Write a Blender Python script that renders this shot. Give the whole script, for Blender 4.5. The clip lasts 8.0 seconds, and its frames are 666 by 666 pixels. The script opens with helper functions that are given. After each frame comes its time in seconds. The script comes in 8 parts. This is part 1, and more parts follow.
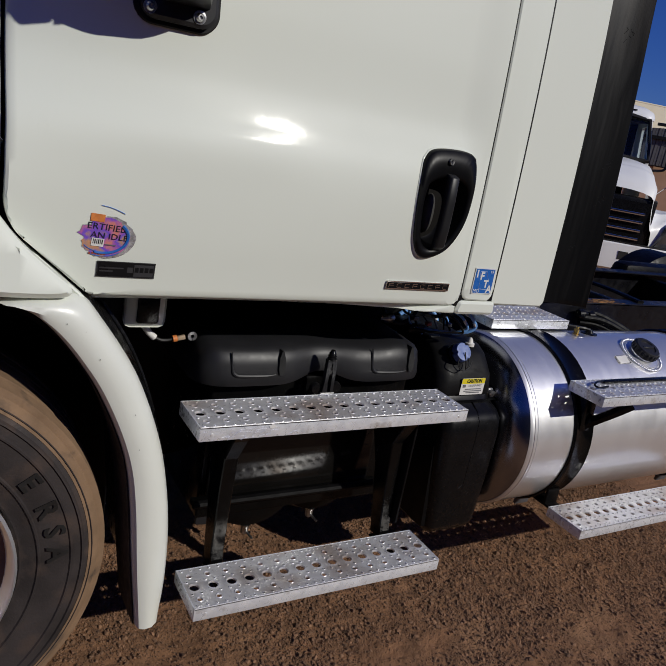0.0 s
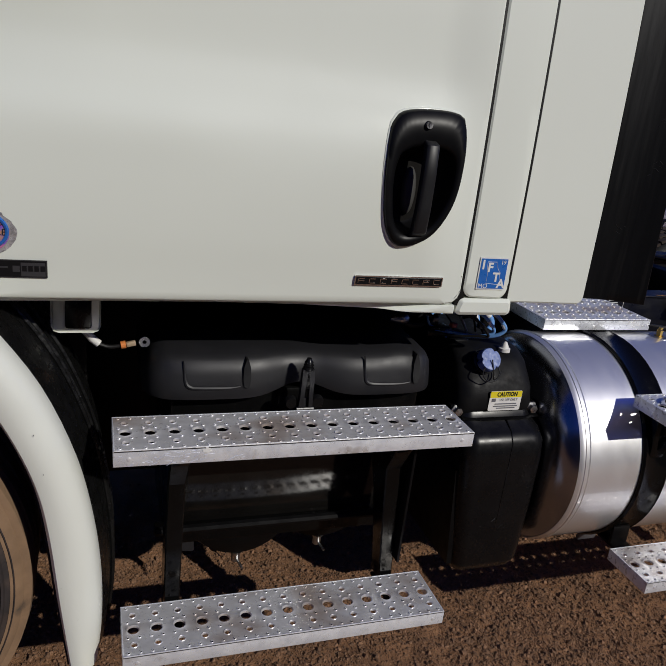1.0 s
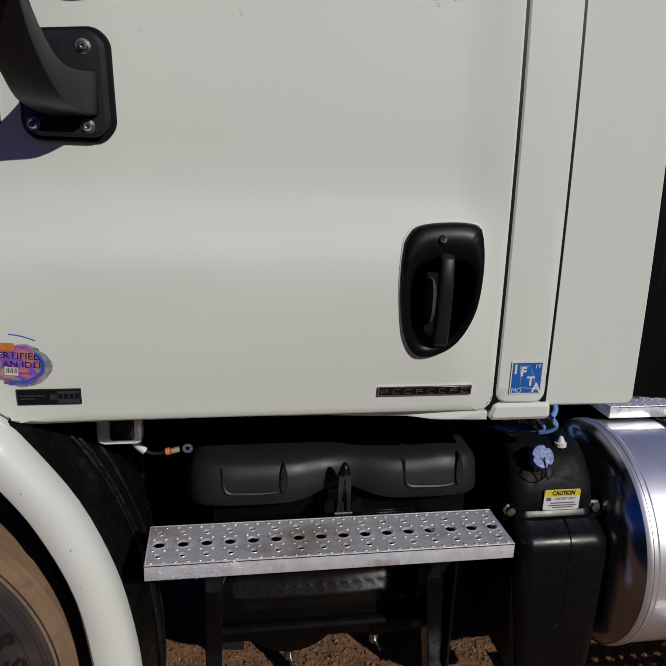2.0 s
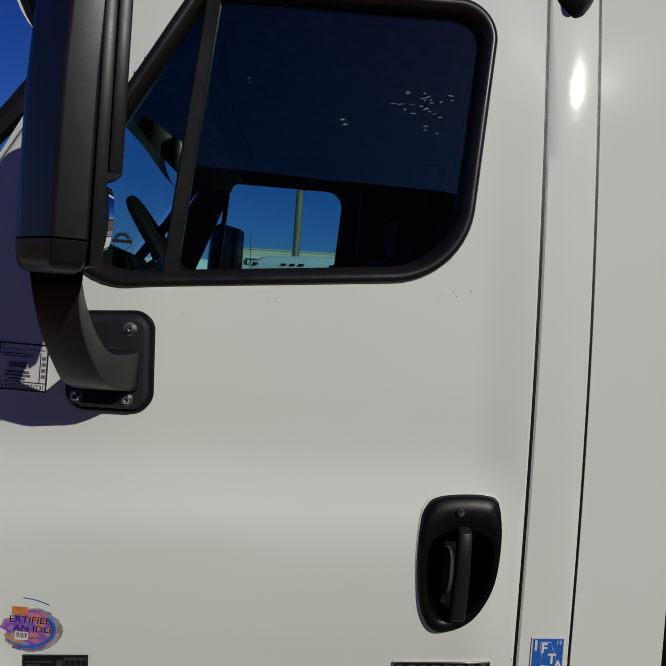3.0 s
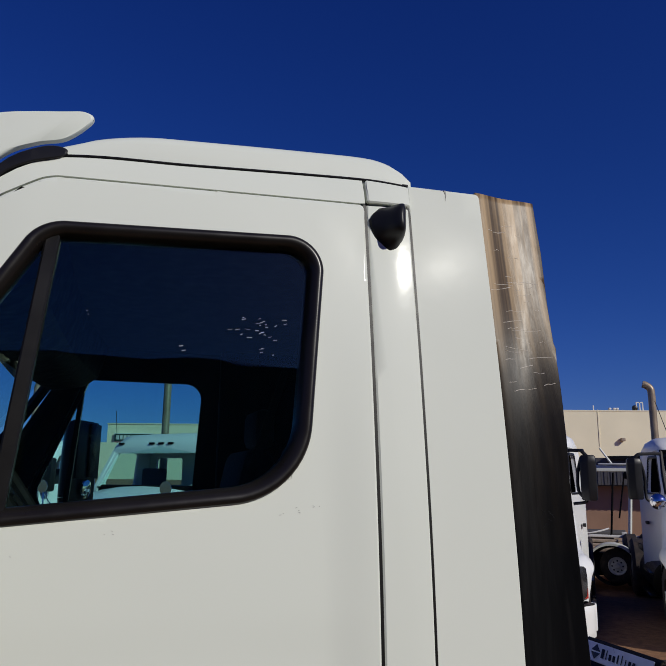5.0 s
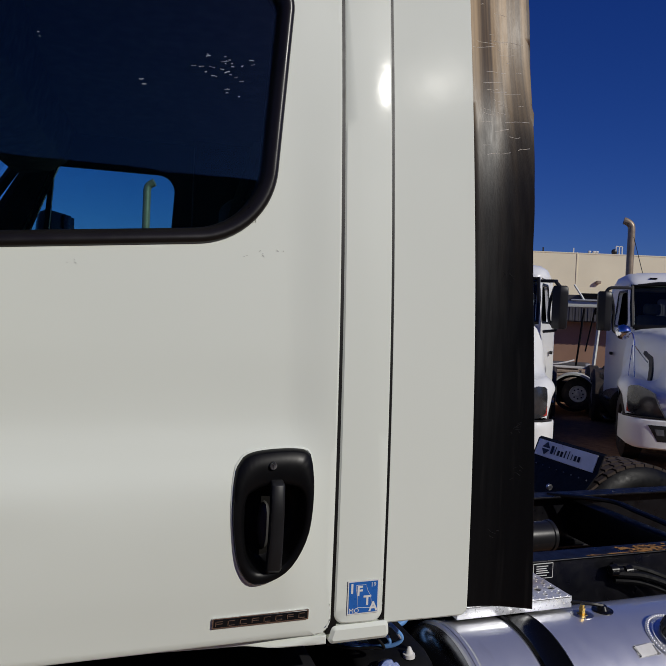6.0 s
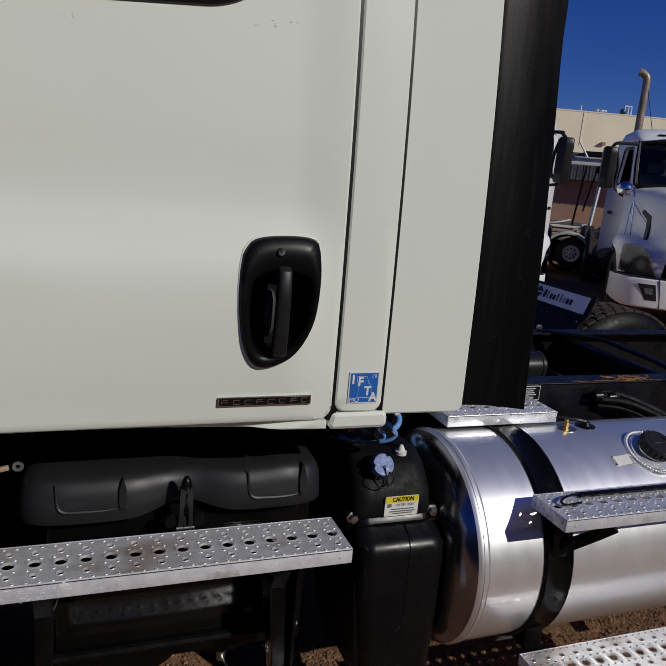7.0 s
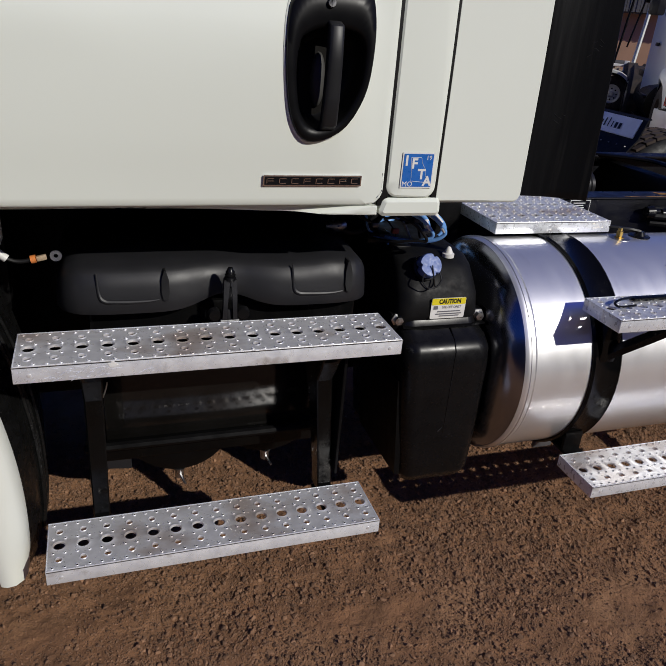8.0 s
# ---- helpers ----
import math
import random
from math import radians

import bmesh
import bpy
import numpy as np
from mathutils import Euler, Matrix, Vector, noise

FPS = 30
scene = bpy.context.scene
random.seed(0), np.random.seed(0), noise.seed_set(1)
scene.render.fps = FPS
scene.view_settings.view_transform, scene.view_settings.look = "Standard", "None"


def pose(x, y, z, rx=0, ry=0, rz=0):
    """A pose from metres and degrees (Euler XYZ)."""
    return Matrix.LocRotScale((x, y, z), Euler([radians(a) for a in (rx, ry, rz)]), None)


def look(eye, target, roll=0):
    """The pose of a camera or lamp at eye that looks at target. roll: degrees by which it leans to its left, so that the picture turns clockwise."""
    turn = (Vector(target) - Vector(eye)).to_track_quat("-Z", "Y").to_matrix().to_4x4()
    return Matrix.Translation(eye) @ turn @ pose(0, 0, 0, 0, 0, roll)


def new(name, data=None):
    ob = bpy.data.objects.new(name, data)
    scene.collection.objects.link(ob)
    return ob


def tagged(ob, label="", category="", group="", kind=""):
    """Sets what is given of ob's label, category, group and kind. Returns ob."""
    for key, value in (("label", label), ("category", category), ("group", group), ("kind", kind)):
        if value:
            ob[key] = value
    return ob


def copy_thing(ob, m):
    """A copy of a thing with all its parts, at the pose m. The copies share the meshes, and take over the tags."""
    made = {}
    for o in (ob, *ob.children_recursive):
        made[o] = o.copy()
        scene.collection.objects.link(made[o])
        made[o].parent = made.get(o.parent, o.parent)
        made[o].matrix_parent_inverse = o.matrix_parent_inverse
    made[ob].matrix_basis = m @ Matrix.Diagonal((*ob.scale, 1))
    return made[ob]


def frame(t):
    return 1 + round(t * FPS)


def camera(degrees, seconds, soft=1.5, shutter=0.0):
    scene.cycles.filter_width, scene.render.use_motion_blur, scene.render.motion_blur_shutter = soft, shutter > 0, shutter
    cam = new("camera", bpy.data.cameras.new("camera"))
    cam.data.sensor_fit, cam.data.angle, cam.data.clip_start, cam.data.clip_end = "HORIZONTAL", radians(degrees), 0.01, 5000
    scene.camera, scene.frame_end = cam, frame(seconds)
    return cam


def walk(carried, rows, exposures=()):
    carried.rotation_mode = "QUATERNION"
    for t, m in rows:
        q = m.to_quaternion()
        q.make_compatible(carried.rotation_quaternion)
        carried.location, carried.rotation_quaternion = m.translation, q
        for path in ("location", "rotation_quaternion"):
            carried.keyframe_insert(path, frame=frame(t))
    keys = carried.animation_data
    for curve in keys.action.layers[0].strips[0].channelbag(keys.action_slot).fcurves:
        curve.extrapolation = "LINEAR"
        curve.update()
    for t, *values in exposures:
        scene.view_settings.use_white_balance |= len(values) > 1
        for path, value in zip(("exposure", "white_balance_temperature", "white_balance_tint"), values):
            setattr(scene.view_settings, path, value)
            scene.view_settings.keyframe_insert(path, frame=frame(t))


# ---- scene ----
cam = camera(51.3, 8.0, 1.1)
PATH = [
    (0, (-1.165, -1.443, 1.586), (-0.143, 0.181, 1.019), 10.4),
    (0.5, (-0.849, -1.427, 1.597), (-0.071, 0.311, 0.988), 9.9),
    (1, (-0.646, -1.345, 1.578), (0.007, 0.435, 0.941), 6.7),
    (1.2, (-0.57, -1.324, 1.584), (0.005, 0.468, 0.908), 4.4),
    (2.3, (-0.457, -1.373, 1.803), (-0.17, 0.565, 1.403), 2.5),
    (2.5, (-0.46, -1.371, 1.845), (-0.187, 0.588, 1.546), 2.3),
    (3, (-0.481, -1.373, 1.952), (-0.209, 0.607, 1.879), 4.3),
    (3.5, (-0.477, -1.407, 2.035), (-0.223, 0.567, 2.237), 3.7),
    (4, (-0.478, -1.426, 2.085), (-0.249, 0.517, 2.498), 3.5),
    (4.5, (-0.422, -1.455, 2.081), (0.002, 0.44, 2.561), 0.4),
    (4.7, (-0.429, -1.449, 2.084), (0.113, 0.416, 2.56), 0.3),
    (5.8, (-0.379, -1.418, 1.911), (0.250, 0.467, 1.958), 2.2),
    (6, (-0.373, -1.423, 1.871), (0.282, 0.454, 1.823), 2.5),
    (6.5, (-0.389, -1.426, 1.802), (0.300, 0.431, 1.555), 5.1),
    (7, (-0.399, -1.403, 1.723), (0.294, 0.42, 1.268), 5.1),
    (7.5, (-0.399, -1.39, 1.646), (0.231, 0.404, 1.026), 4.9),
    (8, (-0.436, -1.354, 1.537), (0.189, 0.348, 0.694), 5.0),
]
EXPOSURES = [(0.0, -0.28), (1.0, -0.30), (2.5, -0.51), (3.0, -0.55), (3.5, -0.61), (4.0, -0.34), (4.5, -0.16), (5.0, -0.27), (6.0, -0.40), (7.0, -0.47), (7.5, -0.34), (8.0, -0.06)]
walk(cam, [(t, look(eye, target, roll)) for t, eye, target, roll in PATH], EXPOSURES)

# ---- world, sun ----
SUN_FROM = Vector((0.430, -0.733, 0.528))
world = bpy.data.worlds.new("sky")
scene.world = world
world.use_nodes = True
wn = world.node_tree.nodes
sky = wn.new("ShaderNodeTexSky")
sky.sky_type, sky.sun_disc = "NISHITA", False
sky.sun_elevation = math.asin(SUN_FROM.normalized().z)
sky.sun_rotation = math.atan2(SUN_FROM.x, SUN_FROM.y)
sky.altitude, sky.air_density, sky.dust_density, sky.ozone_density = 1200, 1.0, 0.9, 4.0
deep = wn.new("ShaderNodeHueSaturation")
deep.inputs["Saturation"].default_value, deep.inputs["Value"].default_value = 1.28, 1.0
world.node_tree.links.new(sky.outputs[0], deep.inputs["Color"])
tint = wn.new("ShaderNodeMix")
tint.data_type, tint.blend_type = "RGBA", "MULTIPLY"
tint.inputs["Factor"].default_value = 1.0
height, climb, blend = (wn.new("ShaderNode" + k) for k in ("TexCoord", "SeparateXYZ", "Mix"))
blend.data_type = "RGBA"
blend.inputs["A"].default_value, blend.inputs["B"].default_value = (0.525, 0.655, 1.20, 1), (0.84, 0.47, 1.30, 1)
world.node_tree.links.new(height.outputs["Generated"], climb.inputs[0])
world.node_tree.links.new(climb.outputs["Z"], blend.inputs["Factor"])
world.node_tree.links.new(blend.outputs["Result"], tint.inputs["B"])
world.node_tree.links.new(deep.outputs[0], tint.inputs["A"])
world.node_tree.links.new(tint.outputs["Result"], wn["Background"].inputs[0])
wn["Background"].inputs[1].default_value = 0.059
sun = new("sun", bpy.data.lights.new("sun", "SUN"))
sun.data.energy, sun.data.angle, sun.data.color = 3.4, radians(0.53), (1.0, 0.965, 0.890)
sun.matrix_world = look(SUN_FROM * 10, (0, 0, 0))


# ---- materials ----
def mat(name, col, rough=0.5, metal=0.0, var=0.12, scale=5.0, bump=0.0, bscale=150.0, coat=0.0, dirt=None, dirt_at=0.62, dscale=6.0, stretch=(1, 1, 1), rvar=0.12, coat_rough=0.06, detail=6.0, spec=0.5):
    """A surface with broad tone changes, patchy dirt, fine relief and uneven gloss."""
    m = bpy.data.materials.new(name)
    m.use_nodes = True
    nt = m.node_tree
    bsdf = nt.nodes["Principled BSDF"]
    co = nt.nodes.new("ShaderNodeTexCoord")
    mp = nt.nodes.new("ShaderNodeMapping")
    mp.inputs["Scale"].default_value = stretch
    nt.links.new(co.outputs["Object"], mp.inputs[0])

    def noise_node(s, d):
        n = nt.nodes.new("ShaderNodeTexNoise")
        n.inputs["Scale"].default_value, n.inputs["Detail"].default_value = s, d
        nt.links.new(mp.outputs[0], n.inputs["Vector"])
        return n.outputs["Fac"]

    def ramp(fac, a, b, ca, cb):
        r = nt.nodes.new("ShaderNodeValToRGB")
        r.color_ramp.elements[0].position, r.color_ramp.elements[1].position = a, b
        r.color_ramp.elements[0].color, r.color_ramp.elements[1].color = ca, cb
        nt.links.new(fac, r.inputs[0])
        return r.outputs[0]

    lo = tuple(c * (1 - var) for c in col) + (1,)
    hi = tuple(min(1, c * (1 + var)) for c in col) + (1,)
    out = ramp(noise_node(scale, detail), 0.3, 0.7, lo, hi)
    if dirt:
        mix = nt.nodes.new("ShaderNodeMix")
        mix.data_type = "RGBA"
        nt.links.new(ramp(noise_node(dscale, 8.0), dirt_at, dirt_at + 0.14, (0, 0, 0, 1), (1, 1, 1, 1)), mix.inputs["Factor"])
        nt.links.new(out, mix.inputs["A"])
        mix.inputs["B"].default_value = (*dirt, 1)
        out = mix.outputs["Result"]
    nt.links.new(out, bsdf.inputs["Base Color"])
    ra, rb = max(0.02, rough - rvar), min(1, rough + rvar)
    nt.links.new(ramp(noise_node(scale * 3.1, 5.0), 0.3, 0.7, (ra, ra, ra, 1), (rb, rb, rb, 1)), bsdf.inputs["Roughness"])
    bsdf.inputs["Metallic"].default_value = metal
    bsdf.inputs["Specular IOR Level"].default_value = spec
    bsdf.inputs["Coat Weight"].default_value = coat
    bsdf.inputs["Coat Roughness"].default_value = coat_rough
    if bump:
        b = nt.nodes.new("ShaderNodeBump")
        b.inputs["Strength"].default_value, b.inputs["Distance"].default_value = bump, 0.002
        nt.links.new(noise_node(bscale, 4.0), b.inputs["Height"])
        nt.links.new(b.outputs[0], bsdf.inputs["Normal"])
        if coat:
            wave = nt.nodes.new("ShaderNodeBump")
            wave.inputs["Strength"].default_value, wave.inputs["Distance"].default_value = 0.35, 0.0012
            nt.links.new(noise_node(9.0, 3.0), wave.inputs["Height"])
            nt.links.new(wave.outputs[0], bsdf.inputs["Coat Normal"])
    return m


def glass_mat(name, tint, rough=0.0):
    m = bpy.data.materials.new(name)
    m.use_nodes = True
    nt = m.node_tree
    nt.nodes.remove(nt.nodes["Principled BSDF"])
    clear, gloss, mix = nt.nodes.new("ShaderNodeBsdfTransparent"), nt.nodes.new("ShaderNodeBsdfGlossy"), nt.nodes.new("ShaderNodeMixShader")
    clear.inputs[0].default_value = (*tint, 1)
    gloss.inputs[0].default_value = (0.80, 0.95, 0.72, 1)
    gloss.inputs["Roughness"].default_value = rough
    face, steep, gain = nt.nodes.new("ShaderNodeLayerWeight"), nt.nodes.new("ShaderNodeMath"), nt.nodes.new("ShaderNodeMath")
    face.inputs[0].default_value = 0.5
    steep.operation, gain.operation = "POWER", "MULTIPLY_ADD"
    steep.inputs[1].default_value, gain.inputs[1].default_value, gain.inputs[2].default_value = 5.0, 0.8, 0.042
    nt.links.new(face.outputs["Facing"], steep.inputs[0])
    nt.links.new(steep.outputs[0], gain.inputs[0])
    nt.links.new(gain.outputs[0], mix.inputs[0])
    nt.links.new(clear.outputs[0], mix.inputs[1])
    nt.links.new(gloss.outputs[0], mix.inputs[2])
    nt.links.new(mix.outputs[0], nt.nodes["Material Output"].inputs[0])
    return m


WHITE = mat("white_paint", (0.724, 0.757, 0.680), 0.5, 0, 0.015, 1.5, 0.05, 26, coat=0.10, dirt=(0.715, 0.70, 0.63), dirt_at=0.66, dscale=2.0, rvar=0.05, coat_rough=0.10, spec=0.2)
FLEETWHITE = mat("fleet_white_paint", (0.84, 0.85, 0.83), 0.45, 0, 0.02, 1.5, 0.0, 40, coat=0.3, dirt=(0.72, 0.70, 0.66), dirt_at=0.66, dscale=2.0, rvar=0.05, coat_rough=0.06)
WHITE_LOW = mat("road_worn_white_paint", (0.715, 0.735, 0.668), 0.45, 0, 0.03, 4, 0.1, 80, coat=0.4, dirt=(0.42, 0.38, 0.32), dirt_at=0.72, dscale=60, coat_rough=0.15)
PLASTIC = mat("black_plastic", (0.0055, 0.0055, 0.006), 0.28, 0, 0.2, 12, 0.02, 500, rvar=0.05, spec=0.20)
PLASTIC_GREY = mat("grey_black_moulded_plastic", (0.016, 0.016, 0.018), 0.45, 0, 0.12, 9, 0.03, 420, dirt=(0.022, 0.021, 0.020), dirt_at=0.6, rvar=0.05, spec=0.35)
SATIN = mat("satin_black_mirror_shell", (0.013, 0.013, 0.0145), 0.36, 0, 0.10, 10, 0.03, 350, rvar=0.025, spec=0.28)
RUBBER = mat("black_rubber", (0.008, 0.0076, 0.0076), 0.42, 0, 0.2, 14, 0.05, 260, rvar=0.03, spec=0.24)
SEAL = mat("worn_window_rubber", (0.0105, 0.0088, 0.0080), 0.32, 0, 0.25, 6, 0.05, 260, rvar=0.05, spec=0.36)
FLAP = mat("rubber_extender_sheet", (0.0045, 0.0046, 0.0052), 0.36, 0, 0.15, 3.5, 0.06, 60, dirt=(0.011, 0.0105, 0.0105), dirt_at=0.60, dscale=5, stretch=(9, 9, 0.5), rvar=0.04, spec=0.19)
fn = FLAP.node_tree
fco, fsep, fadd, framp, fmix, fnoise, fstreak, ftone = (fn.nodes.new("ShaderNode" + k) for k in ("TexCoord", "SeparateXYZ", "Math", "ValToRGB", "Mix", "TexNoise", "TexNoise", "ValToRGB"))
fmap = fn.nodes.new("ShaderNodeMapping")
fmap.inputs["Scale"].default_value = (11, 0, 0.12)
fn.links.new(fco.outputs["Object"], fmap.inputs[0])
fn.links.new(fmap.outputs[0], fstreak.inputs["Vector"])
fn.links.new(fco.outputs["Object"], fsep.inputs[0])
fn.links.new(fco.outputs["Object"], fnoise.inputs["Vector"])
fnoise.inputs["Scale"].default_value, fnoise.inputs["Detail"].default_value = 7.0, 8.0
fadd.operation = "MULTIPLY_ADD"
fadd.inputs[1].default_value = 0.22
fn.links.new(fnoise.outputs["Fac"], fadd.inputs[0])
fn.links.new(fsep.outputs["Z"], fadd.inputs[2])
framp.color_ramp.elements[0].position, framp.color_ramp.elements[1].position = 0.0, 1.0
fscale = fn.nodes.new("ShaderNodeMapRange")
fscale.inputs["From Min"].default_value, fscale.inputs["From Max"].default_value = 1.95, 2.98
fn.links.new(fadd.outputs[0], fscale.inputs["Value"])
fpow = fn.nodes.new("ShaderNodeValToRGB")
fpow.color_ramp.elements[0].position, fpow.color_ramp.elements[1].position = 0.05, 1.0
for at, grey in ((0.36, 0.035), (0.46, 0.10), (0.57, 0.42), (0.72, 0.82)):
    fpow.color_ramp.elements.new(at).color = (grey, grey, grey, 1)
fpow.color_ramp.elements[0].color = (0, 0, 0, 1)
fn.links.new(fscale.outputs[0], fpow.inputs[0])
fmix.data_type = "RGBA"
fn.links.new(fpow.outputs[0], fmix.inputs["Factor"])
ftone.color_ramp.elements[0].position, ftone.color_ramp.elements[1].position = 0.35, 0.62
ftone.color_ramp.elements[0].color, ftone.color_ramp.elements[1].color = (0.085, 0.052, 0.026, 1), (0.46, 0.315, 0.165, 1)
fn.links.new(fstreak.outputs["Fac"], ftone.inputs[0])
fb = fn.nodes["Principled BSDF"]
fn.links.new(fb.inputs["Base Color"].links[0].from_socket, fmix.inputs["A"])
fn.links.new(ftone.outputs[0], fmix.inputs["B"])
fn.links.new(fmix.outputs["Result"], fb.inputs["Base Color"])
ALU = mat("brushed_aluminium_tank", (0.91, 0.91, 0.915), 0.40, 0.80, 0.015, 3, 0.02, 40, coat=1.0, coat_rough=0.02, dirt=(0.76, 0.75, 0.73), dirt_at=0.68, dscale=3, stretch=(3, 1, 1), rvar=0.03)
# tank aluminium again, darkened: the dome's shade and dark reflections put into the colour
ALU_END = mat("shade_dark_tank_end", (0.30, 0.305, 0.34), 0.22, 1.0, 0.08, 5, 0.02, 60, rvar=0.04)
ALU.node_tree.nodes["Principled BSDF"].inputs["Coat IOR"].default_value = 2.0
STEPBACK = mat("dusty_gloss_black_riser", (0.006, 0.0055, 0.005), 0.11, 0, 0.3, 9, 0.02, 60, rvar=0.03, spec=0.34)
ALU_STEP = mat("worn_aluminium_tread", (0.80, 0.80, 0.80), 0.36, 0.50, 0.10, 22, 0.2, 140, dirt=(0.52, 0.45, 0.40), dirt_at=0.50, dscale=5, stretch=(1, 1.6, 1), rvar=0.12)
GLOSSY = mat("smooth_black_plastic", (0.0045, 0.0045, 0.005), 0.36, 0, 0.1, 12, 0.0, 100, rvar=0.03, spec=0.16)
GRIP = mat("satin_black_grip", (0.012, 0.012, 0.013), 0.42, 0, 0.1, 12, 0.0, 100, rvar=0.03, spec=0.3)
PADDLE = mat("grey_release_paddle", (0.045, 0.044, 0.041), 0.6, 0, 0.1, 12, rvar=0.03)
WETBLACK = mat("wet_ribbed_plastic", (0.006, 0.006, 0.006), 0.30, 0, 0.3, 14, 1.0, 45, rvar=0.15, spec=0.3)
# dark tone holds both the flange's grime and the shade on it
FLANGE = mat("grimy_shaded_flange", (0.030, 0.026, 0.024), 0.7, 0, 0.4, 14, 0.2, 80, dirt=(0.09, 0.08, 0.07), dirt_at=0.62, dscale=30, spec=0.2)
PLUG = mat("tan_plug", (0.36, 0.27, 0.18), 0.5, 0, 0.3, 60)
BOLT = mat("dull_bolt_steel", (0.22, 0.22, 0.22), 0.4, 1, 0.2, 60)
# brighter aluminium for the painted fold highlight and for real lip scuffs
ALU_EDGE = mat("edge_highlight_and_scuff", (0.90, 0.90, 0.92), 0.30, 0.5, 0.1, 40, rvar=0.1)
ALU_LIP = mat("scuffed_aluminium_lip", (0.85, 0.87, 0.92), 0.34, 0.40, 0.12, 30, 0.15, 120, rvar=0.14, dirt=(0.50, 0.47, 0.44), dirt_at=0.62, dscale=16)
STEEL = mat("zinc_steel", (0.5, 0.5, 0.5), 0.35, 1, 0.1, 30)
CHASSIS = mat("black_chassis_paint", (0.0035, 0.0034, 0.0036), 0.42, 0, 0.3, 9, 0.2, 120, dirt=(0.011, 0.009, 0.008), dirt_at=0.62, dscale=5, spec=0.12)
RAIL = mat("chassis_rail_paint", (0.0045, 0.0045, 0.0062), 0.36, 0, 0.3, 7, 0.15, 90, dirt=(0.035, 0.022, 0.014), dirt_at=0.72, dscale=3.5, spec=0.3)
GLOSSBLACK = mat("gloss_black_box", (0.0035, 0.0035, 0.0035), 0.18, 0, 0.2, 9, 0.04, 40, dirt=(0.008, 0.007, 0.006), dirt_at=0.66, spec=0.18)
TYRE = mat("tyre_rubber", (0.034, 0.028, 0.027), 0.7, 0, 0.35, 9, 0.35, 160, dirt=(0.060, 0.043, 0.036), dirt_at=0.52, dscale=12, spec=0.3)
DARKTREAD = mat("drive_tyre_tread", (0.048, 0.033, 0.024), 0.9, 0, 0.25, 12, 0.4, 180)
TREAD = mat("dusty_tyre_tread", (0.20, 0.125, 0.072), 0.9, 0, 0.25, 12, 0.4, 180, dirt=(0.06, 0.045, 0.035), dirt_at=0.62, dscale=14)
GROUND = mat("brown_dirt", (0.262, 0.132, 0.064), 0.95, 0, 0.30, 9.0, 1.0, 130, dirt=(0.345, 0.185, 0.093), dirt_at=0.55, dscale=3.0, detail=10.0)
gn = GROUND.node_tree
gco = gn.nodes.new("ShaderNodeTexCoord")
inner = gn.nodes["Principled BSDF"].inputs["Normal"].links[0].from_socket
for size, depth, strength in ((22.0, 0.014, 0.8), (110.0, 0.006, 1.0)):
    clods = gn.nodes.new("ShaderNodeTexNoise")
    clods.inputs["Scale"].default_value, clods.inputs["Detail"].default_value, clods.inputs["Roughness"].default_value = size, 10.0, 0.72
    gn.links.new(gco.outputs["Object"], clods.inputs["Vector"])
    gb = gn.nodes.new("ShaderNodeBump")
    gb.inputs["Strength"].default_value, gb.inputs["Distance"].default_value = strength, depth
    gn.links.new(clods.outputs["Fac"], gb.inputs["Height"])
    gn.links.new(inner, gb.inputs["Normal"])
    inner = gb.outputs[0]
gn.links.new(inner, gn.nodes["Principled BSDF"].inputs["Normal"])
STONE = mat("crushed_gravel", (0.212, 0.118, 0.066), 0.9, 0, 0.35, 45, 0.5, 200, dirt=(0.34, 0.205, 0.125), dirt_at=0.63, dscale=30)
sn = STONE.node_tree
each, tone, stone_mix = (sn.nodes.new("ShaderNode" + k) for k in ("NewGeometry", "ValToRGB", "Mix"))
sn.links.new(each.outputs["Random Per Island"], tone.inputs[0])
tone.color_ramp.elements[0].color, tone.color_ramp.elements[1].color = (0.58, 0.57, 0.57, 1), (1.22, 1.20, 1.18, 1)
tone.color_ramp.elements.new(0.5).color = (0.9, 0.88, 0.86, 1)
stone_mix.data_type, stone_mix.blend_type = "RGBA", "MULTIPLY"
stone_mix.inputs["Factor"].default_value = 1.0
sb = sn.nodes["Principled BSDF"]
sn.links.new(sb.inputs["Base Color"].links[0].from_socket, stone_mix.inputs["A"])
sn.links.new(tone.outputs[0], stone_mix.inputs["B"])
sn.links.new(stone_mix.outputs["Result"], sb.inputs["Base Color"])
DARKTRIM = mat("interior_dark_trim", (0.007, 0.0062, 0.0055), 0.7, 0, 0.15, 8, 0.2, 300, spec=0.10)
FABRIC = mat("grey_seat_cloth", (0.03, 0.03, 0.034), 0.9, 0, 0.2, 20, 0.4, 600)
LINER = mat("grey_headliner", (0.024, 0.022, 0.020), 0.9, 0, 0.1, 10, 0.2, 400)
BLUE = mat("blue_vinyl", (0.02, 0.13, 0.46), 0.35, 0, 0.06, 30)
BLUECAP = mat("blue_plastic_cap", (0.10, 0.16, 0.40), 0.5, 0, 0.12, 40, 0.2, 300)
LABEL = mat("white_label", (0.72, 0.71, 0.68), 0.5, 0, 0.05, 60)
YELLOW = mat("yellow_label", (0.75, 0.62, 0.02), 0.5, 0, 0.05, 60)
INK = mat("black_ink", (0.012, 0.012, 0.012), 0.5)
GREENINK = mat("dark_green_board", (0.015, 0.05, 0.045), 0.5)
DIMINK = mat("dim_badge_ink", (0.035, 0.035, 0.038), 0.4)
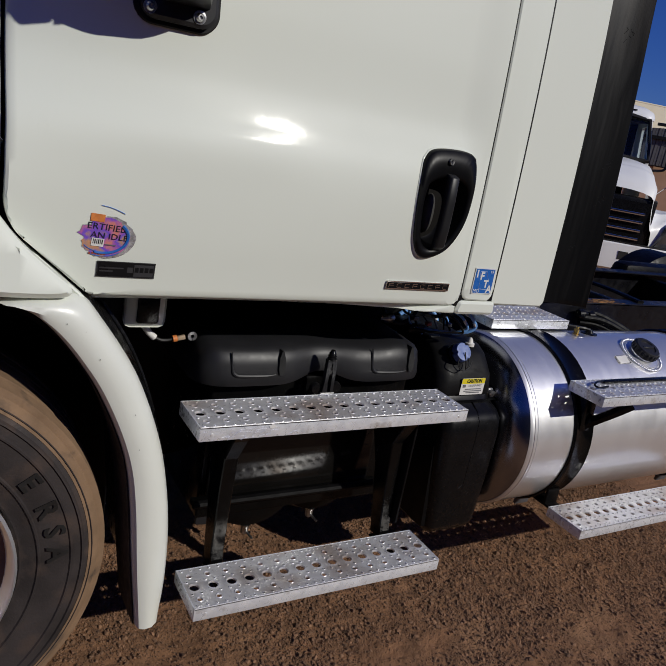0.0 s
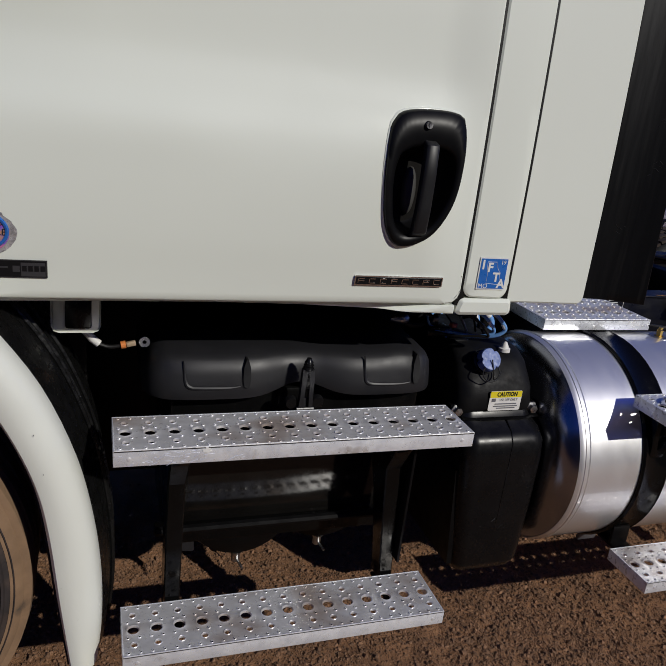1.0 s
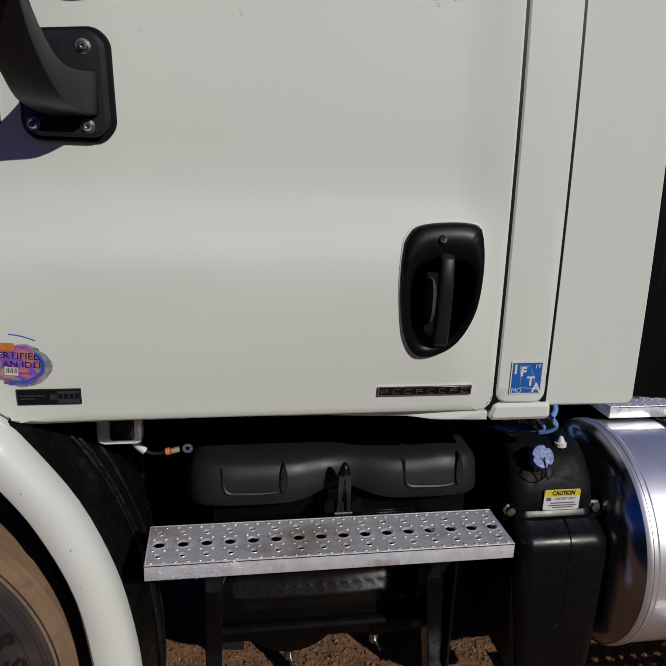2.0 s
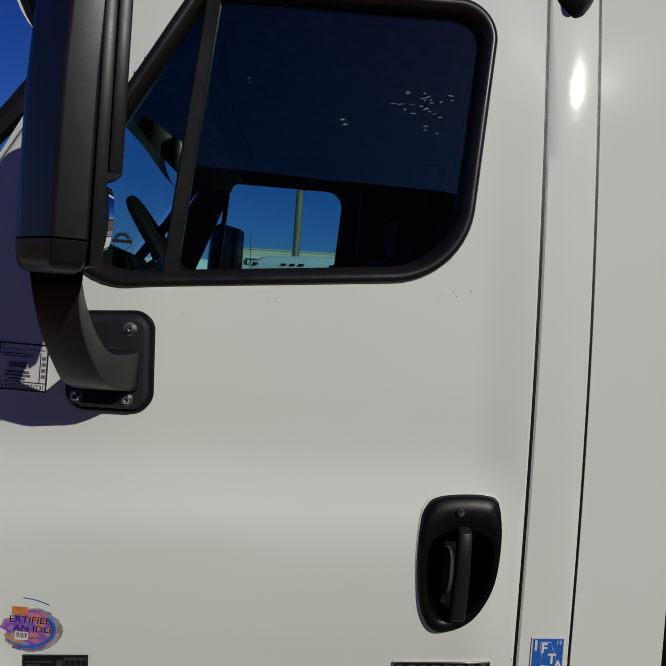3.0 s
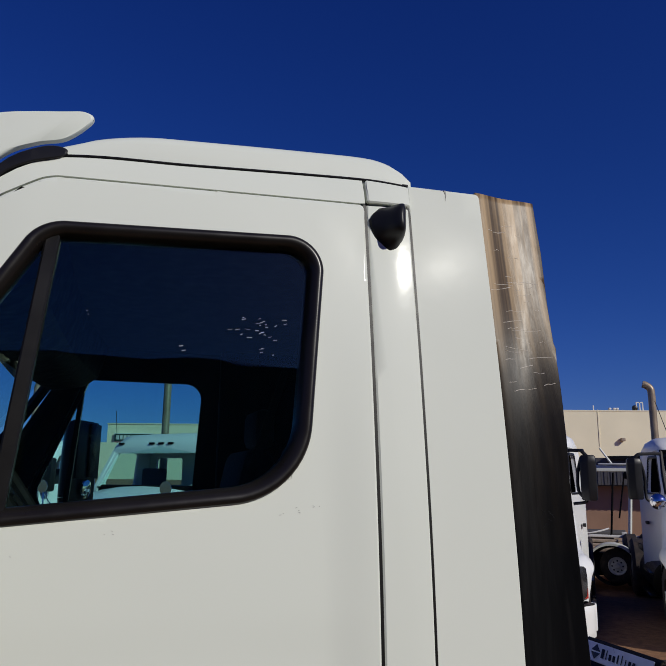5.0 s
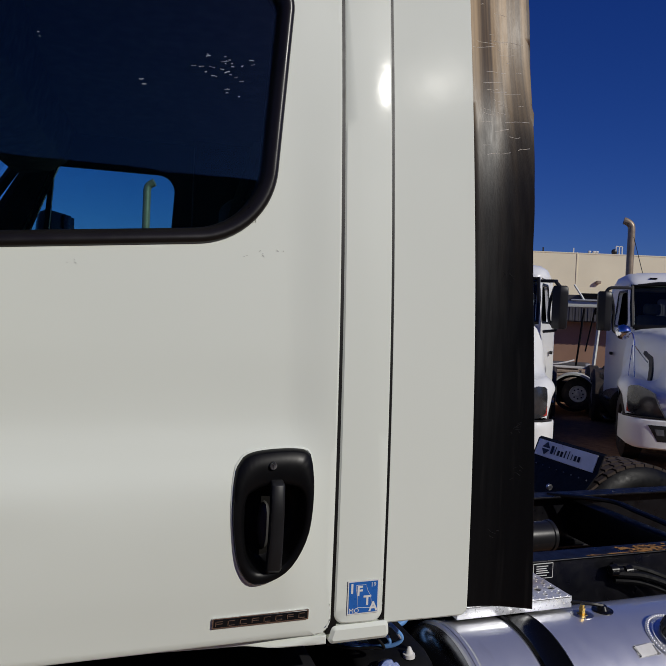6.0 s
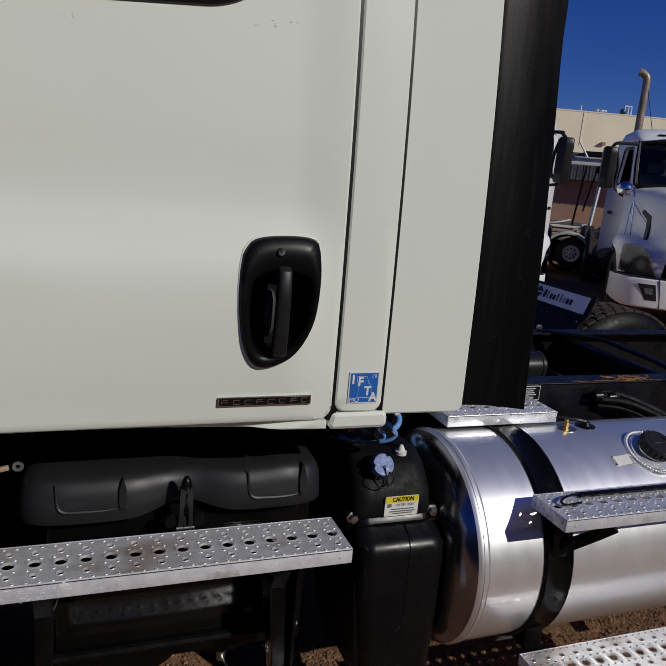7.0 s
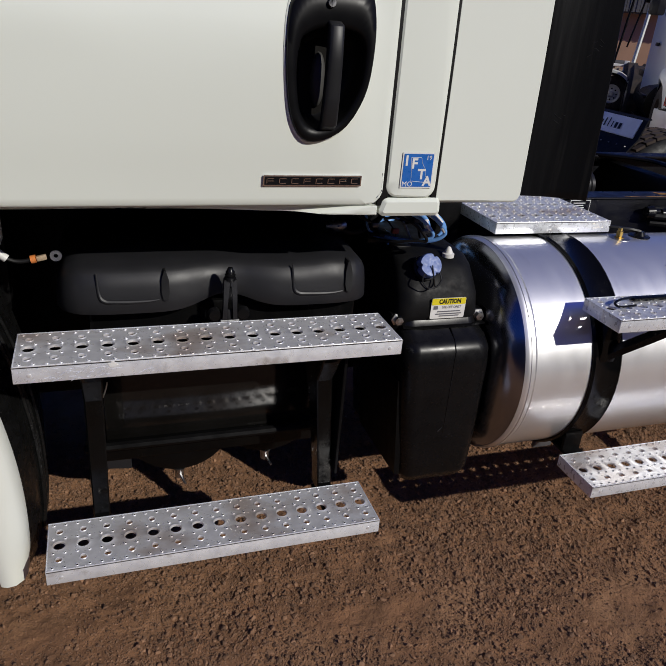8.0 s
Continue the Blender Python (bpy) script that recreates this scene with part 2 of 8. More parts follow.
GREYINK = mat("grey_ink", (0.14, 0.14, 0.16), 0.5)
DARKLABEL = mat("dark_badge", (0.008, 0.008, 0.009), 0.3, spec=0.2)
MATTE = mat("dusty_matte_black_plastic", (0.007, 0.007, 0.0075), 0.55, 0, 0.25, 14, 0.1, 200, dirt=(0.02, 0.017, 0.015), dirt_at=0.62, dscale=18, spec=0.14)
CHROME = mat("chrome", (0.75, 0.75, 0.76), 0.08, 1, 0.02, 30, rvar=0.03)
ORANGE = mat("orange_vinyl", (0.62, 0.20, 0.05), 0.5, 0, 0.2, 60)
AMBER = mat("amber_lens", (0.22, 0.032, 0.006), 0.15, 0, 0.1, 30, coat=0.5)
RUST = mat("rust_patch", (0.36, 0.17, 0.04), 0.8, 0, 0.5, 25, 0.4, 100, dirt=(0.016, 0.013, 0.012), dirt_at=0.50, dscale=42)
BRASS = mat("brass", (0.55, 0.38, 0.12), 0.35, 1, 0.1, 30)
RED = mat("red_paint", (0.36, 0.07, 0.045), 0.5, 0, 0.1, 20)
CREAM = mat("cream_stucco", (0.85, 0.77, 0.55), 0.9, 0, 0.05, 0.4, 0.3, 12)
TAN = mat("tan_block_wall", (0.50, 0.30, 0.19), 0.9, 0, 0.12, 1.5, 0.4, 20)
SHEDROOF = mat("grey_corrugated_sheet", (0.13, 0.125, 0.125), 0.6, 0.3, 0.25, 1.2, 0.1, 30)
TIMBER = mat("weathered_timber", (0.32, 0.25, 0.19), 0.85, 0, 0.3, 6, 0.3, 60, stretch=(1, 6, 6))
STACK = mat("heat_stained_steel", (0.30, 0.235, 0.165), 0.45, 0.35, 0.2, 4)
MIRROR = mat("mirror_silver", (0.85, 0.87, 0.88), 0.03, 1, 0.01, 5, rvar=0.01)
GLASS = glass_mat("tinted_side_glass", (0.70, 0.92, 0.91))
GLASS_FAR = glass_mat("clear_side_glass", (0.80, 0.94, 0.93))
LENS = mat("headlamp_lens", (0.20, 0.21, 0.22), 0.08, 0.3, 0.4, 9, coat=1.0, rvar=0.03)
PALEHOSE = mat("blue_hose_sleeve", (0.14, 0.32, 0.66), 0.35, 0, 0.1, 30)
PLATE = mat("scuffed_white_plate", (0.86, 0.87, 0.88), 0.5, 0, 0.1, 8, 0.05, 60, dirt=(0.05, 0.045, 0.04), dirt_at=0.68, dscale=14)
NAVY = mat("navy_ink", (0.012, 0.014, 0.03), 0.5)


# ---- mesh helpers ----
def finish(bm, angle=38):
    bmesh.ops.recalc_face_normals(bm, faces=bm.faces)
    lim = radians(angle)
    for f in bm.faces:
        f.smooth = True
    for e in bm.edges:
        e.smooth = len(e.link_faces) == 2 and e.calc_face_angle(4.0) < lim


def thing(name, at, label, category, group="", kind=""):
    ob = new(name)
    ob.empty_display_size = 0.2
    ob.matrix_basis = Matrix.Translation(at)
    ob["at"] = at
    return tagged(ob, label, category, group, kind)


def part(name, bm, material, parent=None, label="", angle=38, slots=()):
    """Links a bmesh as one mesh object under a thing or a part."""
    finish(bm, angle)
    me = bpy.data.meshes.new(name)
    bm.to_mesh(me)
    bm.free()
    for one in (material, *slots):
        me.materials.append(one)
    ob = new(name, me)
    if parent:
        ob.parent = parent
        if parent.get("at") is not None:
            ob.matrix_parent_inverse = Matrix.Translation(parent["at"]).inverted()
    return tagged(ob, label)


def box(x0, x1, y0, y1, z0, z1, bevel=0.0, bm=None, seg=2, turn=None):
    own = bmesh.new()
    bmesh.ops.create_cube(own, size=1.0)
    for v in own.verts:
        v.co = Vector(((x0 + x1) / 2 + v.co.x * (x1 - x0), (y0 + y1) / 2 + v.co.y * (y1 - y0), (z0 + z1) / 2 + v.co.z * (z1 - z0)))
    if bevel:
        bmesh.ops.bevel(own, geom=list(own.edges), offset=bevel, segments=seg, affect="EDGES", profile=0.5)
    if turn is not None:
        own.transform(turn)
    return joined(bm, own)


def joined(bm, own):
    """Adds one bmesh to another."""
    if bm is None:
        return own
    me = bpy.data.meshes.new("scratch")
    own.to_mesh(me)
    own.free()
    bm.from_mesh(me)
    bpy.data.meshes.remove(me)
    return bm


def tube(points, r, seg=10, bm=None, flat=1.0):
    """A round bar along a line of points; r may be one radius or one for each point."""
    bm = bm or bmesh.new()
    pts = [Vector(p) for p in points]
    rad = r if isinstance(r, (list, tuple)) else [r] * len(pts)
    rings, side = [], None
    for n, p in enumerate(pts):
        d = (pts[min(n + 1, len(pts) - 1)] - pts[max(n - 1, 0)]).normalized()
        if side is None:
            side = d.cross((0, 0, 1)) if abs(d.z) < 0.9 else d.cross((0, 1, 0))
        side = (side - d * side.dot(d)).normalized()
        up = d.cross(side)
        rings.append([bm.verts.new(p + rad[n] * (side * math.cos(a) + up * flat * math.sin(a))) for a in (2 * math.pi * k / seg for k in range(seg))])
    for a, b in zip(rings, rings[1:]):
        for k in range(seg):
            bm.faces.new((a[k], a[(k + 1) % seg], b[(k + 1) % seg], b[k]))
    bm.faces.new(rings[0])
    bm.faces.new(rings[-1])
    return bm


def smooth_line(points, n=6):
    """A Catmull-Rom line through the points."""
    p = [Vector(q) for q in points]
    p = [2 * p[0] - p[1]] + p + [2 * p[-1] - p[-2]]
    out = []
    for a, b, c, d in zip(p, p[1:], p[2:], p[3:]):
        for k in range(n):
            t = k / n
            out.append(0.5 * (2 * b + (c - a) * t + (2 * a - 5 * b + 4 * c - d) * t * t + (3 * b - a - 3 * c + d) * t**3))
    return out + [p[-2]]


def lathe(profile, axis="x", at=(0, 0, 0), seg=48, bm=None, hollow=False):
    """Turns (along, radius) pairs about an axis through at; hollow joins the last ring to the first."""
    bm = bm or bmesh.new()
    rings = []
    for s, r in profile:
        ring = []
        for k in range(seg):
            c, q = r * math.cos(2 * math.pi * k / seg), r * math.sin(2 * math.pi * k / seg)
            v = {"x": (s, c, q), "y": (c, s, q), "z": (c, q, s)}[axis]
            ring.append(bm.verts.new(Vector(at) + Vector(v)))
        rings.append(ring)
    for a, b in zip(rings, rings[1:]):
        for k in range(seg):
            bm.faces.new((a[k], a[(k + 1) % seg], b[(k + 1) % seg], b[k]))
    if hollow:
        for k in range(seg):
            bm.faces.new((rings[-1][k], rings[-1][(k + 1) % seg], rings[0][(k + 1) % seg], rings[0][k]))
        return bm
    for end in (rings[0], rings[-1]):
        bm.faces.new(end)
    return bm


def ring_strip(outer, inner, surf, profile):
    """A moulding round a closed outline: profile of (share from outer to inner edge, depth)."""
    rows = []
    for o, i in zip(outer, inner):
        row = []
        for t, d in profile:
            q = o.lerp(i, t)
            row.append((q.x, surf(q.x, q.y) + d, q.y))
        rows.append(row)
    return loft(rows + rows[:1], closed=False)


def polar(loop, c, n=72):
    """The outline's points at n even angles about c."""
    out = []
    for k in range(n):
        d = Vector((math.cos(2 * math.pi * k / n), math.sin(2 * math.pi * k / n)))
        best = 0.0
        for a, b in zip(loop, loop[1:] + loop[:1]):
            e, f = b - a, a - c
            det = d.x * -e.y + e.x * d.y
            if abs(det) > 1e-12:
                t = (f.x * -e.y + e.x * f.y) / det
                u = (d.x * f.y - d.y * f.x) / det
                if -1e-6 <= u <= 1 + 1e-6 and t > best:
                    best = t
        out.append(c + d * best)
    return out


def rounded(corners, radii, n=7):
    """A closed outline with rounded corners, in two dimensions."""
    out = []
    m = len(corners)
    for i, c in enumerate(corners):
        c, a, b = Vector(c), Vector(corners[i - 1]), Vector(corners[(i + 1) % m])
        r = radii[i] if isinstance(radii, (list, tuple)) else radii
        if r <= 0:
            out.append(c)
            continue
        da, db = (a - c).normalized(), (b - c).normalized()
        half = da.angle(db) / 2
        cut = min(r / math.tan(half), (a - c).length * 0.48, (b - c).length * 0.48)
        rr = cut * math.tan(half)
        mid = c + (da + db).normalized() * (rr / math.sin(half))
        p, q = c + da * cut - mid, c + db * cut - mid
        for k in range(n):
            t = k / (n - 1)
            w = p.lerp(q, t)
            out.append(mid + w.normalized() * rr)
    return out


def inset(corners, w):
    """The corners of a convex outline, moved in by w."""
    m = len(corners)
    mid = sum((Vector(c) for c in corners), Vector((0, 0))) / m
    lines = []
    for i in range(m):
        a, b = Vector(corners[i]), Vector(corners[(i + 1) % m])
        d = (b - a).normalized()
        nrm = Vector((-d.y, d.x))
        if nrm.dot(mid - a) < 0:
            nrm = -nrm
        lines.append((a + nrm * w, d))
    out = []
    for i in range(m):
        (p, d), (q, e) = lines[i - 1], lines[i]
        t = ((q - p).x * e.y - (q - p).y * e.x) / (d.x * e.y - d.y * e.x)
        out.append(p + d * t)
    return out


def sheet(outer, holes=(), surf=None, thick=0.02, cut=0.08, lip=0.0, bm=None):
    """A panel in the x-z plane with real openings, bent to the surface y = surf(x, z), with thickness and rolled edges."""
    own = bmesh.new()
    edges = []
    for loop in (outer, *holes):
        vs = [own.verts.new((p[0], 0, p[1])) for p in loop]
        edges += [own.edges.new((vs[i - 1], vs[i])) for i in range(len(vs))]
    bmesh.ops.triangle_fill(own, edges=edges, use_beauty=True, use_dissolve=False)
    xs, zs = [p[0] for p in outer], [p[1] for p in outer]
    for axis, lo, hi in ((0, min(xs), max(xs)), (2, min(zs), max(zs))):
        n = int((hi - lo) / cut)
        for k in range(1, n + 1):
            co, no = [0, 0, 0], [0, 0, 0]
            co[axis], no[axis] = lo + (hi - lo) * k / (n + 1), 1
            bmesh.ops.bisect_plane(own, geom=own.verts[:] + own.edges[:] + own.faces[:], plane_co=co, plane_no=no, dist=1e-5)
    bmesh.ops.join_triangles(own, faces=own.faces[:], angle_face_threshold=3.1, angle_shape_threshold=0.6)
    if lip:
        bmesh.ops.inset_region(own, faces=own.faces[:], thickness=lip, use_even_offset=True, use_boundary=True)
    rim = {v for e in own.edges if e.is_boundary for v in e.verts}
    for v in own.verts:
        v.co.y = (surf(v.co.x, v.co.z) if surf else 0.0) + (lip * 0.8 if v in rim else 0)
    out = bmesh.ops.extrude_face_region(own, geom=own.faces[:])
    for v in [g for g in out["geom"] if isinstance(g, bmesh.types.BMVert)]:
        v.co.y += thick
    return joined(bm, own)


def loft(sections, closed=True, caps=True, bm=None):
    """A skin over sections of equally many points."""
    bm = bm or bmesh.new()
    rows = [[bm.verts.new(p) for p in s] for s in sections]
    n = len(rows[0])
    for a, b in zip(rows, rows[1:]):
        for k in range(n if closed else n - 1):
            bm.faces.new((a[k], a[(k + 1) % n], b[(k + 1) % n], b[k]))
    if caps and closed:
        bm.faces.new(rows[0])
        bm.faces.new(rows[-1])
    return bm


def interp(x, xs, ys):
    """A smooth curve through a few given heights."""
    if x <= xs[0]:
        return ys[0]
    for i in range(len(xs) - 1):
        if x <= xs[i + 1]:
            slope = [(ys[min(j + 1, len(xs) - 1)] - ys[max(j - 1, 0)]) / (xs[min(j + 1, len(xs) - 1)] - xs[max(j - 1, 0)]) for j in (i, i + 1)]
            h = xs[i + 1] - xs[i]
            t = (x - xs[i]) / h
            return (2 * t**3 - 3 * t * t + 1) * ys[i] + (t**3 - 2 * t * t + t) * h * slope[0] + (3 * t * t - 2 * t**3) * ys[i + 1] + (t**3 - t * t) * h * slope[1]
    return ys[-1]


def text_mesh(words, size, width=0.0, bold=0.0):
    """Flat letters in the built-in font, centred on the origin in the x-y plane."""
    cu = bpy.data.curves.new("letters", "FONT")
    cu.body, cu.size, cu.align_x, cu.align_y = words, size, "CENTER", "CENTER"
    cu.resolution_u = 2
    cu.offset = bold
    ob = bpy.data.objects.new("letters", cu)
    me = bpy.data.meshes.new_from_object(ob)
    bpy.data.objects.remove(ob)
    bm = bmesh.new()
    bm.from_mesh(me)
    bpy.data.meshes.remove(me)
    if width:
        span = max(v.co.x for v in bm.verts) - min(v.co.x for v in bm.verts)
        for v in bm.verts:
            v.co.x *= width / span
    return bm


def on_side(bm, x, z, off, turn=0.0):
    """Lays a flat bmesh (x-y plane) on the cab's side at x, z."""
    c, s = math.cos(radians(turn)), math.sin(radians(turn))
    for v in bm.verts:
        u, w = v.co.x * c - v.co.y * s + x, v.co.x * s + v.co.y * c + z
        v.co = Vector((u, side_y(u, w) - off - v.co.z, w))
    return bm


def plate(w, h, r=0.002, thick=0.001):
    """A thin flat card with rounded corners, in the x-y plane."""
    bm = bmesh.new()
    vs = [bm.verts.new((p.x, p.y, 0)) for p in rounded([(-w / 2, -h / 2), (w / 2, -h / 2), (w / 2, h / 2), (-w / 2, h / 2)], r, 4)]
    f = bm.faces.new(vs)
    out = bmesh.ops.extrude_face_region(bm, geom=[f])
    for v in [g for g in out["geom"] if isinstance(g, bmesh.types.BMVert)]:
        v.co.z += thick
    return bm


def bars(rects, thick=0.0006):
    """Bars of unreadable writing: (x, y, width, height) each."""
    bm = bmesh.new()
    for x, y, w, h in rects:
        box(x - w / 2, x + w / 2, y - h / 2, y + h / 2, 0, thick, bm=bm)
    return bm


def bar_parts(name, rects, place, material, parent, thick=0.0006):
    """Bars of unreadable writing, each a part of its own."""
    for rect in rects:
        part(name, place(bars([rect], thick)), material, parent)


# ---- the cab's side surface ----
PZ = [1.10, 1.20, 1.30, 1.42, 1.50, 1.57, 1.64, 1.80, 2.00, 2.40, 2.65, 2.77, 2.88]
PY = [0.034, 0.020, 0.007, 0.000, 0.0022, 0.0252, 0.0425, 0.049, 0.064, 0.100, 0.128, 0.150, 0.190]

PY_REAR = [0.034, 0.020, 0.007, 0.000, 0.0055, 0.0250, 0.0415, 0.049, 0.064, 0.100, 0.128, 0.150, 0.190]


def strip_y(z):
    """The straighter surface of the pillar trim and the extender behind the door."""
    return interp(z, [1.12, 1.50, 1.90, 2.30, 2.60, 2.90], [0.020, 0.025, 0.045, 0.085, 0.125, 0.170])


def side_y(x, z):
    lean = max(0.0, min(1.0, (z - 1.35) / 0.45))
    t = max(0.0, min(1.0, (x - 0.03) / 0.13))
    t = t * t * (3 - 2 * t) * max(0.0, min(1.0, (2.85 - z) / 0.1))
    u = max(0.0, min(1.0, (x + 0.50) / 0.20))
    u = u * u * (3 - 2 * u)
    crease = interp(z, PZ, PY) * (1 - u) + interp(z, PZ, PY_REAR) * u
    return crease * (1 - t) + strip_y(z) * t + 0.45 * max(0.0, -0.62 - x) ** 2 * lean * lean * (3 - 2 * lean)


MID = 1.2
SKEW = radians(3.3)


def other_side(bm):
    """Mirrors a bmesh to the cab's other side."""
    c, n = Vector((-0.3, MID, 0)), Vector((math.sin(SKEW), math.cos(SKEW), 0))
    for v in bm.verts:
        v.co -= 2 * (v.co - c).dot(n) * n
    return bm


def skewed(bm):
    """Sets a full-width part square to the cab, whose doors toe in towards the nose."""
    for v in bm.verts:
        v.co.x += math.tan(SKEW) * (v.co.y - 0.1)
    return bm


# ---- ground ----
def ground_z(x, y):
    """Soft unevenness, clods and the shallow ribs of a wheel track."""
    track = math.exp(-(((y - 0.10 + 0.10 * x) / 0.16) ** 2)) * max(0.0, min(1.0, (0.1 - x) / 0.3))
    rib = 0.0016 * track * (0.6 + noise.noise((x * 3, y * 9, 2))) * math.sin((y + 0.10 * x) * 95)
    return 0.010 * noise.noise((x * 1.3, y * 1.3, 3)) + 0.006 * noise.noise((x * 6, y * 6, 1)) + 0.006 * noise.noise((x * 17, y * 17, 7)) + 0.0075 * abs(noise.noise((x * 41, y * 41, 5))) + rib - 0.006


def ground():
    def line(lo, hi, n):
        """Fine steps from lo to hi, widening outwards to the horizon."""
        out = (hi - lo) / n * (1.13 ** np.arange(1, 90) - 1) / 0.13
        return np.concatenate([lo - out[::-1], np.linspace(lo, hi, n), hi + out])

    xs, ys = line(-1.4, 2.0, 420), line(-0.62, 0.95, 210)
    verts = []
    for y in ys:
        for x in xs:
            d = math.hypot(x - 0.2, y)
            fade = 1.0 if d < 4 else max(0.0, 1 - (d - 4) / 6)
            verts.append((x, y, ground_z(x, y) * fade))
    n = len(xs)
    i = np.arange((n - 1) * (len(ys) - 1))
    a = i // (n - 1) * n + i % (n - 1)
    me = bpy.data.meshes.new("ground")
    me.from_pydata(verts, [], np.stack([a, a + 1, a + n + 1, a + n], 1).tolist())
    me.polygons.foreach_set("use_smooth", [True] * len(me.polygons))
    me.materials.append(GROUND)
    return tagged(new("ground", me), "brown dirt and gravel yard, dry and uneven", "ground", kind="structure")


def gravel_cover(x, y):
    """How thickly the loose stones lie: thin on the trodden dirt and in the wheel tracks."""
    bare = 0.0
    for cx, cy, rx, ry in ((-0.75, 0.10, 0.45, 0.13), (0.22, -0.06, 0.26, 0.05), (0.92, -0.24, 0.6, 0.13), (-0.6, 1.0, 0.5, 0.3), (-1.1, 0.5, 0.3, 0.4), (-0.35, -0.3, 0.5, 0.1)):
        bare += math.exp(-(((x - cx) / rx) ** 2 + ((y - cy) / ry) ** 2))
    return 0.75 - 0.72 * min(1.0, bare) + 0.55 * noise.noise((x * 2.1, y * 3.4, 9)) + 0.30 * noise.noise((x * 7, y * 9, 4))


def pebbles(name, count, small, large, power, seed, ball, tri, spread):
    rng = np.random.default_rng(seed)
    x = rng.uniform(-1.55, 2.25, count)
    y = rng.uniform(-0.66, 1.25, count)
    border = np.minimum(np.minimum(x + 1.55, 2.25 - x), np.minimum(y + 0.66, 1.25 - y)) / 0.28
    cover = np.array([gravel_cover(a, b) for a, b in zip(x, y)])
    keep = (cover + spread) * np.clip(border, 0, 1) ** 1.5 > rng.uniform(0, 1, count)
    x, y = x[keep], y[keep]
    n, k = len(x), len(ball)
    size = small + (large - small) * rng.power(power, n)
    form = ball[None] * (0.5 + 0.85 * rng.random((n, k, 1))) * size[:, None, None] * (0.75 + 0.5 * rng.random((n, 1, 3))) * (1, 1, 0.72)
    ang = rng.uniform(0, 6.28, n)
    c, s = np.cos(ang)[:, None], np.sin(ang)[:, None]
    vx, vy = form[..., 0] * c - form[..., 1] * s, form[..., 0] * s + form[..., 1] * c
    z0 = np.array([ground_z(a, b) for a, b in zip(x, y)])
    verts = np.stack([vx + x[:, None], vy + y[:, None], form[..., 2] + (z0 + size * 0.24)[:, None]], -1).reshape(-1, 3)
    faces = (tri[None] + k * np.arange(n)[:, None, None]).reshape(-1, 3)
    me = bpy.data.meshes.new(name)
    me.from_pydata(verts.tolist(), [], faces.tolist())
    me.materials.append(STONE)
    return new(name, me)


def gravel():
    t = (1 + 5**0.5) / 2
    ico = np.array([(-1, t, 0), (1, t, 0), (-1, -t, 0), (1, -t, 0), (0, -1, t), (0, 1, t), (0, -1, -t), (0, 1, -t), (t, 0, -1), (t, 0, 1), (-t, 0, -1), (-t, 0, 1)]) / 1.9
    tri = np.array([(0, 11, 5), (0, 5, 1), (0, 1, 7), (0, 7, 10), (0, 10, 11), (1, 5, 9), (5, 11, 4), (11, 10, 2), (10, 7, 6), (7, 1, 8),
                    (3, 9, 4), (3, 4, 2), (3, 2, 6), (3, 6, 8), (3, 8, 9), (4, 9, 5), (2, 4, 11), (6, 2, 10), (8, 6, 7), (9, 8, 1)])
    octa = np.array([(1, 0, 0), (-1, 0, 0), (0, 1, 0), (0, -1, 0), (0, 0, 1), (0, 0, -1)])
    otri = np.array([(0, 2, 4), (2, 1, 4), (1, 3, 4), (3, 0, 4), (2, 0, 5), (1, 2, 5), (3, 1, 5), (0, 3, 5)])
    tagged(pebbles("gravel", 122000, 0.0028, 0.0088, 0.16, 5, ico, tri, 0.02), "loose crushed brown gravel scattered over the dirt", "gravel", kind="stuff")
    tagged(pebbles("grit", 225000, 0.0013, 0.0042, 0.35, 6, octa, otri, 0.32), "fine brown grit between the stones", "gravel", kind="stuff")


ground()
gravel()

# ---- the tractor unit: body ----
truck = thing("tractor_truck", (0.0, MID, 0.0), "white day-cab tractor truck with black trim, parked on dirt", "truck")

DOOR = rounded([(-1.03, 1.30), (-0.862, 1.157), (0.1555, 1.159), (0.1555, 2.764), (-0.60, 2.728), (-0.70, 2.66), (-1.03, 2.13)], [0.10, 0.03, 0.035, 0.012, 0.10, 0.10, 0.2])
WINDOW = [(-0.985, 1.934), (-0.006, 2.028), (0.047, 2.654), (-0.607, 2.617)]
WRAD = [0.15, 0.19, 0.085, 0.10]
SEAL_OUT = rounded(WINDOW, WRAD, 16)
SEAL_HOLE = rounded(inset(WINDOW, 0.008), [r - 0.005 for r in WRAD], 16)
SEAL_IN = rounded(inset(WINDOW, 0.036), [max(0.02, r - 0.03) for r in WRAD], 16)
HANDLE = [(-0.071, 1.555), (-0.050, 1.580), (-0.002, 1.590), (0.068, 1.590), (0.090, 1.570), (0.091, 1.479), (0.079, 1.388), (0.038, 1.317), (-0.027, 1.294), (-0.063, 1.339), (-0.077, 1.429), (-0.077, 1.514)]
HANDLE = [(a, 1.298 + (b - 1.294) * 0.935) for a, b in HANDLE]
HANDLE_OUT = [p.to_2d() for p in smooth_line([(a, b, 0) for a, b in HANDLE + HANDLE[:1]], 4)[:-1]]


def grown(loop, w):
    mid = sum(loop, Vector((0, 0))) / len(loop)
    return [mid + (p - mid) * (1 + w / (p - mid).length) for p in loop]


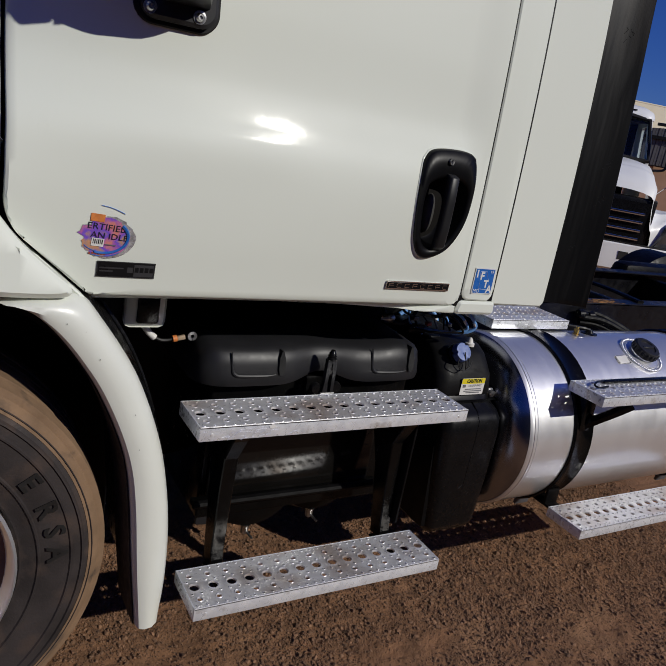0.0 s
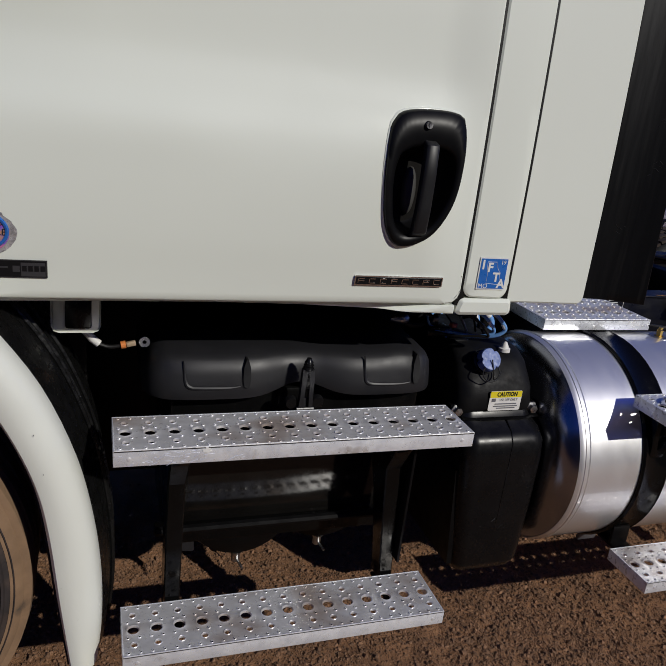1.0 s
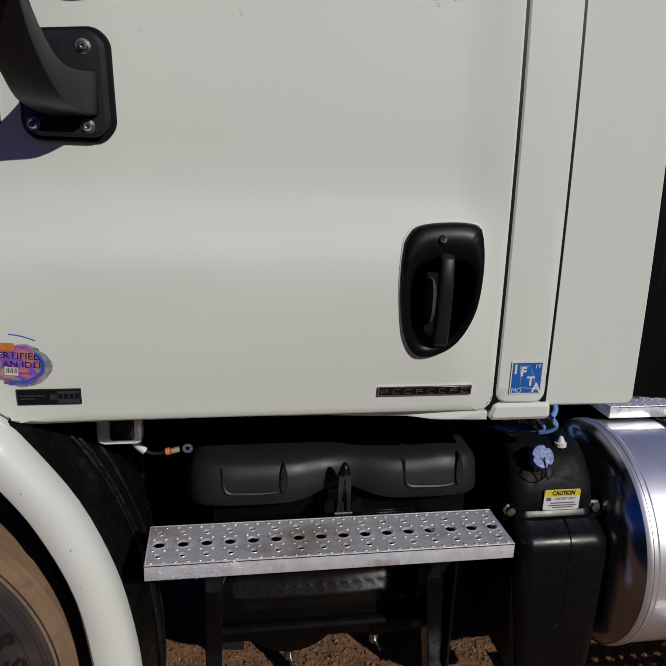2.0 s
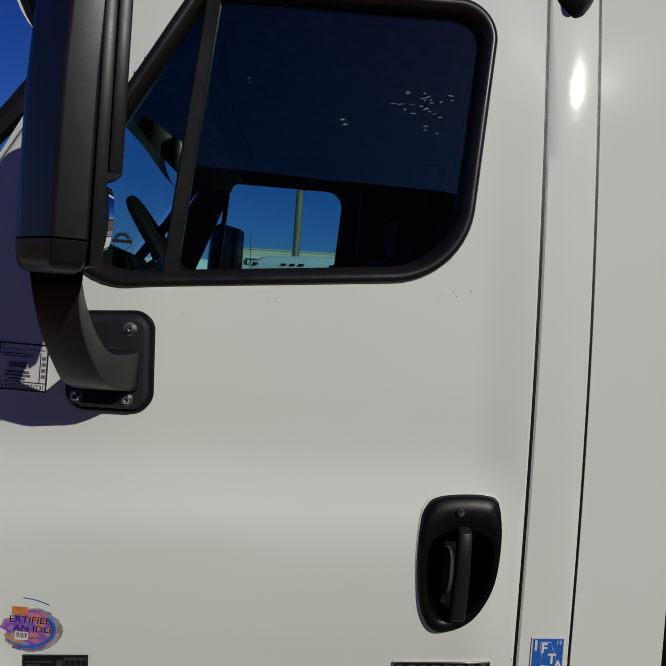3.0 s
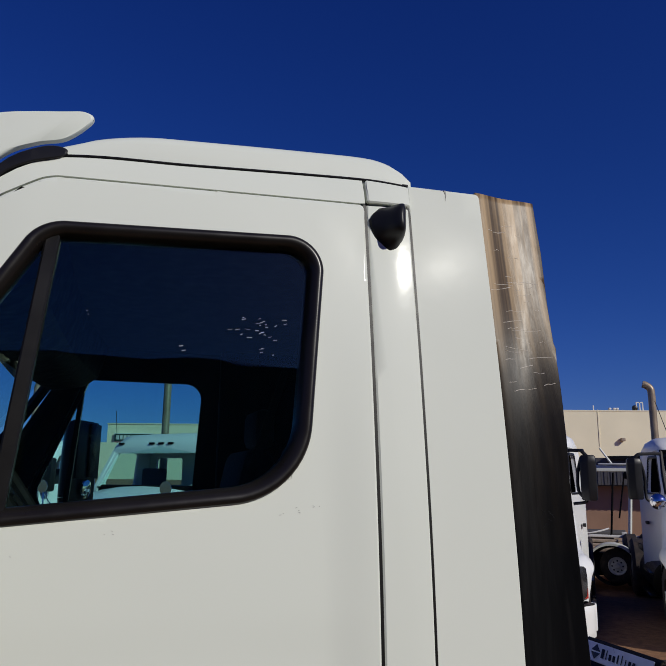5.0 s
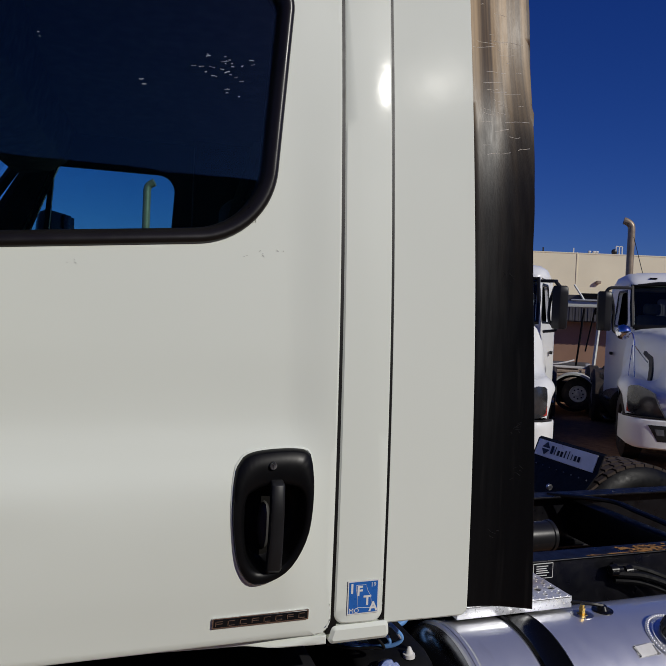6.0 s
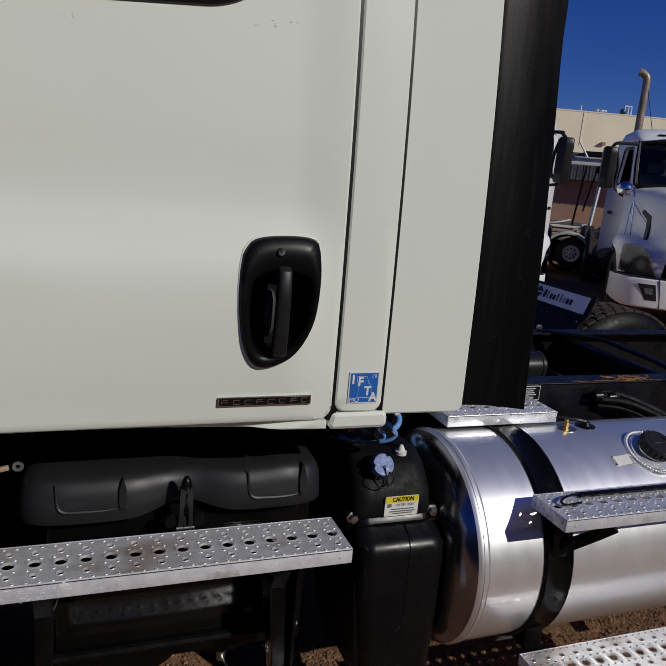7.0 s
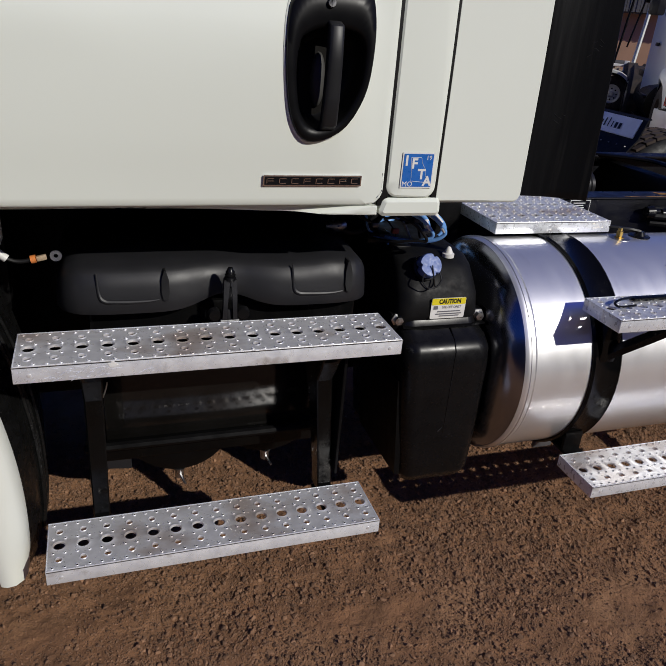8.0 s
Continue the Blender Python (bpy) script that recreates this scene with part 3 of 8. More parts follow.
def door(far=False):
    flip = other_side if far else (lambda bm: bm)
    win = [(-1.000, 1.81), (-0.006, 1.92), (0.047, 2.654), (-0.685, 2.617)] if far else WINDOW
    seal_out, seal_in = (rounded(win, WRAD, 16), rounded(inset(win, 0.036), [max(0.02, r - 0.03) for r in WRAD], 16)) if far else (SEAL_OUT, SEAL_IN)
    holes = [rounded(inset(win, 0.008), [r - 0.005 for r in WRAD], 16)] if far else [SEAL_HOLE, grown(HANDLE_OUT, -0.006)]
    leaf = part("door", flip(sheet(DOOR, holes, side_y, 0.035, 0.05 if far else 0.018, 0.005)), WHITE, truck, "white painted cab door with a black-sealed window")
    part("window_seal", flip(ring_strip(seal_out, seal_in, side_y, ((0.0, 0.012), (0.02, -0.003), (0.12, -0.009), (0.35, -0.011), (0.60, -0.008), (0.82, 0.0), (0.95, 0.010), (1.0, 0.022), (1.0, 0.045)))), SEAL, leaf, "black rubber window seal, sheen worn brown", 60)
    pane = part("window_pane", flip(sheet(rounded(inset(win, 0.03), [max(0.02, r - 0.026) for r in WRAD]), (), lambda x, z: side_y(x, z) + 0.022, 0.004, 0.3)), GLASS_FAR if far else GLASS, leaf, "tinted window glass")
    pane.visible_shadow = False
    bar = [(-0.710, 2.60), (-0.688, 2.60), (-0.744, 1.87), (-0.768, 1.87)] if far else [(-0.592, 2.60), (-0.562, 2.60), (-0.612, 1.99), (-0.643, 1.99)]
    part("window_divider", flip(sheet(bar, (), lambda x, z: side_y(x, z) + 0.004, 0.03, 0.3, 0.004)), RUBBER, leaf, "black vent window divider bar")
    trim_hole = rounded([(-0.985, 1.85), (-0.14, 1.94), (-0.108, 2.545), (-0.70, 2.55)], [0.03, 0.06, 0.08, 0.03]) if far else rounded(inset(WINDOW, 0.03), [max(0.02, r - 0.026) for r in WRAD])
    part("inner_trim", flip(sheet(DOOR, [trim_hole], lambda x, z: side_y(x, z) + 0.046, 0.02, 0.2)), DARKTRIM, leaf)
    return leaf


left_door = door()
door(far=True)

# door handle: bezel, bowl, grip, lock
part("handle_lip", sheet(grown(HANDLE_OUT, 0.0075), [grown(HANDLE_OUT, 0.002)], lambda x, z: side_y(x, z) - 0.003, 0.006, 0.1, 0.002), WHITE, left_door, "raised white lip round the handle")
BOWL = [q.to_2d() for q in smooth_line([(-0.050, 1.486, 0), (-0.015, 1.502, 0), (0.045, 1.502, 0), (0.072, 1.485, 0), (0.076, 1.440, 0), (0.067, 1.390, 0), (0.036, 1.338, 0), (-0.016, 1.322, 0), (-0.044, 1.346, 0), (-0.056, 1.400, 0), (-0.058, 1.450, 0), (-0.050, 1.486, 0)], 4)[:-1]]
hub = Vector((0.006, 1.425))
rim_out, rim_in = polar(grown(HANDLE_OUT, 0.004), hub), polar(BOWL, hub)
bezel = part("door_handle", ring_strip(rim_out, rim_in, lambda x, z: side_y(0, z) * 0.6, ((0.0, 0.014), (0.015, -0.002), (0.08, -0.009), (0.45, -0.010), (0.85, -0.007), (0.97, -0.001), (1.0, 0.006))), GLOSSY, left_door, "black plastic door handle bezel", 70)
bowl = loft([[(hub.x + (p.x - hub.x) * s, side_y(0, p.y) * 0.6 + d, hub.y + (p.y - hub.y) * s) for p in rim_in] for s, d in ((1.0, 0.004), (0.97, 0.018), (0.92, 0.034), (0.82, 0.048), (0.6, 0.056), (0.1, 0.058))], caps=False)
bowl.faces.new([v for v in bowl.verts][-len(rim_in):])
part("handle_bowl", bowl, GLOSSY, left_door, "", 70)
grip = loft([[(x + a * w, y + b * 0.011, z) for a, b in ((-1, -0.6), (-0.7, -1), (0.7, -1), (1, -0.6), (1, 1), (-1, 1))] for x, y, z, w in ((0.011, 0.006, 1.518, 0.0135), (0.011, -0.013, 1.511, 0.0145), (0.011, -0.016, 1.45, 0.015), (0.010, -0.016, 1.38, 0.0155), (0.009, -0.012, 1.330, 0.016), (0.009, 0.004, 1.318, 0.016))])
bmesh.ops.bevel(grip, geom=grip.edges[:], offset=0.002, segments=1, affect="EDGES")
part("handle_grip", grip, GRIP, left_door, "black pull grip")
paddle = loft([[(-0.001 + s * 0.0145 * math.cos(a), 0.038 + d, 1.408 + s * 0.052 * math.sin(a)) for a in np.linspace(0, 2 * math.pi, 25)[:-1]] for s, d in ((0.1, -0.004), (0.6, -0.003), (0.9, 0.001), (1.0, 0.008), (1.0, 0.03))])
part("handle_paddle", paddle, PADDLE, left_door, "grey release paddle inside the handle bowl", 60)
lock = lathe([(-0.017, 0.004), (-0.017, 0.0070), (-0.014, 0.0080), (0.0, 0.0092), (0.004, 0.0092)], "y", (0.002, 0.0105, 1.548), 20)
box(0.001, 0.003, -0.0077, -0.0070, 1.543, 1.553, bm=lock)
part("door_lock", lock, STEEL, left_door, "steel key lock")

# badges and stickers on the door
name_badge = part("name_badge", on_side(plate(0.213, 0.023, 0.002, 0.004), -0.006, 1.213, 0.001), CHROME, left_door, "chrome and black model badge")
part("badge_face", on_side(plate(0.207, 0.017, 0.001, 0.001), -0.006, 1.213, 0.0052), DARKLABEL, name_badge)
bar_parts("badge_mark", [(-0.091 + 0.026 * k + e * 0.008, d, 0.0015 if abs(e) else 0.013, 0.010 if abs(e) else 0.0014) for k in range(8) for e, d in ((-1, 0), (0, 0.005), (0, -0.005 if k % 3 else 0.0))], lambda bm: on_side(bm, -0.006, 1.213, 0.0064), CHROME, name_badge, 0.0008)
engine_badge = part("engine_badge", on_side(plate(0.123, 0.035, 0.001, 0.002), -0.789, 1.217, 0.001), DARKLABEL, left_door, "black engine badge")
bar_parts("badge_mark", [(-0.031, 0.003, 0.05, 0.003), (-0.042, -0.004, 0.028, 0.003), (0.037, -0.001, 0.042, 0.027), (0.008, 0, 0.012, 0.012)], lambda bm: on_side(bm, -0.789, 1.217, 0.0031), DIMINK, engine_badge, 0.0004)
bar_parts("badge_mark", [(0.022 + 0.0105 * k, 0.001, 0.008, 0.011) for k in range(4)], lambda bm: on_side(bm, -0.789, 1.217, 0.0037), DARKLABEL, engine_badge, 0.0003)
bar_parts("badge_border", [(0, 0.0165, 0.121, 0.001), (0, -0.0165, 0.121, 0.001), (-0.06, 0, 0.001, 0.033), (0.06, 0, 0.001, 0.033)], lambda bm: on_side(bm, -0.789, 1.217, 0.0031), DIMINK, engine_badge, 0.0004)


def torn_disc():
    bm = bmesh.new()
    rng = random.Random(3)
    pts = []
    for k in range(60):
        a = 2 * math.pi * k / 60
        left = max(0.0, -math.cos(a))
        top = max(0.0, math.sin(a))
        r = 1 - left * rng.uniform(0.05, 0.35) - top * rng.uniform(0.08, 0.22) - rng.uniform(0, 0.02)
        pts.append(bm.verts.new((0.056 * r * math.cos(a) - 0.016, 0.046 * r * math.sin(a), 0)))
    bm.faces.new(pts)
    bmesh.ops.triangulate(bm, faces=bm.faces[:])
    return bm


STICKER = mat("holographic_sticker", (0.26, 0.20, 0.48), 0.25, 0, 0.35, 18)
hn = STICKER.node_tree
hco, hsep, hnoise, hsum, hramp = (hn.nodes.new("ShaderNode" + k) for k in ("TexCoord", "SeparateXYZ", "TexNoise", "Math", "ValToRGB"))
hn.links.new(hco.outputs["Object"], hnoise.inputs["Vector"])
hnoise.inputs["Scale"].default_value, hnoise.inputs["Detail"].default_value = 24.0, 4.0
hsum.operation = "MULTIPLY_ADD"
hsum.inputs[1].default_value, hsum.inputs[2].default_value = 1.0, 0.0
hn.links.new(hnoise.outputs["Fac"], hsum.inputs[0])
hn.links.new(hsum.outputs[0], hramp.inputs[0])
hramp.color_ramp.elements[0].position, hramp.color_ramp.elements[0].color = 0.30, (0.70, 0.30, 0.12, 1)
hramp.color_ramp.elements[1].position, hramp.color_ramp.elements[1].color = 0.74, (0.55, 0.16, 0.12, 1)
for at, colour in ((0.40, (0.46, 0.26, 0.18, 1)), (0.48, (0.16, 0.08, 0.56, 1)), (0.54, (0.36, 0.12, 0.40, 1)), (0.62, (0.62, 0.22, 0.20, 1))):
    hramp.color_ramp.elements.new(at).color = colour
hn.links.new(hramp.outputs[0], hn.nodes["Principled BSDF"].inputs["Base Color"])
CHIP = mat("scuffed_paint", (0.42, 0.42, 0.39), 0.6)
EXT_WHITE = mat("weathered_white_panel", (0.718, 0.748, 0.675), 0.55, 0, 0.02, 1.5, 0.05, 30, coat=0.012, coat_rough=0.16, spec=0.06, dirt=(0.70, 0.69, 0.62), dirt_at=0.64, dscale=3.0, rvar=0.08)
SCRATCH = mat("rubber_scratch", (0.80, 0.74, 0.64), 0.6)
HAZE = mat("glass_haze", (0.40, 0.45, 0.52), 0.6, 0, 0.2, 60)
FOIL = mat("torn_silver_foil", (0.55, 0.54, 0.55), 0.3, 0.5, 0.5, 90, 0.4, 200)
def torn_edge():
    bm = torn_disc()
    for v in bm.verts:
        v.co.x, v.co.y = (v.co.x + 0.016) * 1.13 - 0.014, v.co.y * 1.07
    return bm


SX, SZ = -0.828, 1.288
disc = part("torn_sticker", on_side(torn_disc(), SX, SZ, 0.0012), STICKER, left_door, "torn round holographic sticker, blue, pink and orange")
part("sticker_foil", on_side(torn_edge(), SX + 0.003, SZ, 0.0008), FOIL, disc)


def arc(rx, rz, a0, a1, r):
    return on_side(tube([(rx * math.cos(a) - 0.015, rz * math.sin(a), 0) for a in np.linspace(a0, a1, 18)], r, 5), SX, SZ, 0.0016)


part("sticker_rim", arc(0.050, 0.036, -1.9, 0.75, 0.0034), BLUE, disc, "blue printed ring")
part("sticker_rim", arc(0.047, 0.034, -2.5, -1.75, 0.0010), BLUE, disc)
part("sticker_rim", arc(0.056, 0.043, -2.0, -0.9, 0.0010), BLUE, disc)
part("sticker_rim", on_side(tube(smooth_line([(-0.024, 0.064, 0), (-0.006, 0.061, 0), (0.010, 0.056, 0), (0.024, 0.050, 0)]), 0.0009, 5), SX, SZ, 0.0012), BLUE, disc)
part("sticker_words", on_side(text_mesh("ERTIFIED", 0.019, 0.080), SX - 0.008, 1.3065, 0.002, -4), NAVY, disc, "navy letters")
part("sticker_words", on_side(text_mesh("AN IDLE", 0.018, 0.076), SX - 0.003, 1.2880, 0.002, -4), NAVY, disc, "navy letters")
part("sticker_field", on_side(bars([(0, 0, 0.025, 0.017)]), SX - 0.026, 1.2745, 0.0017, -4), LABEL, disc)
bar_parts("sticker_bar", [(-0.009 + 0.0036 * k, 0.002, 0.0018 if k % 2 else 0.0010, 0.010) for k in range(6)], lambda bm: on_side(bm, SX - 0.026, 1.2745, 0.0026, -4), INK, disc)
bar_parts("sticker_bar", [(0.012, 0.001, 0.022, 0.002)], lambda bm: on_side(bm, SX - 0.012, 1.270, 0.002, -4), GREYINK, disc)
part("sticker_shred", on_side(bars([(-0.032, 0.036, 0.028, 0.016)]), SX, SZ, 0.0016, -4), ORANGE, disc, "orange shred")
bar_parts("sticker_bar", [(-0.036 + 0.006 * k, 0.0, 0.004, 0.004) for k in range(6)], lambda bm: on_side(bm, SX - 0.004, SZ - 0.0385, 0.0018, -2), RED, disc)

permit = part("inspection_sticker", on_side(plate(0.105, 0.098, 0.002, 0.0008), -0.902, 1.787, 0.001), LABEL, left_door, "white inspection certificate sticker")
bar_parts("sticker_border", [(0, 0.046, 0.102, 0.003), (0, -0.046, 0.102, 0.003), (-0.05, 0, 0.003, 0.092), (0.05, 0, 0.003, 0.092), (0, -0.030, 0.1, 0.0015), (0.036, 0.0, 0.0015, 0.06)], lambda bm: on_side(bm, -0.902, 1.787, 0.002), INK, permit)
part("sticker_words", on_side(text_mesh("Annual Inspection Certification", 0.008, 0.092), -0.902, 1.823, 0.002), INK, permit, "small black heading")
bar_parts("sticker_bar", [ (-0.012, 0.026, 0.07, 0.002), (-0.012, 0.021, 0.062, 0.002), (-0.010, 0.004, 0.038, 0.011), (-0.010, -0.010, 0.05, 0.004), (-0.010, -0.017, 0.054, 0.004), (-0.010, -0.024, 0.034, 0.004)] + [(0.043, 0.02 - 0.012 * k, 0.008, 0.006) for k in range(4)], lambda bm: on_side(bm, -0.902, 1.787, 0.002), GREYINK, permit)
part("sticker_words", on_side(text_mesh("|19|20|21|22|23|", 0.014, 0.088), -0.902, 1.748, 0.002), INK, permit, "row of year numbers")

# scuffs on the window glass and chips in the paint
rng = random.Random(21)
for cx, cz, n, w in ((-0.11, 2.425, 12, 0.10), (-0.13, 2.395, 10, 0.10), (-0.08, 2.355, 4, 0.05), (-0.295, 2.355, 2, 0.02), (-0.49, 2.41, 2, 0.02)):
    for k in range(n):
        x, z = cx + rng.uniform(-w, w) * 0.6, cz + rng.uniform(-0.012, 0.012)
        d = rng.uniform(0.0015, 0.007)
        mark = tube([(-d, 0, 0), (0, rng.uniform(-0.0008, 0.0008), 0), (d, rng.uniform(-0.001, 0.001), 0)], rng.uniform(0.0004, 0.0011), 4)
        part("glass_scuff", on_side(mark, x, z, -0.0215, rng.uniform(-4, 26)), HAZE, left_door)
for cx, cz, n in ((-0.412, 1.956, 3), (-0.035, 2.002, 4), (0.016, 2.01, 3), (-0.601, 1.919, 1), (-0.07, 1.995, 2)):
    for k in range(n):
        mark = plate(rng.uniform(0.0015, 0.005), rng.uniform(0.0008, 0.0014), 0.0004, 0.0003)
        part("paint_chip", on_side(mark, cx + rng.uniform(-0.012, 0.012), cz + rng.uniform(-0.006, 0.006), 0.0004, rng.uniform(-50, 50)), CHIP, left_door)

stamp = part("glass_stamp", on_side(tube([(0.019 * math.cos(a), 0.019 * math.sin(a), 0) for a in np.linspace(0, 6.283, 25)], 0.0006, 4), -0.727, 2.055, -0.021), INK, left_door, "dark round maker's stamp on the glass")
bar_parts("stamp_bar", [(0.0, 0.0, 0.040, 0.007)], lambda bm: on_side(bm, -0.727, 2.055, -0.0208), INK, stamp)
for k in range(9):
    a = 0.5 + 2.2 * k / 8
    part("stamp_bar", on_side(bars([(0, 0, 0.004, 0.006)]), -0.727 + 0.014 * math.cos(a), 2.055 + 0.014 * math.sin(a), -0.0208, math.degrees(a) - 90), INK, stamp)

# pillar trim, side extender, rubber sheet
pillar = part("pillar_trim", sheet(rounded([(0.1655, 1.176), (0.284, 1.172), (0.284, 2.772), (0.1655, 2.768)], [0.025, 0.025, 0.004, 0.004]), (), lambda x, z: side_y(x, z) + 0.006 + 0.6 * (x - 0.224) ** 2, 0.03, 0.04, 0.0045), WHITE, truck, "white door pillar trim strip")
part("pillar_cap", sheet(rounded([(0.1655, 2.773), (0.286, 2.777), (0.288, 2.838), (0.1655, 2.842)], 0.006), (), lambda x, z: side_y(x, min(z, 2.80)) - 0.004 + 0.25 * max(0.0, z - 2.795) + 0.6 * (x - 0.224) ** 2, 0.03, 0.03, 0.004), WHITE, pillar, "white roof rail end over the pillar")
part("pillar_foot", sheet(rounded([(0.150, 1.132), (0.303, 1.132), (0.30, 1.172), (0.163, 1.172)], 0.012), (), lambda x, z: side_y(x, z) + 0.004, 0.06, 0.1, 0.008), WHITE, pillar)
decal = part("permit_sticker", on_side(plate(0.076, 0.077, 0.001, 0.0008), 0.233, 1.2345, -0.005), LABEL, pillar, "blue and white fuel permit sticker")
part("sticker_field", on_side(plate(0.070, 0.071, 0.001, 0.0004), 0.233, 1.2345, -0.0038), BLUE, decal)
for word, size, dx, dz in (("I", 0.03, -0.028, 0.020), ("F", 0.03, -0.009, 0.014), ("T", 0.03, 0.010, -0.009), ("A", 0.03, 0.025, -0.024), ("MO", 0.016, -0.022, -0.030), ("19", 0.014, 0.024, 0.027)):
    part("sticker_letter", on_side(text_mesh(word, size, 0.0, 0.0010 if size > 0.02 else 0.0), 0.233 + dx, 1.2345 + dz, -0.003), LABEL, decal, "white letter")
shape = [(-0.018, 0.028), (0.006, 0.028), (0.010, 0.015), (0.017, 0.004), (0.020, -0.012), (0.027, -0.020), (0.022, -0.026), (-0.014, -0.023), (-0.014, -0.002), (-0.018, 0.020)]
part("sticker_outline", on_side(tube([(a, b, 0) for a, b in shape + shape[:1]], 0.0007, 4), 0.233, 1.2345, -0.0035), LABEL, decal)

part("side_extender", sheet(rounded([(0.2885, 1.163), (0.512, 1.160), (0.507, 2.852), (0.2885, 2.846)], [0.012, 0.02, 0.012, 0.01]), (), lambda x, z: strip_y(z) + 0.014, 0.03, 0.1, 0.004), EXT_WHITE, truck, "white cab side extender panel")
part("panel_crack", sheet([(0.397, 2.848), (0.403, 2.848), (0.404, 2.835), (0.399, 2.815), (0.401, 2.835)], (), lambda x, z: strip_y(z) + 0.0128, 0.002, 0.2), INK, truck, "short crack in the panel's top edge")


for x0, x1, z0, z1 in ((0.150, 0.172, 1.155, 2.775), (0.280, 0.296, 1.17, 2.855)):
    part("gap_seal", sheet([(x0, z0), (x1, z0), (x1, z1), (x0, z1)], (), lambda x, z: strip_y(z) * 0.5 + side_y(x, z) * 0.5 + (0.011 if x0 < 0.2 else 0.0145), 0.01, 0.1), RUBBER, truck, "black rubber gap seal")
part("gap_seal", sheet([(0.494, 1.17), (0.506, 1.17), (0.502, 2.84), (0.490, 2.84)], (), lambda x, z: strip_y(z) + 0.030, 0.004, 0.1), RUBBER, truck, "black rubber gap seal")


def flap_y(x, z):
    loose = max(0.0, min(1.0, (2.62 - z) / 0.5))
    flare = 0.052 * loose * loose * (3 - 2 * loose) * max(0.0, (x - 0.51) / 0.16) ** 1.3
    return strip_y(z) + 0.036 + 0.25 * (x - 0.52) ** 2 - flare + 0.004 * math.sin(x * 34) + 0.004 * noise.noise((x * 5, z * 2, 0))


flap_edge = [(0.510, 1.172), (0.678, 1.170), (0.670, 1.50), (0.663, 1.80), (0.659, 2.05), (0.667, 2.22), (0.681, 2.38), (0.688, 2.415), (0.685, 2.43), (0.699, 2.60), (0.702, 2.70), (0.699, 2.862), (0.508, 2.868)]
part("rubber_extender", sheet(flap_edge, (), flap_y, 0.012, 0.022, 0.002), FLAP, truck, "black rubber side extender sheet, bleached brown at the top")

rng = random.Random(12)
for k in range(34):
    x, z, d = rng.uniform(0.55, 0.66), rng.uniform(2.22, 2.80), rng.uniform(0.006, 0.035)
    tilt = rng.uniform(-0.12, 0.22)
    line = [(x + d * q, flap_y(x + d * q, z + tilt * d * q) + 0.0001, z + tilt * d * q + rng.uniform(-0.002, 0.002)) for q in (-1, -0.4, 0.2, 1)]
    part("scratch", tube(smooth_line(line, 3), 0.0007, 4), SCRATCH, truck)

SCUFFGREY = mat("pale_plastic_scuff", (0.075, 0.075, 0.08), 0.6, 0, 0.4, 60)
LUGPLATE = mat("grey_painted_plate", (0.10, 0.10, 0.11), 0.5, 0, 0.2, 20)
CREASE = mat("rubber_crease", (0.020, 0.020, 0.021), 0.5, 0, 0.3, 30, spec=0.1)
for cx, cz, n in ((0.625, 1.62, 9), (0.60, 1.98, 6), (0.63, 1.50, 6), (0.58, 1.35, 4)):
    for k in range(n):
        x, z, d = cx + rng.uniform(-0.012, 0.012), cz + rng.uniform(-0.02, 0.02), rng.uniform(0.002, 0.006)
        tilt = rng.uniform(-1.5, 1.5)
        part("scuff", tube([(x + d * q, flap_y(x + d * q, z + tilt * d * q) - 0.0002, z + tilt * d * q) for q in (-1, 0, 1)], 0.0006, 4), CREASE, truck)

# sill under the door
def sill_y(x, z):
    """Set back in the door's shade, swelling out flush towards the pillar."""
    q = max(0.0, min(1.0, (x - 0.005 + (1.150 - z) * 4.0) / 0.11))
    return side_y(x, z) + 0.027 - 0.025 * q * q * (3 - 2 * q)


part("sill", sheet([(-0.865, 1.1545), (0.147, 1.1560), (0.147, 1.136), (0.02, 1.1355), (-0.10, 1.139), (-0.22, 1.1440), (-0.40, 1.1465), (-0.62, 1.1450), (-0.865, 1.141)], (), sill_y, 0.03, 0.012, 0.003), WHITE, truck, "white cab sill under the door")

# roof side rail, roof skin
ROOF_X = [-0.80, -0.731, -0.67, -0.577, -0.295, 0.181, 0.292]
ROOF_Z = [2.570, 2.679, 2.741, 2.788, 2.812, 2.849, 2.845]
TOP_X = [-0.80, -0.70, -0.62, -0.56, -0.504, -0.40, -0.289, 0.047, 0.18, 0.235, 0.275, 0.30]
TOP_Z = [2.60, 2.755, 2.815, 2.852, 2.886, 2.918, 2.930, 2.956, 2.962, 2.950, 2.922, 2.885]


def rail_loop():
    up = [Vector((x, interp(x, ROOF_X, ROOF_Z) - 0.004)) for x in np.linspace(-0.80, 0.16, 30)]
    top = [q for q in DOOR if q.y > 2.05 and q.x < 0.146][::-1]
    low = []
    for i, q in enumerate(top):
        d = (top[min(i + 1, len(top) - 1)] - top[max(i - 1, 0)]).normalized()
        low.append(q + Vector((-d.y, d.x)) * 0.005)
    return [Vector((-1.075, low[0].y - 0.01))] + low + [Vector((0.16, 2.770))] + up[::-1]


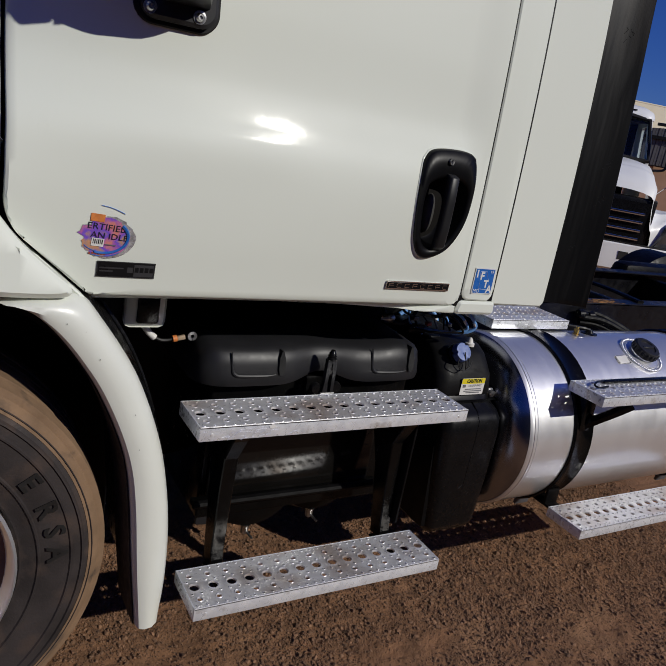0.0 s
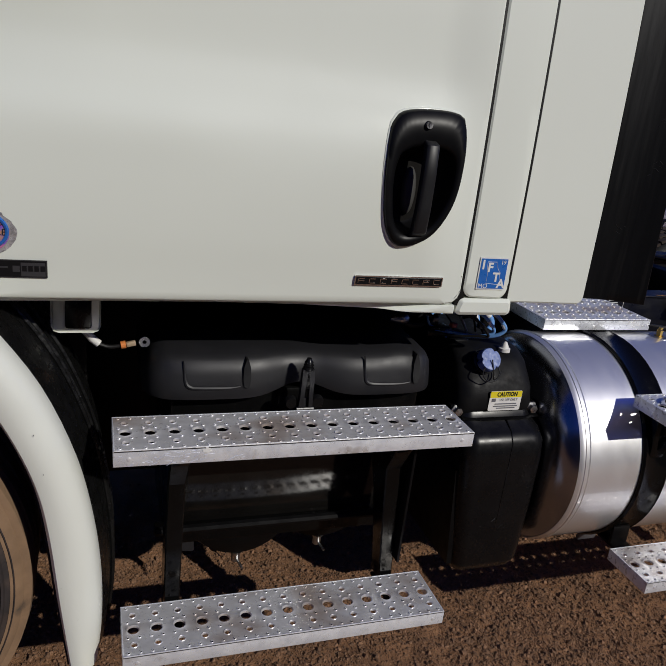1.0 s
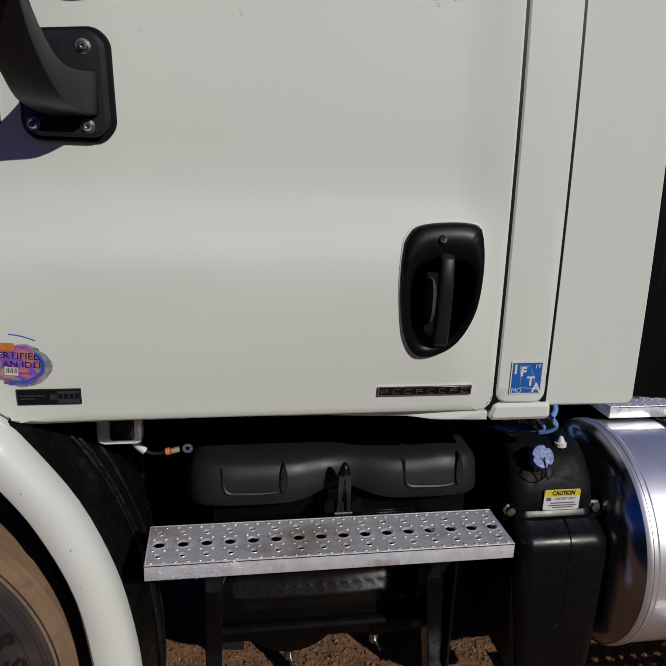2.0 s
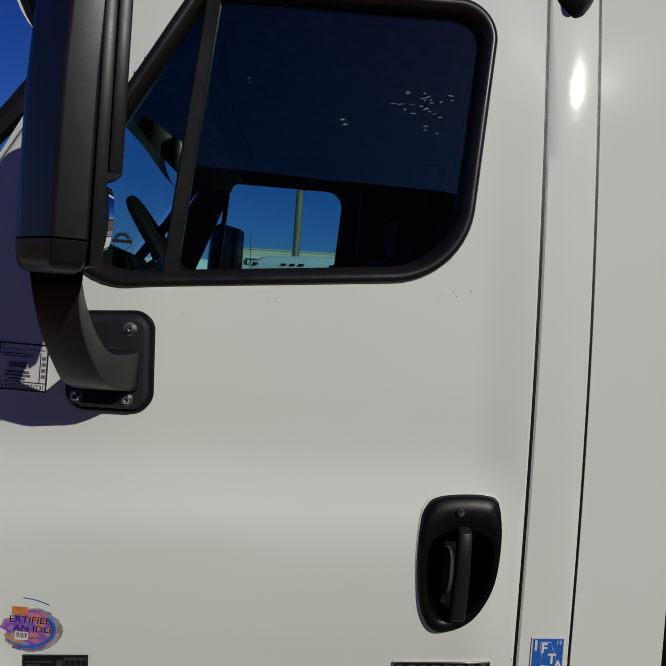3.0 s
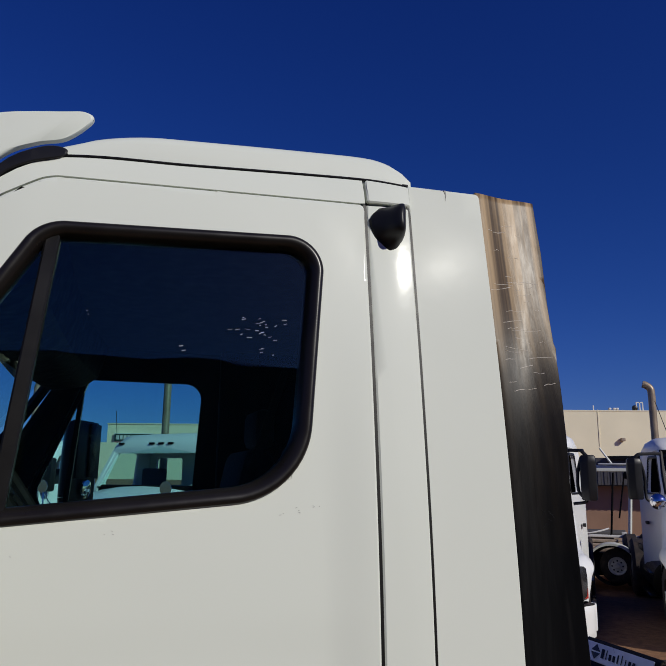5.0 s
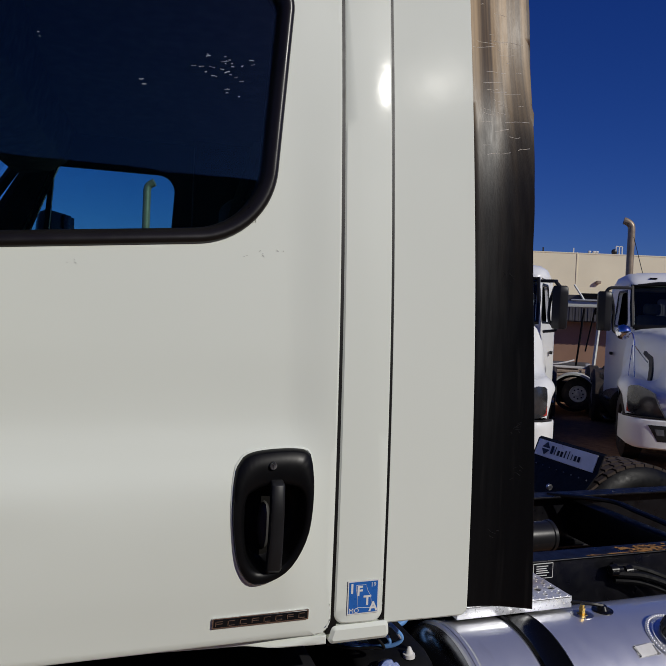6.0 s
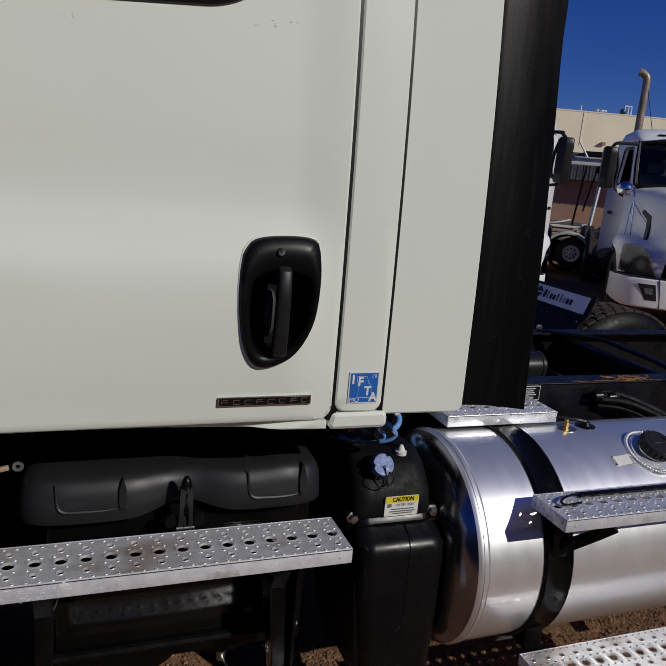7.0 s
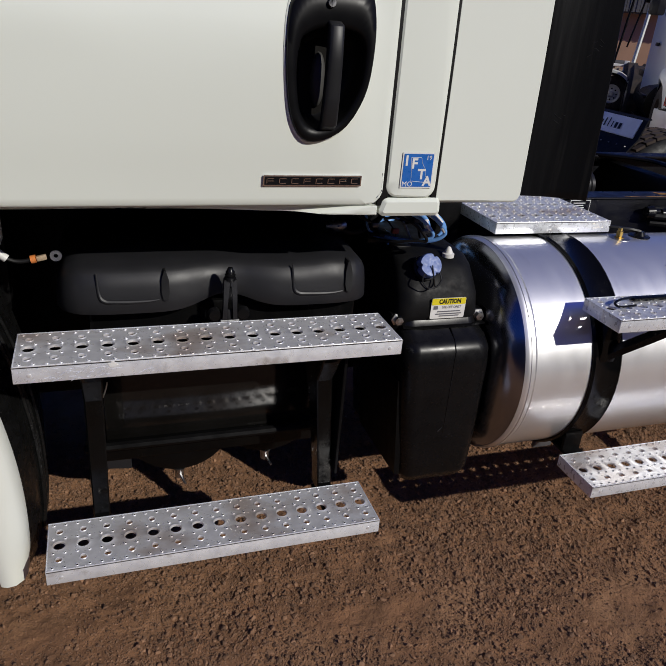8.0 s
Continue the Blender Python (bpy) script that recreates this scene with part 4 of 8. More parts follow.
for far in (False, True):
    bm = sheet(rail_loop(), (), lambda x, z: side_y(x, z) + 0.004, 0.05, 0.04)
    part("roof_rail", other_side(bm) if far else bm, WHITE, truck)
sections = []
for x in np.concatenate([np.linspace(-0.80, 0.10, 36), np.linspace(0.115, 0.30, 18)]):
    zr, zt = interp(x, ROOF_X, ROOF_Z) + 0.006, interp(x, TOP_X, TOP_Z)
    y0 = side_y(x, zr) + 0.01
    row = []
    for k in range(25):
        a = math.pi * k / 24
        c, s = math.cos(a), math.sin(a)
        row.append((x, MID - (MID - y0) * math.copysign(abs(c) ** 0.28, c), zr + (zt - zr) * s**0.42))
    sections.append(row + [(x, 2 * MID - y0 - 0.03, zr - 0.01), (x, y0 + 0.03, zr - 0.01)])
part("roof", skewed(loft(sections)), WHITE, truck, "white moulded cab roof")
seam = []
for x in np.linspace(-0.79, 0.29, 30):
    zr = interp(x, ROOF_X, ROOF_Z)
    seam.append((x, side_y(x, zr) + 0.008, zr + 0.001))
part("roof_seam", tube(seam, 0.0045, 6), RUBBER, truck)
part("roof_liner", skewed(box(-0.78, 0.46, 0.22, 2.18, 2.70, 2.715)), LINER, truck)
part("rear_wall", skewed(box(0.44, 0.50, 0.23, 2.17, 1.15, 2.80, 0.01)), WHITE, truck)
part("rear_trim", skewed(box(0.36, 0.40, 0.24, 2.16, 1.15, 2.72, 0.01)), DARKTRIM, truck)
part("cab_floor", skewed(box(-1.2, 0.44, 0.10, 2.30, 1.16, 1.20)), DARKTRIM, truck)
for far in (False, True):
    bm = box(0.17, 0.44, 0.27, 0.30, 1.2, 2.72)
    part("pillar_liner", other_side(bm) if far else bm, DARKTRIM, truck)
    bm = sheet(rounded([(0.164, 1.14), (0.50, 1.14), (0.50, 2.83), (0.164, 2.765)], 0.01), (), lambda x, z: side_y(x, z) + 0.09, 0.02, 0.2)
    part("corner_panel", other_side(bm) if far else bm, WHITE, truck)

# black drip-shaped grab-handle cap high on the pillar
sections = []
for z, xl, xr, deep in ((2.760, 0.212, 0.252, 0.030), (2.757, 0.196, 0.263, 0.044), (2.742, 0.180, 0.266, 0.052), (2.724, 0.170, 0.266, 0.055), (2.705, 0.172, 0.265, 0.057), (2.690, 0.177, 0.263, 0.057), (2.682, 0.180, 0.262, 0.052), (2.676, 0.182, 0.260, 0.036), (2.668, 0.185, 0.255, 0.020), (2.652, 0.190, 0.246, 0.011), (2.644, 0.200, 0.234, 0.006)):
    row = []
    for q in np.linspace(0.0, 1.0, 15):
        bulge = math.exp(-(((q - 0.66) / 0.33) ** 2)) * (1 - (2 * abs(q - 0.5)) ** 8) + 0.16 * (1 - (2 * abs(q - 0.5)) ** 4)
        row.append((xl + (xr - xl) * q, side_y(0.2, 2.69) + 0.006 - deep * bulge, z))
    sections.append(row + [(xr, side_y(0.2, 2.69) + 0.02, z), (xl, side_y(0.2, 2.69) + 0.02, z)])
cap = loft(sections)
part("marker_cap", cap, SATIN, truck, "black drip-shaped cap high on the pillar", 50)

# ---- visor over the windscreen ----
VIS_TOP = [(-0.545, 2.940), (-0.727, 2.912), (-0.826, 2.872), (-0.93, 2.79), (-0.995, 2.722), (-1.022, 2.665)]
VIS_END = [(-1.02, 2.668), (-0.992, 2.728), (-0.93, 2.795), (-0.826, 2.873), (-0.727, 2.914), (-0.60, 2.938), (-0.548, 2.945), (-0.531, 2.925), (-0.585, 2.868), (-0.645, 2.847), (-0.70, 2.820), (-0.745, 2.780), (-0.785, 2.738), (-0.85, 2.703)]
vis_line = [q.to_2d() for q in smooth_line([(a, b, 0) for a, b in VIS_TOP], 4)]
sections, lining = [], []
for y in np.linspace(0.235, 2.155, 41):
    edge = min(y - 0.235, 2.155 - y)
    bow = 0.07 * (1 - ((y - MID) / 0.97) ** 2)
    sweep = 0.34 * (1 - math.exp(-edge / 0.11))
    top = [(q.x - bow * (0.3 + 0.7 * k / (len(vis_line) - 1)) - sweep * (1 - k / (len(vis_line) - 1)) ** 1.6, y, q.y) for k, q in enumerate(vis_line)]
    x, _, z = top[-1]
    ramp = 0.30 + 0.70 * math.exp(-((edge / 0.30) ** 2))
    top += [(x - 0.004 * ramp, y, z - 0.04 * ramp), (x + 0.010 * ramp, y, z - 0.095 * ramp), (x + 0.038 * ramp, y, z - 0.145 * ramp), (x + 0.075 * ramp, y, z - 0.18 * ramp)]
    top = [tuple(q) for q in smooth_line(top, 2)]
    lining.append([(a + 0.013, b, c - 0.012) for a, b, c in top] + [(a + 0.017, b, c - 0.015) for a, b, c in top[::-1]])
    sections.append(top + [(x + 0.010, yy, z - 0.009) for x, yy, z in top[::-1]])
visor = part("sun_visor", skewed(loft(sections)), WHITE, truck, "white external sun visor over the windscreen")
part("visor_lining", skewed(loft(lining)), MATTE, visor, "black underside of the visor")
end_line = [q.to_2d() for q in smooth_line([(a, b, 0) for a, b in VIS_END + VIS_END[:1]], 6)[:-1]]
for y, out in ((0.226, 1), (2.164, -1)):
    rows = [[(p.x, y + out * (d + 0.10 * max(0.0, p.y - 2.80) ** 1.5), p.y) for p in grown(end_line, -w)] for w, d in ((0.009, -0.0005), (0.004, 0.0), (0.0012, 0.003), (0.0, 0.007), (0.0, 0.018))]
    part("visor_end", skewed(loft(rows)), WHITE, visor, "", 50)
part("visor_bracket", sheet([(-0.90, 2.70), (-0.811, 2.650), (-0.784, 2.668), (-0.735, 2.768), (-0.77, 2.785)], (), lambda x, z: 0.243 + 0.35 * max(0.0, -0.79 - x), 0.02, 0.1, 0.003), WHITE, visor, "white visor bracket")
for y in (0.31, 0.85, 1.2, 1.55, 2.09):
    lamp = lathe([(0.004, 0.042), (0.02, 0.041), (0.040, 0.034), (0.054, 0.020), (0.058, 0.006)], "z", (0, 0, 0), 24)
    bow = 0.07 * (1 - ((y - MID) / 1.01) ** 2)
    lamp.transform(Matrix.Translation((-0.956 - bow * 0.75, y, 2.752)) @ Matrix.Rotation(radians(-44), 4, "Y") @ Matrix.Diagonal((1.45, 1.0, 1.0, 1.0)))
    part("marker_light", skewed(lamp), AMBER, visor, "amber roof marker light")
# dark drip shield under the visor on the roof edge
part("roof_gasket", sheet([q.to_2d() for q in smooth_line([(-0.79, 2.597, 0), (-0.763, 2.640, 0), (-0.731, 2.700, 0), (-0.688, 2.762, 0), (-0.627, 2.803, 0), (-0.59, 2.812, 0), (-0.568, 2.803, 0), (-0.58, 2.782, 0), (-0.638, 2.759, 0), (-0.685, 2.729, 0), (-0.728, 2.677, 0), (-0.77, 2.605, 0), (-0.79, 2.597, 0)], 3)[:-1]], (), lambda x, z: side_y(x, z) - 0.004, 0.02, 0.1, 0.003), SATIN, truck)

# ---- mirror on the driver's door ----
def mirror(far=False):
    def flip(bm, shift=True):
        if shift:
            bm.transform(Matrix.Translation((-0.662, -0.335, 0)) @ Matrix.Rotation(radians(20), 4, "Z") @ Matrix.Translation((0.662, 0.335, 0)))
        if far:
            bm.transform(Matrix.Translation((0, 0, -0.06)))
        return other_side(bm) if far else bm

    name = "door_mirror"
    sect = []
    loop = rounded([(-0.790, -0.235), (-0.750, -0.333), (-0.700, -0.337), (-0.700, -0.090), (-0.745, -0.090), (-0.786, -0.140)], [0.07, 0.010, 0.006, 0.008, 0.04, 0.05], 6)
    c = Vector((-0.73, -0.215))
    for z, k, dx in ((2.022, 0.985, 0.0), (2.10, 1.0, 0.0), (2.25, 1.0, 0.002), (2.36, 0.985, 0.007), (2.405, 0.95, 0.011), (2.425, 0.86, 0.016), (2.433, 0.66, 0.02)):
        sect.append([(c.x + (p.x - c.x) * k + dx, c.y + (p.y - c.y) * k, z) for p in loop])
    shell = part(name, flip(loft(sect)), SATIN, truck, "black wing mirror shell", 50)
    part("mirror_foot", flip(loft([[(c.x + (p.x - c.x) * k, c.y + (p.y - c.y) * k, z) for p in loop] for z, k in ((1.972, 0.62), (1.978, 0.84), (1.992, 0.95), (2.019, 0.995))])), SATIN, shell, "", 50)
    part("mirror_bezel", flip(box(-0.6985, -0.681, -0.3385, -0.088, 1.985, 2.430, 0.002)), SATIN, shell)
    part("mirror_rim", flip(box(-0.6795, -0.660, -0.336, -0.092, 2.120, 2.418, 0.003)), SATIN, shell)
    glass = part("mirror_glass", flip(box(-0.666, -0.661, -0.325, -0.105, 2.13, 2.412, 0.002)), MIRROR, shell, "mirror glass")
    part("mirror_pad", flip(box(-0.664, -0.648, -0.27, -0.20, 2.125, 2.42, 0.006)), PLASTIC, shell)
    part("convex_glass", flip(lathe([(0.0, 0.052), (0.008, 0.048), (0.014, 0.02)], "x", (-0.664, -0.215, 2.065), 24)), MIRROR, shell)
    if far:
        words = text_mesh("G.O.A.L", 0.05, 0.11)
        words.transform(Matrix.Translation((-0.659, -0.215, 2.16)) @ Matrix.Rotation(radians(90), 4, "Z") @ Matrix.Rotation(radians(90), 4, "X"))
        words.transform(Matrix.Translation((0, -0.215, 0)) @ Matrix.Diagonal((1, -1, 1, 1)) @ Matrix.Translation((0, 0.215, 0)))
        flip(words)
        part("mirror_words", words, INK, glass, "black letters on the mirror glass")
    arm = []
    route = ((-0.768, -0.235, 1.99), (-0.770, -0.220, 1.955), (-0.768, -0.175, 1.90), (-0.757, -0.125, 1.845), (-0.745, -0.08, 1.81), (-0.728, -0.02, 1.80), (-0.712, 0.05, 1.80))
    size = smooth_line([(0.040, 0.030, 0), (0.036, 0.030, 0), (0.036, 0.030, 0), (0.037, 0.030, 0), (0.041, 0.031, 0), (0.048, 0.036, 0), (0.054, 0.044, 0)], 3)
    for p, k in zip(smooth_line(route, 3), size):
        arm.append([(p.x + k.x * a, p.y, p.z + k.y * b) for a, b in ((-1, -0.6), (-0.94, -0.90), (-0.75, -1), (0.84, -1), (0.96, -0.95), (1, -0.8), (1, 0.8), (0.96, 0.95), (0.84, 1), (-0.75, 1), (-0.94, 0.90), (-1, 0.6))])
    part("mirror_arm", flip(loft(arm), False), SATIN, shell, "black mirror arm")
    foot = sheet(rounded([(-0.80, 1.722), (-0.668, 1.722), (-0.648, 1.745), (-0.655, 1.892), (-0.68, 1.910), (-0.80, 1.900)], [0.03, 0.03, 0.03, 0.03, 0.03, 0.03]), (), lambda x, z: side_y(x, z) - 0.028, 0.034, 0.1, 0.008)
    part("base_gasket", flip(sheet(rounded([(-0.812, 1.712), (-0.662, 1.712), (-0.638, 1.74), (-0.645, 1.896), (-0.672, 1.918), (-0.812, 1.908)], [0.04] * 6), (), lambda x, z: side_y(x, z) - 0.007, 0.012, 0.1, 0.003), False), RUBBER, shell, "black rubber gasket")
    base = part("mirror_base", flip(foot, False), PLASTIC_GREY, shell, "black mirror base plate with bolts")
    for x, z in ((-0.690, 1.880), (-0.688, 1.742), (-0.785, 1.742)):
        y = side_y(x, z) - 0.030
        part("bolt", flip(lathe([(-0.0035, 0.0028), (-0.0075, 0.0036), (-0.0075, 0.0058), (-0.004, 0.0085), (0.0, 0.0095), (0.0005, 0.0135), (0.003, 0.0135)], "y", (x, y, z), 16), False), STEEL, base, "steel socket bolt")
    ribs = sheet(rounded([(-0.775, 1.768), (-0.694, 1.768), (-0.686, 1.840), (-0.775, 1.846)], 0.008), (), lambda x, z: side_y(x, z) - 0.042, 0.02, 0.1, 0.005)
    part("arm_socket", flip(ribs, False), PLASTIC_GREY, base, "stepped socket for the arm")


mirror()
mirror(far=True)

# ---- front of the cab: cowl, bonnet, windscreen ----
def cowl_side(x, z):
    return side_y(-1.03, z) + 0.25 * (-1.03 - x) + 0.02


for far in (False, True):
    bm = sheet([(-1.038, 1.30), (-0.87, 1.155), (-1.02, 1.15), (-1.9, 1.15), (-1.9, 1.72), (-1.55, 1.78), (-1.36, 1.86), (-1.038, 2.08)], (), cowl_side, 0.03, 0.12, 0.004)
    part("cowl", other_side(bm) if far else bm, WHITE, truck, "white bonnet side behind the wheel")
part("bonnet", skewed(loft([[(x, y0, z0), (x, y0 + 0.04, z1 - 0.06), (x, y0 + 0.14, z1), (x, MID, z1 + 0.05), (x, 2 * MID - y0 - 0.14, z1), (x, 2 * MID - y0 - 0.04, z1 - 0.06), (x, 2 * MID - y0, z0)] for x, y0, z0, z1 in ((-1.34, 0.16, 1.60, 1.87), (-1.9, 0.28, 1.5, 1.72), (-2.6, 0.42, 1.1, 1.5), (-2.85, 0.55, 0.9, 1.25))])), WHITE, truck, "white bonnet")
for far in (False, True):
    lip = sheet([q.to_2d() for q in smooth_line([(-1.06, 1.166, 0), (-0.99, 1.164, 0), (-0.925, 1.166, 0), (-0.905, 1.176, 0), (-0.912, 1.193, 0), (-0.94, 1.215, 0), (-1.0, 1.268, 0), (-1.045, 1.325, 0), (-1.06, 1.36, 0)], 3)] + [Vector((-1.9, 1.42)), Vector((-1.9, 1.166))], (), lambda x, z: -0.046 + 0.16 * max(0.0, z - 1.18) + 0.10 * max(0.0, -1.06 - x), 0.04, 0.1, 0.012)
    part("hood_lip", other_side(lip) if far else lip, WHITE, truck, "white lower hood edge over the fender")
# windscreen frame: black-edged pillars, header and glass
for far in (False, True):
    bm = tube([(-1.32, 0.19, 1.87), (-1.10, 0.20, 2.17), (-0.985, 0.21, 2.32), (-0.80, 0.235, 2.60)], 0.026, 8)
    part("windscreen_pillar", other_side(bm) if far else bm, RUBBER, truck)
    bm = tube([(-1.16, 0.19, 1.92), (-1.0, 0.20, 2.14), (-0.86, 0.22, 2.38), (-0.72, 0.24, 2.62)], 0.040, 8)
    part("inner_pillar", other_side(bm) if far else bm, DARKTRIM, truck)
part("windscreen_header", skewed(box(-0.86, -0.66, 0.22, 2.18, 2.61, 2.70, 0.02)), DARKTRIM, truck)
screen = part("windscreen", skewed(loft([[(-1.34, 0.2, 1.86), (-1.42, MID, 1.86), (-1.34, 2.2, 1.86)], [(-0.81, 0.26, 2.63), (-0.90, MID, 2.65), (-0.81, 2.14, 2.63)]], closed=False)), GLASS_FAR, truck)
screen.visible_shadow = False

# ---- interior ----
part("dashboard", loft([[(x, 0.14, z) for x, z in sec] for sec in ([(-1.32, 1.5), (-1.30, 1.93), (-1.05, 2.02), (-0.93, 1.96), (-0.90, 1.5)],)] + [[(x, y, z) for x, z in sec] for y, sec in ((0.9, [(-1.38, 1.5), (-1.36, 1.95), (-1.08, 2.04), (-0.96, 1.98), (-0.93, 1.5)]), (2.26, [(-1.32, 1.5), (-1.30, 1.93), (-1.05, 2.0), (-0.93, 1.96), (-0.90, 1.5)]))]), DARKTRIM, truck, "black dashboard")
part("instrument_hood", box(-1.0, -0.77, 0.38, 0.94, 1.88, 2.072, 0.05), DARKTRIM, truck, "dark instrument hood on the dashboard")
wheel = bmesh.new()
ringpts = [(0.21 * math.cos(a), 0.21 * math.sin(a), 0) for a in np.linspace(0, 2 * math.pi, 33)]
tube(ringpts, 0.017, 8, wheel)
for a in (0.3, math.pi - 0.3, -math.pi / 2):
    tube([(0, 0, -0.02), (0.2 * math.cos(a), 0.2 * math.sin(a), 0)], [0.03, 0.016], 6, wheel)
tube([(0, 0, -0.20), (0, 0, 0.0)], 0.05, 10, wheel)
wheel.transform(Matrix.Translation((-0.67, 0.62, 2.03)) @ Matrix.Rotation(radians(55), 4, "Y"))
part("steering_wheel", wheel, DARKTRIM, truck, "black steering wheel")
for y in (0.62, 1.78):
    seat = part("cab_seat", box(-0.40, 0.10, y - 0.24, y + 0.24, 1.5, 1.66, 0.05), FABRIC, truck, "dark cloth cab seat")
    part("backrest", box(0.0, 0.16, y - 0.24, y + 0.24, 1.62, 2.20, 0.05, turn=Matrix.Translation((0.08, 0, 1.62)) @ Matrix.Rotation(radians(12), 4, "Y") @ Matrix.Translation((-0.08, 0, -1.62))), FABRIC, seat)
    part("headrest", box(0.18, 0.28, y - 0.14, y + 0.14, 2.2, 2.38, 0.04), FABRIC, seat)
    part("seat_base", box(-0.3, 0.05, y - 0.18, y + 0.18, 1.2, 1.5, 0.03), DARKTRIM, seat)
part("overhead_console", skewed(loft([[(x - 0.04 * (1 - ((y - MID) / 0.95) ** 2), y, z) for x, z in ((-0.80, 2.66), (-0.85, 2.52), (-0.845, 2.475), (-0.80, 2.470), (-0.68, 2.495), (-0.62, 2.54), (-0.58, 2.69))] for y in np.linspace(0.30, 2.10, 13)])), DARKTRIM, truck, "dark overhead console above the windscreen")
part("seat_belt", sheet([(-0.02, 1.9), (0.02, 1.9), (0.125, 2.42), (0.10, 2.42)], (), lambda x, z: 0.9 - 0.5 * (z - 2.2), 0.004, 0.2), LINER, truck, "grey seat belt")

part("inner_corner", box(0.08, 0.30, 2.04, 2.10, 1.2, 2.74, 0.01), DARKTRIM, truck, "dark trim behind the far door")

# ---- front wheel and fender ----
AX, AZ = -1.286, 0.505
tyre_prof = [(0.045, 0.305), (0.022, 0.318), (0.015, 0.335), (0.012, 0.352), (0.007, 0.355), (0.007, 0.359), (0.011, 0.362), (0.009, 0.40), (0.009, 0.424), (0.005, 0.427), (0.005, 0.431), (0.011, 0.434), (0.013, 0.450), (0.009, 0.453), (0.010, 0.457), (0.017, 0.460), (0.024, 0.474), (0.021, 0.478), (0.026, 0.481), (0.034, 0.492), (0.062, 0.503), (0.29, 0.505), (0.32, 0.49), (0.34, 0.42), (0.33, 0.34), (0.31, 0.300)]
wheel_part = part("wheel", lathe([(0.05, 0.05), (0.05, 0.12), (0.10, 0.16), (0.12, 0.24), (0.06, 0.285), (0.004, 0.300), (-0.002, 0.306), (0.006, 0.312), (0.05, 0.305), (0.30, 0.305), (0.30, 0.05)], "y", (AX, 0.0, AZ), 56), ALU, truck, "steer wheel with a polished aluminium rim")
tyre = part("tyre", lathe(tyre_prof, "y", (AX, 0.0, AZ), 96, hollow=True), TYRE, wheel_part, "worn black tyre with dusty tread")
tread = bmesh.new()
for y0, y1 in ((0.040, 0.085), (0.093, 0.14), (0.148, 0.20), (0.208, 0.255), (0.263, 0.31)):
    lathe([(y0, 0.500), (y0 + 0.004, 0.517 if y0 > 0.05 else 0.512), (y1 - 0.004, 0.517), (y1, 0.500)], "y", (AX, 0.0, AZ), 96, tread)
part("tread_ribs", tread, TREAD, wheel_part, "tan dusty tread")
part("dust_band", lathe([(0.0205, 0.470), (0.0245, 0.4815), (0.0325, 0.4935), (0.0605, 0.5045), (0.0605, 0.500), (0.036, 0.490), (0.026, 0.472)], "y", (AX, 0.0, AZ), 96, hollow=True), TREAD, wheel_part, "tan dust on the tyre shoulder")
for word, a in (("E", 34), ("R", 22), ("S", 13), ("A", 4)):
    bm = text_mesh(word, 0.064, 0.0, 0.0018)
    for v in bm.verts:
        r, t = 0.395 + v.co.y, radians(a) - v.co.x / 0.395
        v.co = Vector((AX + r * math.cos(t), 0.0045 - v.co.z, AZ + r * math.sin(t)))
    part("tyre_letter", bm, INK, wheel_part, "moulded letter")

F_OUT = [(-1.04, 1.150), (-0.94, 1.165), (-0.879, 1.160), (-0.836, 1.115), (-0.745, 0.979), (-0.679, 0.817), (-0.645, 0.667), (-0.629, 0.53), (-0.627, 0.396), (-0.635, 0.307)]
F_IN = [(-1.00, 1.148), (-0.957, 1.115), (-0.914, 1.069), (-0.870, 1.01), (-0.834, 0.952), (-0.790, 0.86), (-0.759, 0.77), (-0.740, 0.66), (-0.722, 0.50), (-0.697, 0.305)]
fender = bmesh.new()
outer_line, inner_line = smooth_line([(a, 0, b) for a, b in F_OUT], 4), smooth_line([(a, 0, b) for a, b in F_IN], 4)
sections = []
for o, i in zip(outer_line, inner_line):
    ring = []
    for t, y in ((0.0, -0.012), (0.03, -0.030), (0.10, -0.040), (0.3, -0.046), (0.6, -0.044), (0.85, -0.030), (0.97, -0.008), (1.0, 0.02), (1.0, 0.12), (0.99, 0.30), (0.93, 0.30), (0.92, 0.03), (0.85, -0.012), (0.5, -0.024), (0.12, -0.020), (0.05, 0.0)):
        p = i.lerp(o, t)
        ring.append((p.x, y, p.z))
    sections.append(ring)
loft(sections, bm=fender)
part("quarter_fender", fender, WHITE_LOW, truck, "white curved fender behind the steer tyre")
rng = random.Random(4)
for k in range(4):
    n = rng.randrange(6, len(outer_line) - 12)
    t = rng.uniform(0.3, 0.75)
    q = inner_line[n].lerp(outer_line[n], t)
    part("stone_chip", lathe([(-0.0488, 0.0005), (-0.0485, 0.0009 * rng.uniform(0.4, 1.0)), (-0.040, 0.0009)], "y", (q.x, 0.0, q.z), 7), DARKLABEL, truck)
part("fender_liner", loft([[(i.x + 0.03, 0.0, i.z), (i.x + 0.05, 0.0, i.z), (i.x + 0.05, 0.42, i.z), (i.x + 0.03, 0.42, i.z)] for i in inner_line]), PLASTIC, truck, "black ribbed splash liner")
splash = bmesh.new()
loft([[(o.x - 0.006, 0.0, o.z), (o.x + 0.012, 0.06, o.z), (o.x + 0.020, 0.14, o.z), (o.x + 0.024, 0.24, o.z), (o.x + 0.020, 0.40, o.z), (o.x - 0.030, 0.40, o.z), (o.x - 0.030, 0.0, o.z)] for o in outer_line[8:]], bm=splash)
liner = part("splash_guard", splash, WETBLACK, truck, "wet black ribbed splash guard behind the fender", 50)
